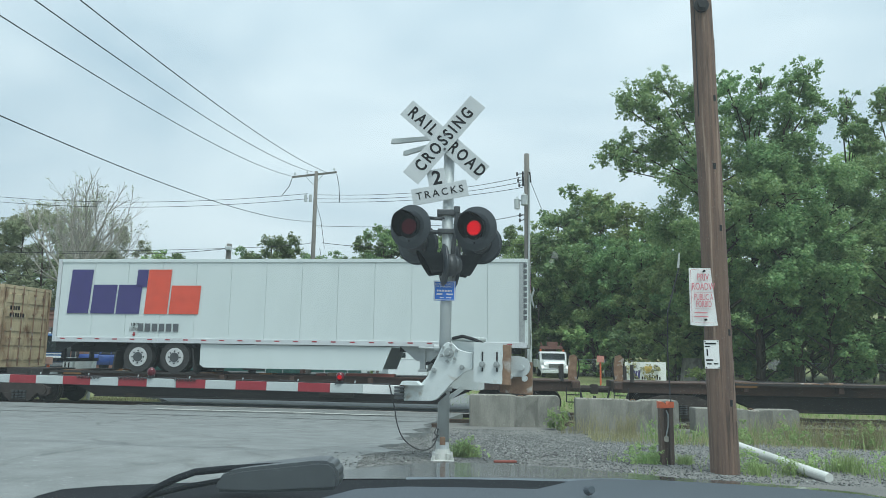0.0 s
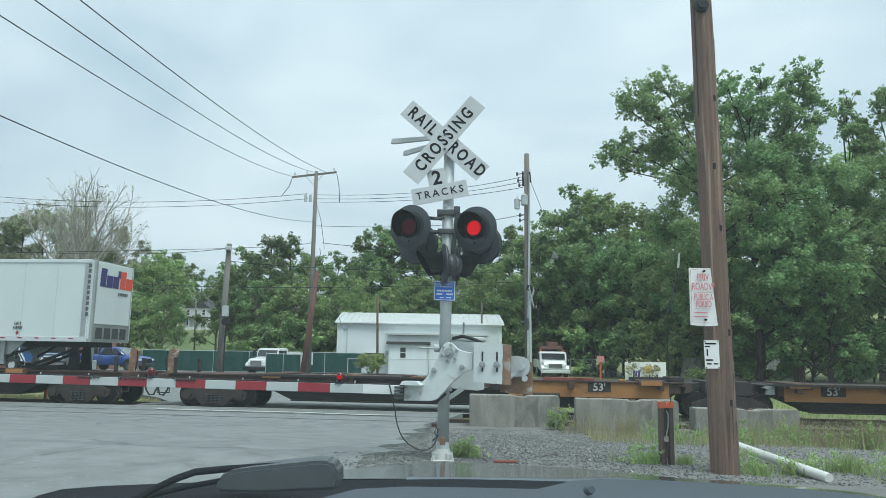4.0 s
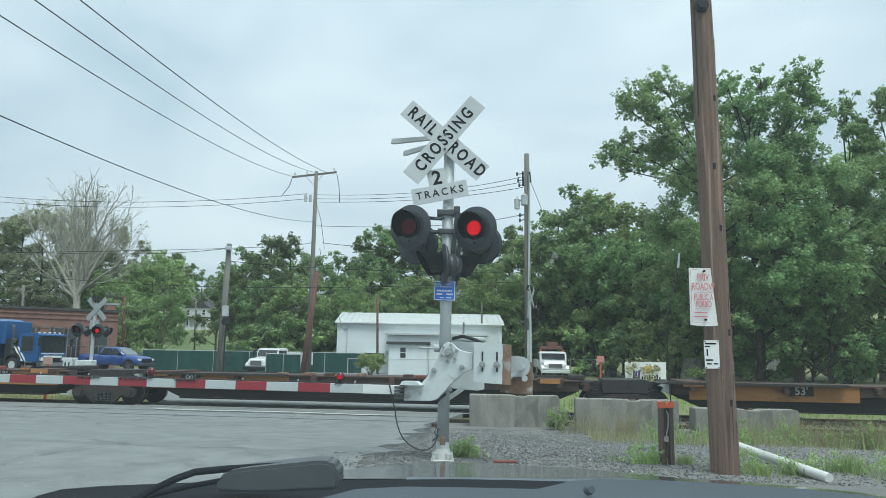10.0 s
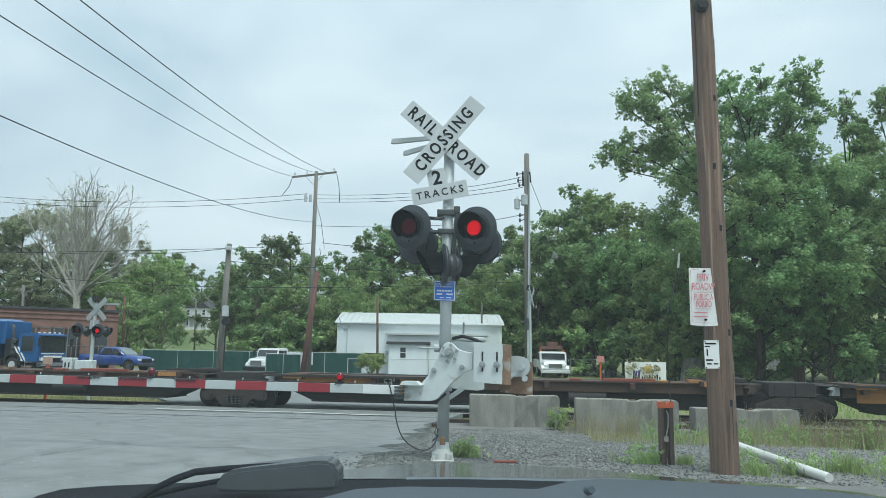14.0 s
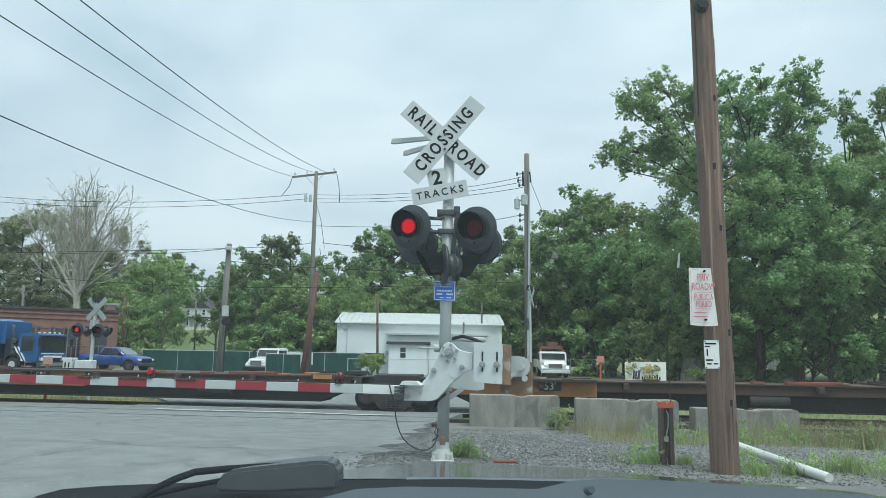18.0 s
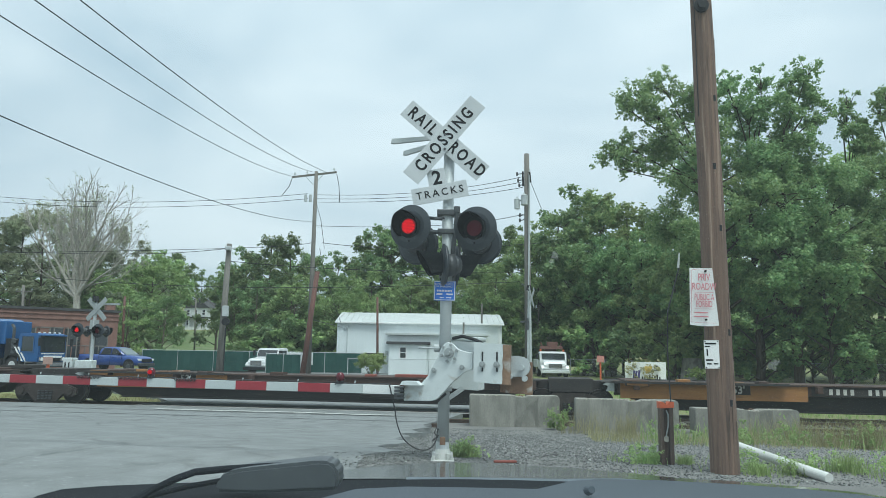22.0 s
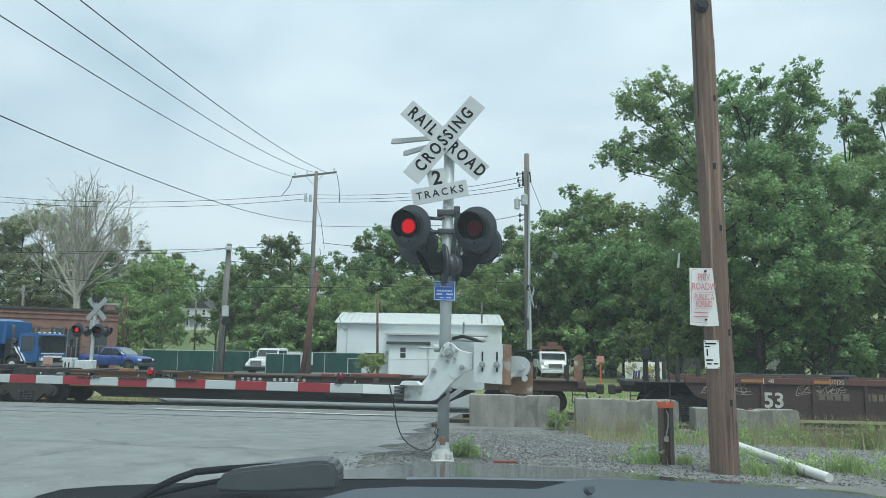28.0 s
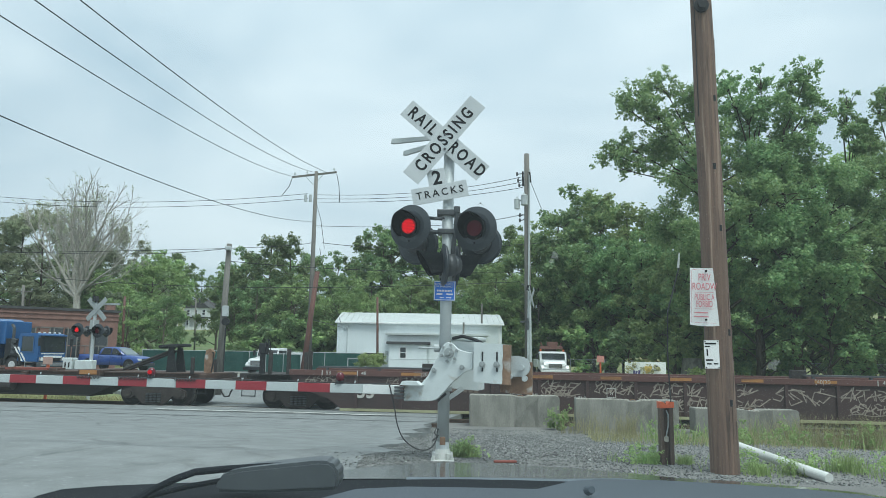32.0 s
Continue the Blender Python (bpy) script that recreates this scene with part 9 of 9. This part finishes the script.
def wood_tree(x, y, h):
    if abs(x + 0.338 * y) < (3.1 if y < 100 else 2.6) and y < 189:
        return None                                 # the open lawn below the house
    k = rt.choice((0, 3)) if x < -11 and rt.random() < 0.75 else rt.randrange(6)
    m = Matrix.Translation(on_ground(x, y, -0.1)) @ pose(0, 0, 0, rt.uniform(-2, 2), rt.uniform(-2, 2), rt.uniform(0, 360))
    s = h / (14.9 + k * 0.6)
    src = kinds[k]
    if k not in used:
        used.add(k)
        t = src
        t.matrix_basis = m @ Matrix.Diagonal((s * rt.uniform(0.9, 1.15), s * rt.uniform(0.9, 1.15), s, 1))
    else:
        t = copy_thing(src, m)
        t.scale = (s * rt.uniform(0.9, 1.15), s * rt.uniform(0.9, 1.15), s)
    return t


# crests of the wood: (place, height above its foot)
CREST = [((-39.338, 92, 12.915), 0), ((-36.096, 90, 13.928), 0), ((-53.44, 140, 21.358), 0), ((-56.86, 156, 23.88), 0), ((-52.583, 152, 22.391), 0), ((-51.156, 156, 23.225), 0), ((-43.023, 112, 16.29), 0), ((-35.267, 112, 16.413), 0), ((-31.102, 100, 13.667), 0), ((-34.588, 110, 16.766), 0), ((-24.999, 90, 14.678), 0), ((-20.28, 84, 16.428), 0), ((-17.981, 86, 15.577), 0), ((-16.568, 92, 15.4), 0), ((-13.776, 95, 14.986), 0),
         ((-10.482, 92, 15.938), 0), ((-7.857, 88, 17.337), 0), ((-5.446, 86, 17.713), 0), ((-2.77, 88, 17.701), 0), ((0.382, 90, 17.968), 0), ((3.242, 90, 17.651), 0), ((5.963, 88, 16.991), 0), ((8.021, 84, 16.744), 0), ((10.18, 80, 16.849), 0), ((12.101, 76, 18.231), 0),
         ((14.065, 72, 18.762), 0), ((15.917, 70, 18.499), 0), ((18.136, 70, 17.505), 0), ((20.921, 72, 16.701), 0), ((29.941, 74, 21.609), 0), ((37.676, 74, 21.734), 0), ((42.601, 70, 23.677), 0), ((47.361, 72, 24.961), 0)]
for q, _ in CREST:
    wood_tree(q[0], q[1], (q[2] - ground_z(q[0], q[1])) * 1.06)
# lower trees in front of and between them
for i in range(46):
    x = -34 + 72 * (i + rt.uniform(-0.4, 0.4)) / 45
    y = rt.uniform(72, 84) if x < 14 else rt.uniform(66, 74)
    if -29.5 < x < -24.5:
        continue
    wood_tree(x, y, rt.uniform(8.5, 12.5))
for i in range(16):
    x = 8 + 34 * i / 15 + rt.uniform(-0.6, 0.6)
    wood_tree(x, rt.uniform(64, 70) if x > 14.5 else rt.uniform(71, 76), rt.uniform(9, 13))
for i in range(9):
    wood_tree(-62 + i * 2.6, rt.uniform(95, 112), rt.uniform(11, 15))


# the wood on the slope behind the house
for i in range(12):
    wood_tree(-96 + i * 4.6 + rt.uniform(-1, 1), rt.uniform(203, 216), rt.uniform(15, 20))

# the dark undergrowth at the wood's edge
for i in range(26):
    x = -20 + 62 * (i + rt.uniform(-0.3, 0.3)) / 25
    y = rt.uniform(70.5, 74) if x < 14.5 else rt.uniform(63, 66)
    wood_tree(x, y, rt.uniform(3.6, 6.0))


# low shrubs that close the wood's edge
shrubs = []
for k in range(3):
    bm, spots, radii = skeleton(3.6, 2.0, 90 + k, 0.02, 12, 0.07, 3)
    radii = [q * 1.9 for q in radii]
    shrubs.append(plant_tree("undergrowth_shrub", pose(0, 0, 0), bm, spots, radii, 2600, 0.22, 95 + k, M_LEAFDARK if k else M_LEAF, M_BARK, "dense green shrub at the wood's edge", "shrubs at the wood's edge"))
shrubs_left = list(shrubs)
for i in range(44):
    f = i / 43
    x = -22 + 66 * f + rt.uniform(-0.7, 0.7)
    y = rt.uniform(71, 74) if x < 14 else rt.uniform(61, 68) if x < 17 else rt.uniform(56, 62)
    if abs(x + 0.336 * y) < 4.6:
        continue
    m = Matrix.Translation(on_ground(x, y, -0.1)) @ pose(0, 0, 0, 0, 0, rt.uniform(0, 360))
    sc = rt.uniform(0.75, 1.35)
    if shrubs_left:
        t = shrubs_left.pop()
        t.matrix_basis = m
    else:
        t = copy_thing(shrubs[i % 3], m)
    t.scale = (sc * rt.uniform(0.9, 1.3), sc, sc)


# pale-barked tree, almost bare, with small tufts at the ends of its twigs
def thin_tree(q, h, sp, sd, leaves, bark, leaf, label, size=0.3):
    rr = random.Random(sd)
    bm, tw = bmesh.new(), bmesh.new()
    fork = Vector((0.0, 0, h * 0.36))
    tube(bm, [(0.3, 0, -0.3), (0.2, 0, h * 0.15), fork], 0.50, 10, r_end=0.36)
    spots, radii = [], []

    def grow(p, way, length, r, level):
        pts = [p]
        for k in range(3):
            way = (way + Vector((rr.uniform(-0.2, 0.2), rr.uniform(-0.2, 0.2), rr.uniform(-0.02, 0.21)))).normalized()
            pts.append(pts[-1] + way * length / 3)
        tube(bm if level < 2 else tw, pts, r, 7 if level < 2 else 4, r_end=max(r * 0.62, 0.011))
        if level == 4:
            if pts[-1].z > h * 0.72 and rr.random() < 0.35:
                spots.append(pts[-1])
                radii.append(rr.uniform(0.18, 0.42))
            return
        for j in range(3 if level < 3 else 7):
            k = (3, 2, 1, 3, 2, 2, 1)[j]
            side = Vector((rr.uniform(-1, 1), rr.uniform(-0.8, 0.8), rr.uniform(-0.35, 0.55)))
            side = (side - way * side.dot(way)).normalized()
            spread = rr.uniform(0.15, 0.4) if j == 0 else rr.uniform(0.4, 0.85)
            grow(pts[k].copy(), (way + side * spread).normalized(), length * rr.uniform(0.60, 0.84), max(r * (0.60 if j == 0 else 0.42), 0.013), level + 1)

    for an, tilt, ln, r in ((0.2, 0.08, 5.2, 0.30), (2.9, 0.34, 5.0, 0.27), (0.1, 0.40, 5.0, 0.26), (3.3, 0.62, 4.8, 0.22), (-0.4, 0.72, 4.6, 0.21), (1.6, 0.35, 4.6, 0.2), (4.6, 0.3, 4.8, 0.2), (0.3, 1.05, 4.0, 0.15), (3.0, 1.0, 5.0, 0.2)):
        way = Vector((math.cos(an) * math.sin(tilt), math.sin(an) * math.sin(tilt) * 0.8, math.cos(tilt)))
        grow(fork + Vector((0, 0, rr.uniform(-0.6, 0.6))), way, ln * h / 20.6, r, 0)
    tr = plant_tree("pale_tree", at(q), bm, spots, radii, leaves, size, sd, leaf, bark, label)
    part("twigs", tw, M_TWIG, tr, "grey-brown bare twigs")


thin_tree((-40.394, 80, 0.49), 20.6, 5.4, 21, 2200, M_PALEBARK, M_LEAFDULL, "pale-barked tree with sparse spring leaves", 0.13)
for q, h, sp, sd in (((-50.42, 92, 0.227), 20.5, 5.0, 31), ((-53.135, 90, 0.203), 18.5, 5.0, 33), ((-45.948, 100, 0.224), 19.5, 4.6, 35), ((-55.68, 88, 0.181), 17.5, 5.5, 37), ((-50.569, 100, 0.153), 21.5, 5.0, 39), ((-45.382, 104, 0.197), 14.5, 4.0, 34), ((-47.976, 84, 0.337), 9.5, 4.0, 36), ((-36.865, 86, 0.491), 8.5, 3.0, 38)):
    bm, spots, radii = skeleton(h, sp, sd, 0.15, 13, 0.26, 4)
    plant_tree("dull_tree", at(q), bm, spots, radii, 21000, 0.19, sd, M_LEAFDULL, M_BARK, "dull green tree behind the brick building", "trees behind the brick building")


def bush(q, h, sd, leaf=None, count=900, size=0.10, label="green leafy bush", dz=0.0):
    rr = random.Random(sd)
    g = on_ground(q[0], q[1], dz)
    t = thing("bush", Matrix.Translation(g), label, "bush")
    bm = bmesh.new()
    spots, radii = [], []
    for i in range(9):
        tip = Vector((rr.uniform(-1, 1) * h * 0.75, rr.uniform(-1, 1) * h * 0.5, h * rr.uniform(0.45, 1.0)))
        tube(bm, [(0, 0, -0.05), tip * 0.5 + Vector((0, 0, 0.05)), tip], 0.018 * h, 5, r_end=0.006)
        spots.append(tip * 0.92)
        radii.append(h * rr.uniform(0.2, 0.34))
    part("stems", bm, M_BARK, t)
    ob = new("leaves", leaf_mesh("leaves", [tuple(s) for s in spots], radii, count, size, sd, leaf or M_WEED))
    ob.parent = t


bush((-5.414, 56, 0.397), 1.7, 3, M_TUFT, 3200, 0.10, "green bush before the white shed")
bush((12.007, 43.3, 1.468), 1.5, 5, M_DRYGRASS, 400, 0.14, "yellow-green shrub behind the banner sign")
bush((16.652, 46, 1.155), 1.2, 6, M_WEED, 500, 0.13, "green shrub in the field")


# grass and weeds in blades: too many to count
def blades(name, spots, seed, material, label, h0, h1, width):
    r = np.random.RandomState(seed)
    verts, faces = [], []
    for x, y, f in spots:
        z = ground_z(x, y) + 0.01
        h = r.uniform(h0, h1) * f
        an = r.uniform(0, 6.28)
        dx, dy = math.cos(an) * width, math.sin(an) * width
        lx, ly = r.normal(0, 0.38, 2) * h
        i = len(verts)
        verts += [(x - dx, y - dy, z), (x + dx, y + dy, z), (x + dx * 0.6 + lx * 0.4, y + dy * 0.6 + ly * 0.4, z + h * 0.6), (x - dx * 0.6 + lx * 0.4, y - dy * 0.6 + ly * 0.4, z + h * 0.6), (x + lx, y + ly, z + h)]
        faces += [(i, i + 1, i + 2, i + 3), (i + 3, i + 2, i + 4)]
    ob = new(name, mesh_of(name, verts, faces, material))
    return tagged(ob, label, "grass", kind="stuff")


rg = random.Random(9)


def in_track(u, lat):
    p = TRACK @ Vector((u, lat, 0))
    return p.x, p.y


spots = []
for i in range(9000):
    u, lat = rg.uniform(17.5, 36), rg.triangular(-10.2, -5.0, -7.6)
    d = noise.noise(Vector((u * 0.6, lat * 0.9, 3.0)))
    if d > -0.15:
        spots.append((*in_track(u, lat), 0.6 + d))
blades("trackside_grass", spots, 1, M_DRYGRASS, "dry yellow-green grass along the blocks", 0.10, 0.40, 0.005)
spots = []
for i in range(5000):
    u, lat = rg.uniform(18.5, 40), rg.triangular(-10.0, -5.0, -7.0)
    d = noise.noise(Vector((u * 0.45, lat * 0.8, 9.0)))
    if d > 0.0:
        spots.append((*in_track(u, lat), 0.7 + d * 1.2))
blades("trackside_weeds", spots, 2, M_WEED, "green weeds along the blocks", 0.15, 0.65, 0.008)
def leafy_weeds(name, pts, seed, material, label, size, per, tall):
    """Broad-leaved weeds: leaves in loose clumps, too many to count."""
    rr = random.Random(seed)
    spots_, rad_ = [], []
    for x, y, f in pts:
        h = tall * f * rr.uniform(0.5, 1.1)
        z = ground_z(x, y)
        for k in range(3):
            spots_.append((x + rr.gauss(0, 0.05), y + rr.gauss(0, 0.05), z + h * (0.25 + 0.33 * k)))
            rad_.append(0.05 + h * 0.16)
    ob = new(name, leaf_mesh(name, spots_, rad_, len(spots_) * per, size, seed, material, 1.0, 3, 1.0))
    return tagged(ob, label, "weeds", kind="stuff")


pts = []
for i in range(520):
    u, lat = rg.uniform(19.0, 40), rg.triangular(-9.6, -5.4, -8.3)
    d = noise.noise(Vector((u * 0.8, lat * 1.0, 5.0)))
    if d > -0.08:
        pts.append((*in_track(u, lat), 0.6 + d))
for i in range(16):
    q = Vector((3.136, 19.88, -0.12))
    pts.append((q.x + rg.gauss(0, 0.13), q.y + rg.gauss(0, 0.08), 1.2))
leafy_weeds("broadleaf_weeds", pts, 21, M_WEED, "leafy light green weeds along the concrete blocks", 0.035, 26, 0.5)
pts = []
for a_, b_, n_ in ((Vector((7.85, 15.976, 0.014)), Vector((8.931, 14.312, 0.127)), 26), (Vector((7.048, 17.774, -0.111)), Vector((8.482, 17.391, -0.097)), 20), (Vector((3.356, 19.071, -0.12)), Vector((5.208, 17.954, -0.107)), 16)):
    for i in range(n_):
        q = a_.lerp(b_, rg.random())
        pts.append((q.x + rg.gauss(0, 0.15), q.y + rg.gauss(0, 0.25), 1.0))
tall = []
for x_, y_, f_ in pts:
    for i in range(26):
        tall.append((x_ + rg.gauss(0, 0.12), y_ + rg.gauss(0, 0.12), 1.0))
blades("tall_weeds", tall, 23, M_DRYGRASS, "tall pale grass before the rails", 0.25, 0.75, 0.005)
pts = []
for i in range(110):
    x, y = rg.uniform(3.4, 6.4), rg.uniform(7.2, 9.4)
    if noise.noise(Vector((x * 1.1, y * 1.3, 2.0))) > 0.16:
        pts.append((x, y, 0.8))
for q_, n_, sp_ in (((0.313, 9, 0.575), 12, 0.08), ((2.434, 8.7, 0.509), 10, 0.11), ((3.884, 8, 0.641), 12, 0.16), ((3.443, 8.1, 0.618), 9, 0.12)):
    for i in range(n_):
        pts.append((q_[0] + rg.gauss(0, sp_), q_[1] + rg.gauss(0, sp_), 1.0))
leafy_weeds("gravel_leaf_weeds", pts, 22, M_TUFT, "leafy green weeds round the fallen pipe", 0.02, 30, 0.24)
spots = []
for i in range(9000):
    u, lat = rg.uniform(12, 44), rg.uniform(2.2, 22)
    spots.append((*in_track(u, lat), 1.0))
verge = []
for i in range(4200):
    u, lat = rg.uniform(-14, 3.0), rg.uniform(1.8, 4.2)
    verge.append((*in_track(u, lat), 0.7))
blades("field_grass", spots, 3, M_WEED, "green rough grass beyond the rails", 0.08, 0.25, 0.02)
blades("verge_grass", verge, 8, M_DRYGRASS, "dry pale grass on the verge beyond the road", 0.06, 0.2, 0.02)
spots = []
for i in range(1500):
    x, y = rg.uniform(2.0, 6.5), rg.uniform(6.9, 9.2)
    if noise.noise(Vector((x * 1.4, y * 1.4, 1.0))) > 0.22:
        spots.append((x, y, 0.8))
blades("gravel_weeds", spots, 4, M_WEED, "green weeds sprouting in the gravel", 0.05, 0.2, 0.005)

for k, (q, rad, hgt, cnt) in enumerate((((0.299, 9, 0.561), 0.16, 0.2, 420), ((2.447, 8.7, 0.509), 0.20, 0.15, 420), ((3.805, 7.9, 0.644), 0.24, 0.17, 260), ((3.386, 7.9, 0.626), 0.2, 0.14, 260), ((2.856, 8.7, 0.528), 0.12, 0.14, 160), ((4.478, 8.2, 0.619), 0.3, 0.25, 300))):
    spots = []
    for i in range(cnt):
        a, d = rg.uniform(0, 6.28), abs(rg.gauss(0, 0.5)) * rad
        spots.append((q[0] + math.cos(a) * d, q[1] + math.sin(a) * d, 1.0))
    blades("grass_tuft", spots, 30 + k, M_TUFT, "fresh green grass tuft in the gravel", hgt * 0.4, hgt, 0.005)
db = bmesh.new()
c = on_ground(*Vector((0.743, 8.46, 0.62)).xy, 0.03)
box(db, c, (0.26, 0.06, 0.025), pose(0, 0, 0, 0, 0, 6), bevel=0.008)
solo("red_debris", db, M_REDCHOCK, "faded red plastic strip lying on gravel", "litter")

# crushed stone, too many to count
r = np.random.RandomState(4)
cube = [(-1, -1, -0.6), (1, -1, -0.5), (0.8, 1, -0.6), (-0.9, 0.9, -0.5), (-0.6, -0.7, 0.6), (0.7, -0.5, 0.5), (0.5, 0.7, 0.7), (-0.7, 0.6, 0.5)]
quads = [(0, 3, 2, 1), (4, 5, 6, 7), (0, 1, 5, 4), (1, 2, 6, 5), (2, 3, 7, 6), (3, 0, 4, 7)]
for nm_, mt_, count_, lab_ in (("gravel_stones", M_STONE, 52000, "loose grey crushed stones over the yard"), ("pale_gravel_stones", M_PALESTONE, 1500, "sparse pale stones among the gravel")):
    verts, faces = [], []
    for i in range(count_):
        lat = -16.5 + 12.0 * r.uniform() ** 1.35
        u = edge_line(lat) - 0.9 * r.uniform() ** 2 + r.uniform(0, 14) * r.uniform() ** 0.7
        if u < edge(lat) and r.uniform() < 0.75:
            continue
        x, y = in_track(u, lat)
        z = rise(lat) + 0.016 + (0.012 if u < edge(lat) else 0.0)
        s = r.uniform(0.0035, 0.0105) * (1 + 0.9 * (r.uniform() > 0.96))
        a = r.uniform(0, 6.28)
        ca, sa = math.cos(a), math.sin(a)
        k = len(verts)
        for vx, vy, vz in cube:
            verts.append((x + s * (vx * ca - vy * sa), y + s * (vx * sa + vy * ca), z + s * vz * 0.8))
        faces += [tuple(k + q for q in f) for f in quads]
    tagged(new(nm_, mesh_of(nm_, verts, faces, mt_)), lab_, "gravel", kind="stuff")

# litter and cracks on the road
lt = bmesh.new()
c = on_ground(*Vector((-5.568, 21.582, -0.12)).xy, 0.05)
box(lt, c, (0.16, 0.1, 0.05), pose(0, 0, 0, 10, 5, 30), bevel=0.015)
box(lt, c + Vector((0.13, 0.03, -0.005)), (0.09, 0.08, 0.04), pose(0, 0, 0, -20, 5, 70), bevel=0.012)
solo("crumpled_litter", lt, M_PLATE, "crumpled white paper litter on the road", "litter")


# ---- the bird that flies through ----
def bird():
    b = thing("bird", pose(0, -30, 40), "small brown bird in flight", "bird")
    bm = bmesh.new()
    bmesh.ops.create_uvsphere(bm, u_segments=14, v_segments=9, radius=0.07, matrix=Matrix.Diagonal((0.75, 2.2, 0.75, 1)))
    bmesh.ops.create_uvsphere(bm, u_segments=10, v_segments=7, radius=0.042, matrix=pose(0, 0.16, 0.025))
    rod(bm, (0, 0.19, 0.02), (0, 0.235, 0.015), 0.012, 0.003, seg=6)
    part("body", bm, M_BIRD, b)
    tl = bmesh.new()
    slab(tl, [(-0.035, -0.13), (0.035, -0.13), (0.06, -0.29), (-0.06, -0.29)], 0.008, pose(0, 0, 0, -90, 0, 0))
    part("tail", tl, M_BIRD, b)
    wings = []
    for s in (-1, 1):
        w = bmesh.new()
        pts = [(0.0, 0.09), (s * 0.18, 0.11), (s * 0.36, 0.03), (s * 0.45, -0.08), (s * 0.30, -0.06), (s * 0.14, -0.08), (0.0, -0.08)]
        vs = [w.verts.new((x, y, 0.0)) for x, y in pts]
        w.faces.new(vs)
        bmesh.ops.solidify(w, geom=list(w.faces), thickness=0.01)
        ob = part("wing", w, M_BIRD, b, "spread wing")
        ob.matrix_basis = pose(s * 0.03, 0.02, 0.03)
        wings.append((ob, s))
    return b, wings


BIRD, WINGS = bird()


# ---- motion of the things ----
def motions():
    ticks = [i * 0.5 for i in range(65)]
    for car, s0 in movers:
        walk(car, [(t, TRACK @ pose(s0 - gone(t), 0, 0)) for t in ticks])
    fine = [i / 6 for i in range(193)]
    for ws, x, phase in wheelsets:
        walk(ws, [(t, pose(x, 0, 0.42) @ Matrix.Rotation(radians(phase) - gone(t) / 0.42, 4, "Y")) for t in fine])
    for ob, back, out, side in blinkers:
        rows = []
        on0 = LEFT_ON + (0.0 if side == "L" else BLINK / 2) - BLINK
        t = on0
        rows.append((0.0, back if side == "L" else out))
        while t < 32:
            for when, m in ((t - 0.034, back), (t + 0.034, out), (t + BLINK / 2 - 0.034, out), (t + BLINK / 2 + 0.034, back)):
                if 0.0 < when < 32.0:
                    rows.append((when, m))
            t += BLINK
        rows.append((32.0, rows[-1][1]))
        walk(ob, rows)
    n0 = NOTICE.matrix_basis.copy()
    turn = [(0, 0), (5.5, 0.0), (16.5, 0.5), (18.5, 2), (19.5, 7), (21.0, 7), (22.0, 8), (28.5, 8), (29.2, 11), (32, 11)]
    walk(NOTICE, [(t, n0 @ pose(0.0012 * a, 0, 0, 0, 0.16 * a, -1.2 * a)) for t, a in turn])
    path = [(0.0, (12, -40, 30)), (30.0, (9.0, -10, 16)), (30.8, (5.6, 9.0, 8.6)), (31.0, (4.046, 12.5, 8.365)), (31.1, (3.124, 15, 8.097)), (31.2, (2.723, 18, 8.257)), (31.3, (2.504, 22, 8.616)), (31.4, (2.639, 27, 9.14)), (31.5, (2.75, 33, 10.048)), (32.0, (3.095, 60, 14.579))]
    rows = []
    for k, (t, p) in enumerate(path):
        q = Vector(path[min(k + 1, len(path) - 1)][1]) - Vector(path[max(k - 1, 0)][1])
        rows.append((t, Matrix.Translation(p) @ pose(0, 0, 0, 0, 0, math.degrees(math.atan2(-q.x, q.y)))))
    walk(BIRD, rows)
    for ob, s in WINGS:
        home = ob.matrix_basis.copy()
        beat = [(0.0, 0)] + [(30.9 + i * 0.05, (28, 8, -18, 8)[i % 4]) for i in range(22)]
        walk(ob, [(t, home @ pose(0, 0, 0, 0, -s * a, 0)) for t, a in beat])


motions()
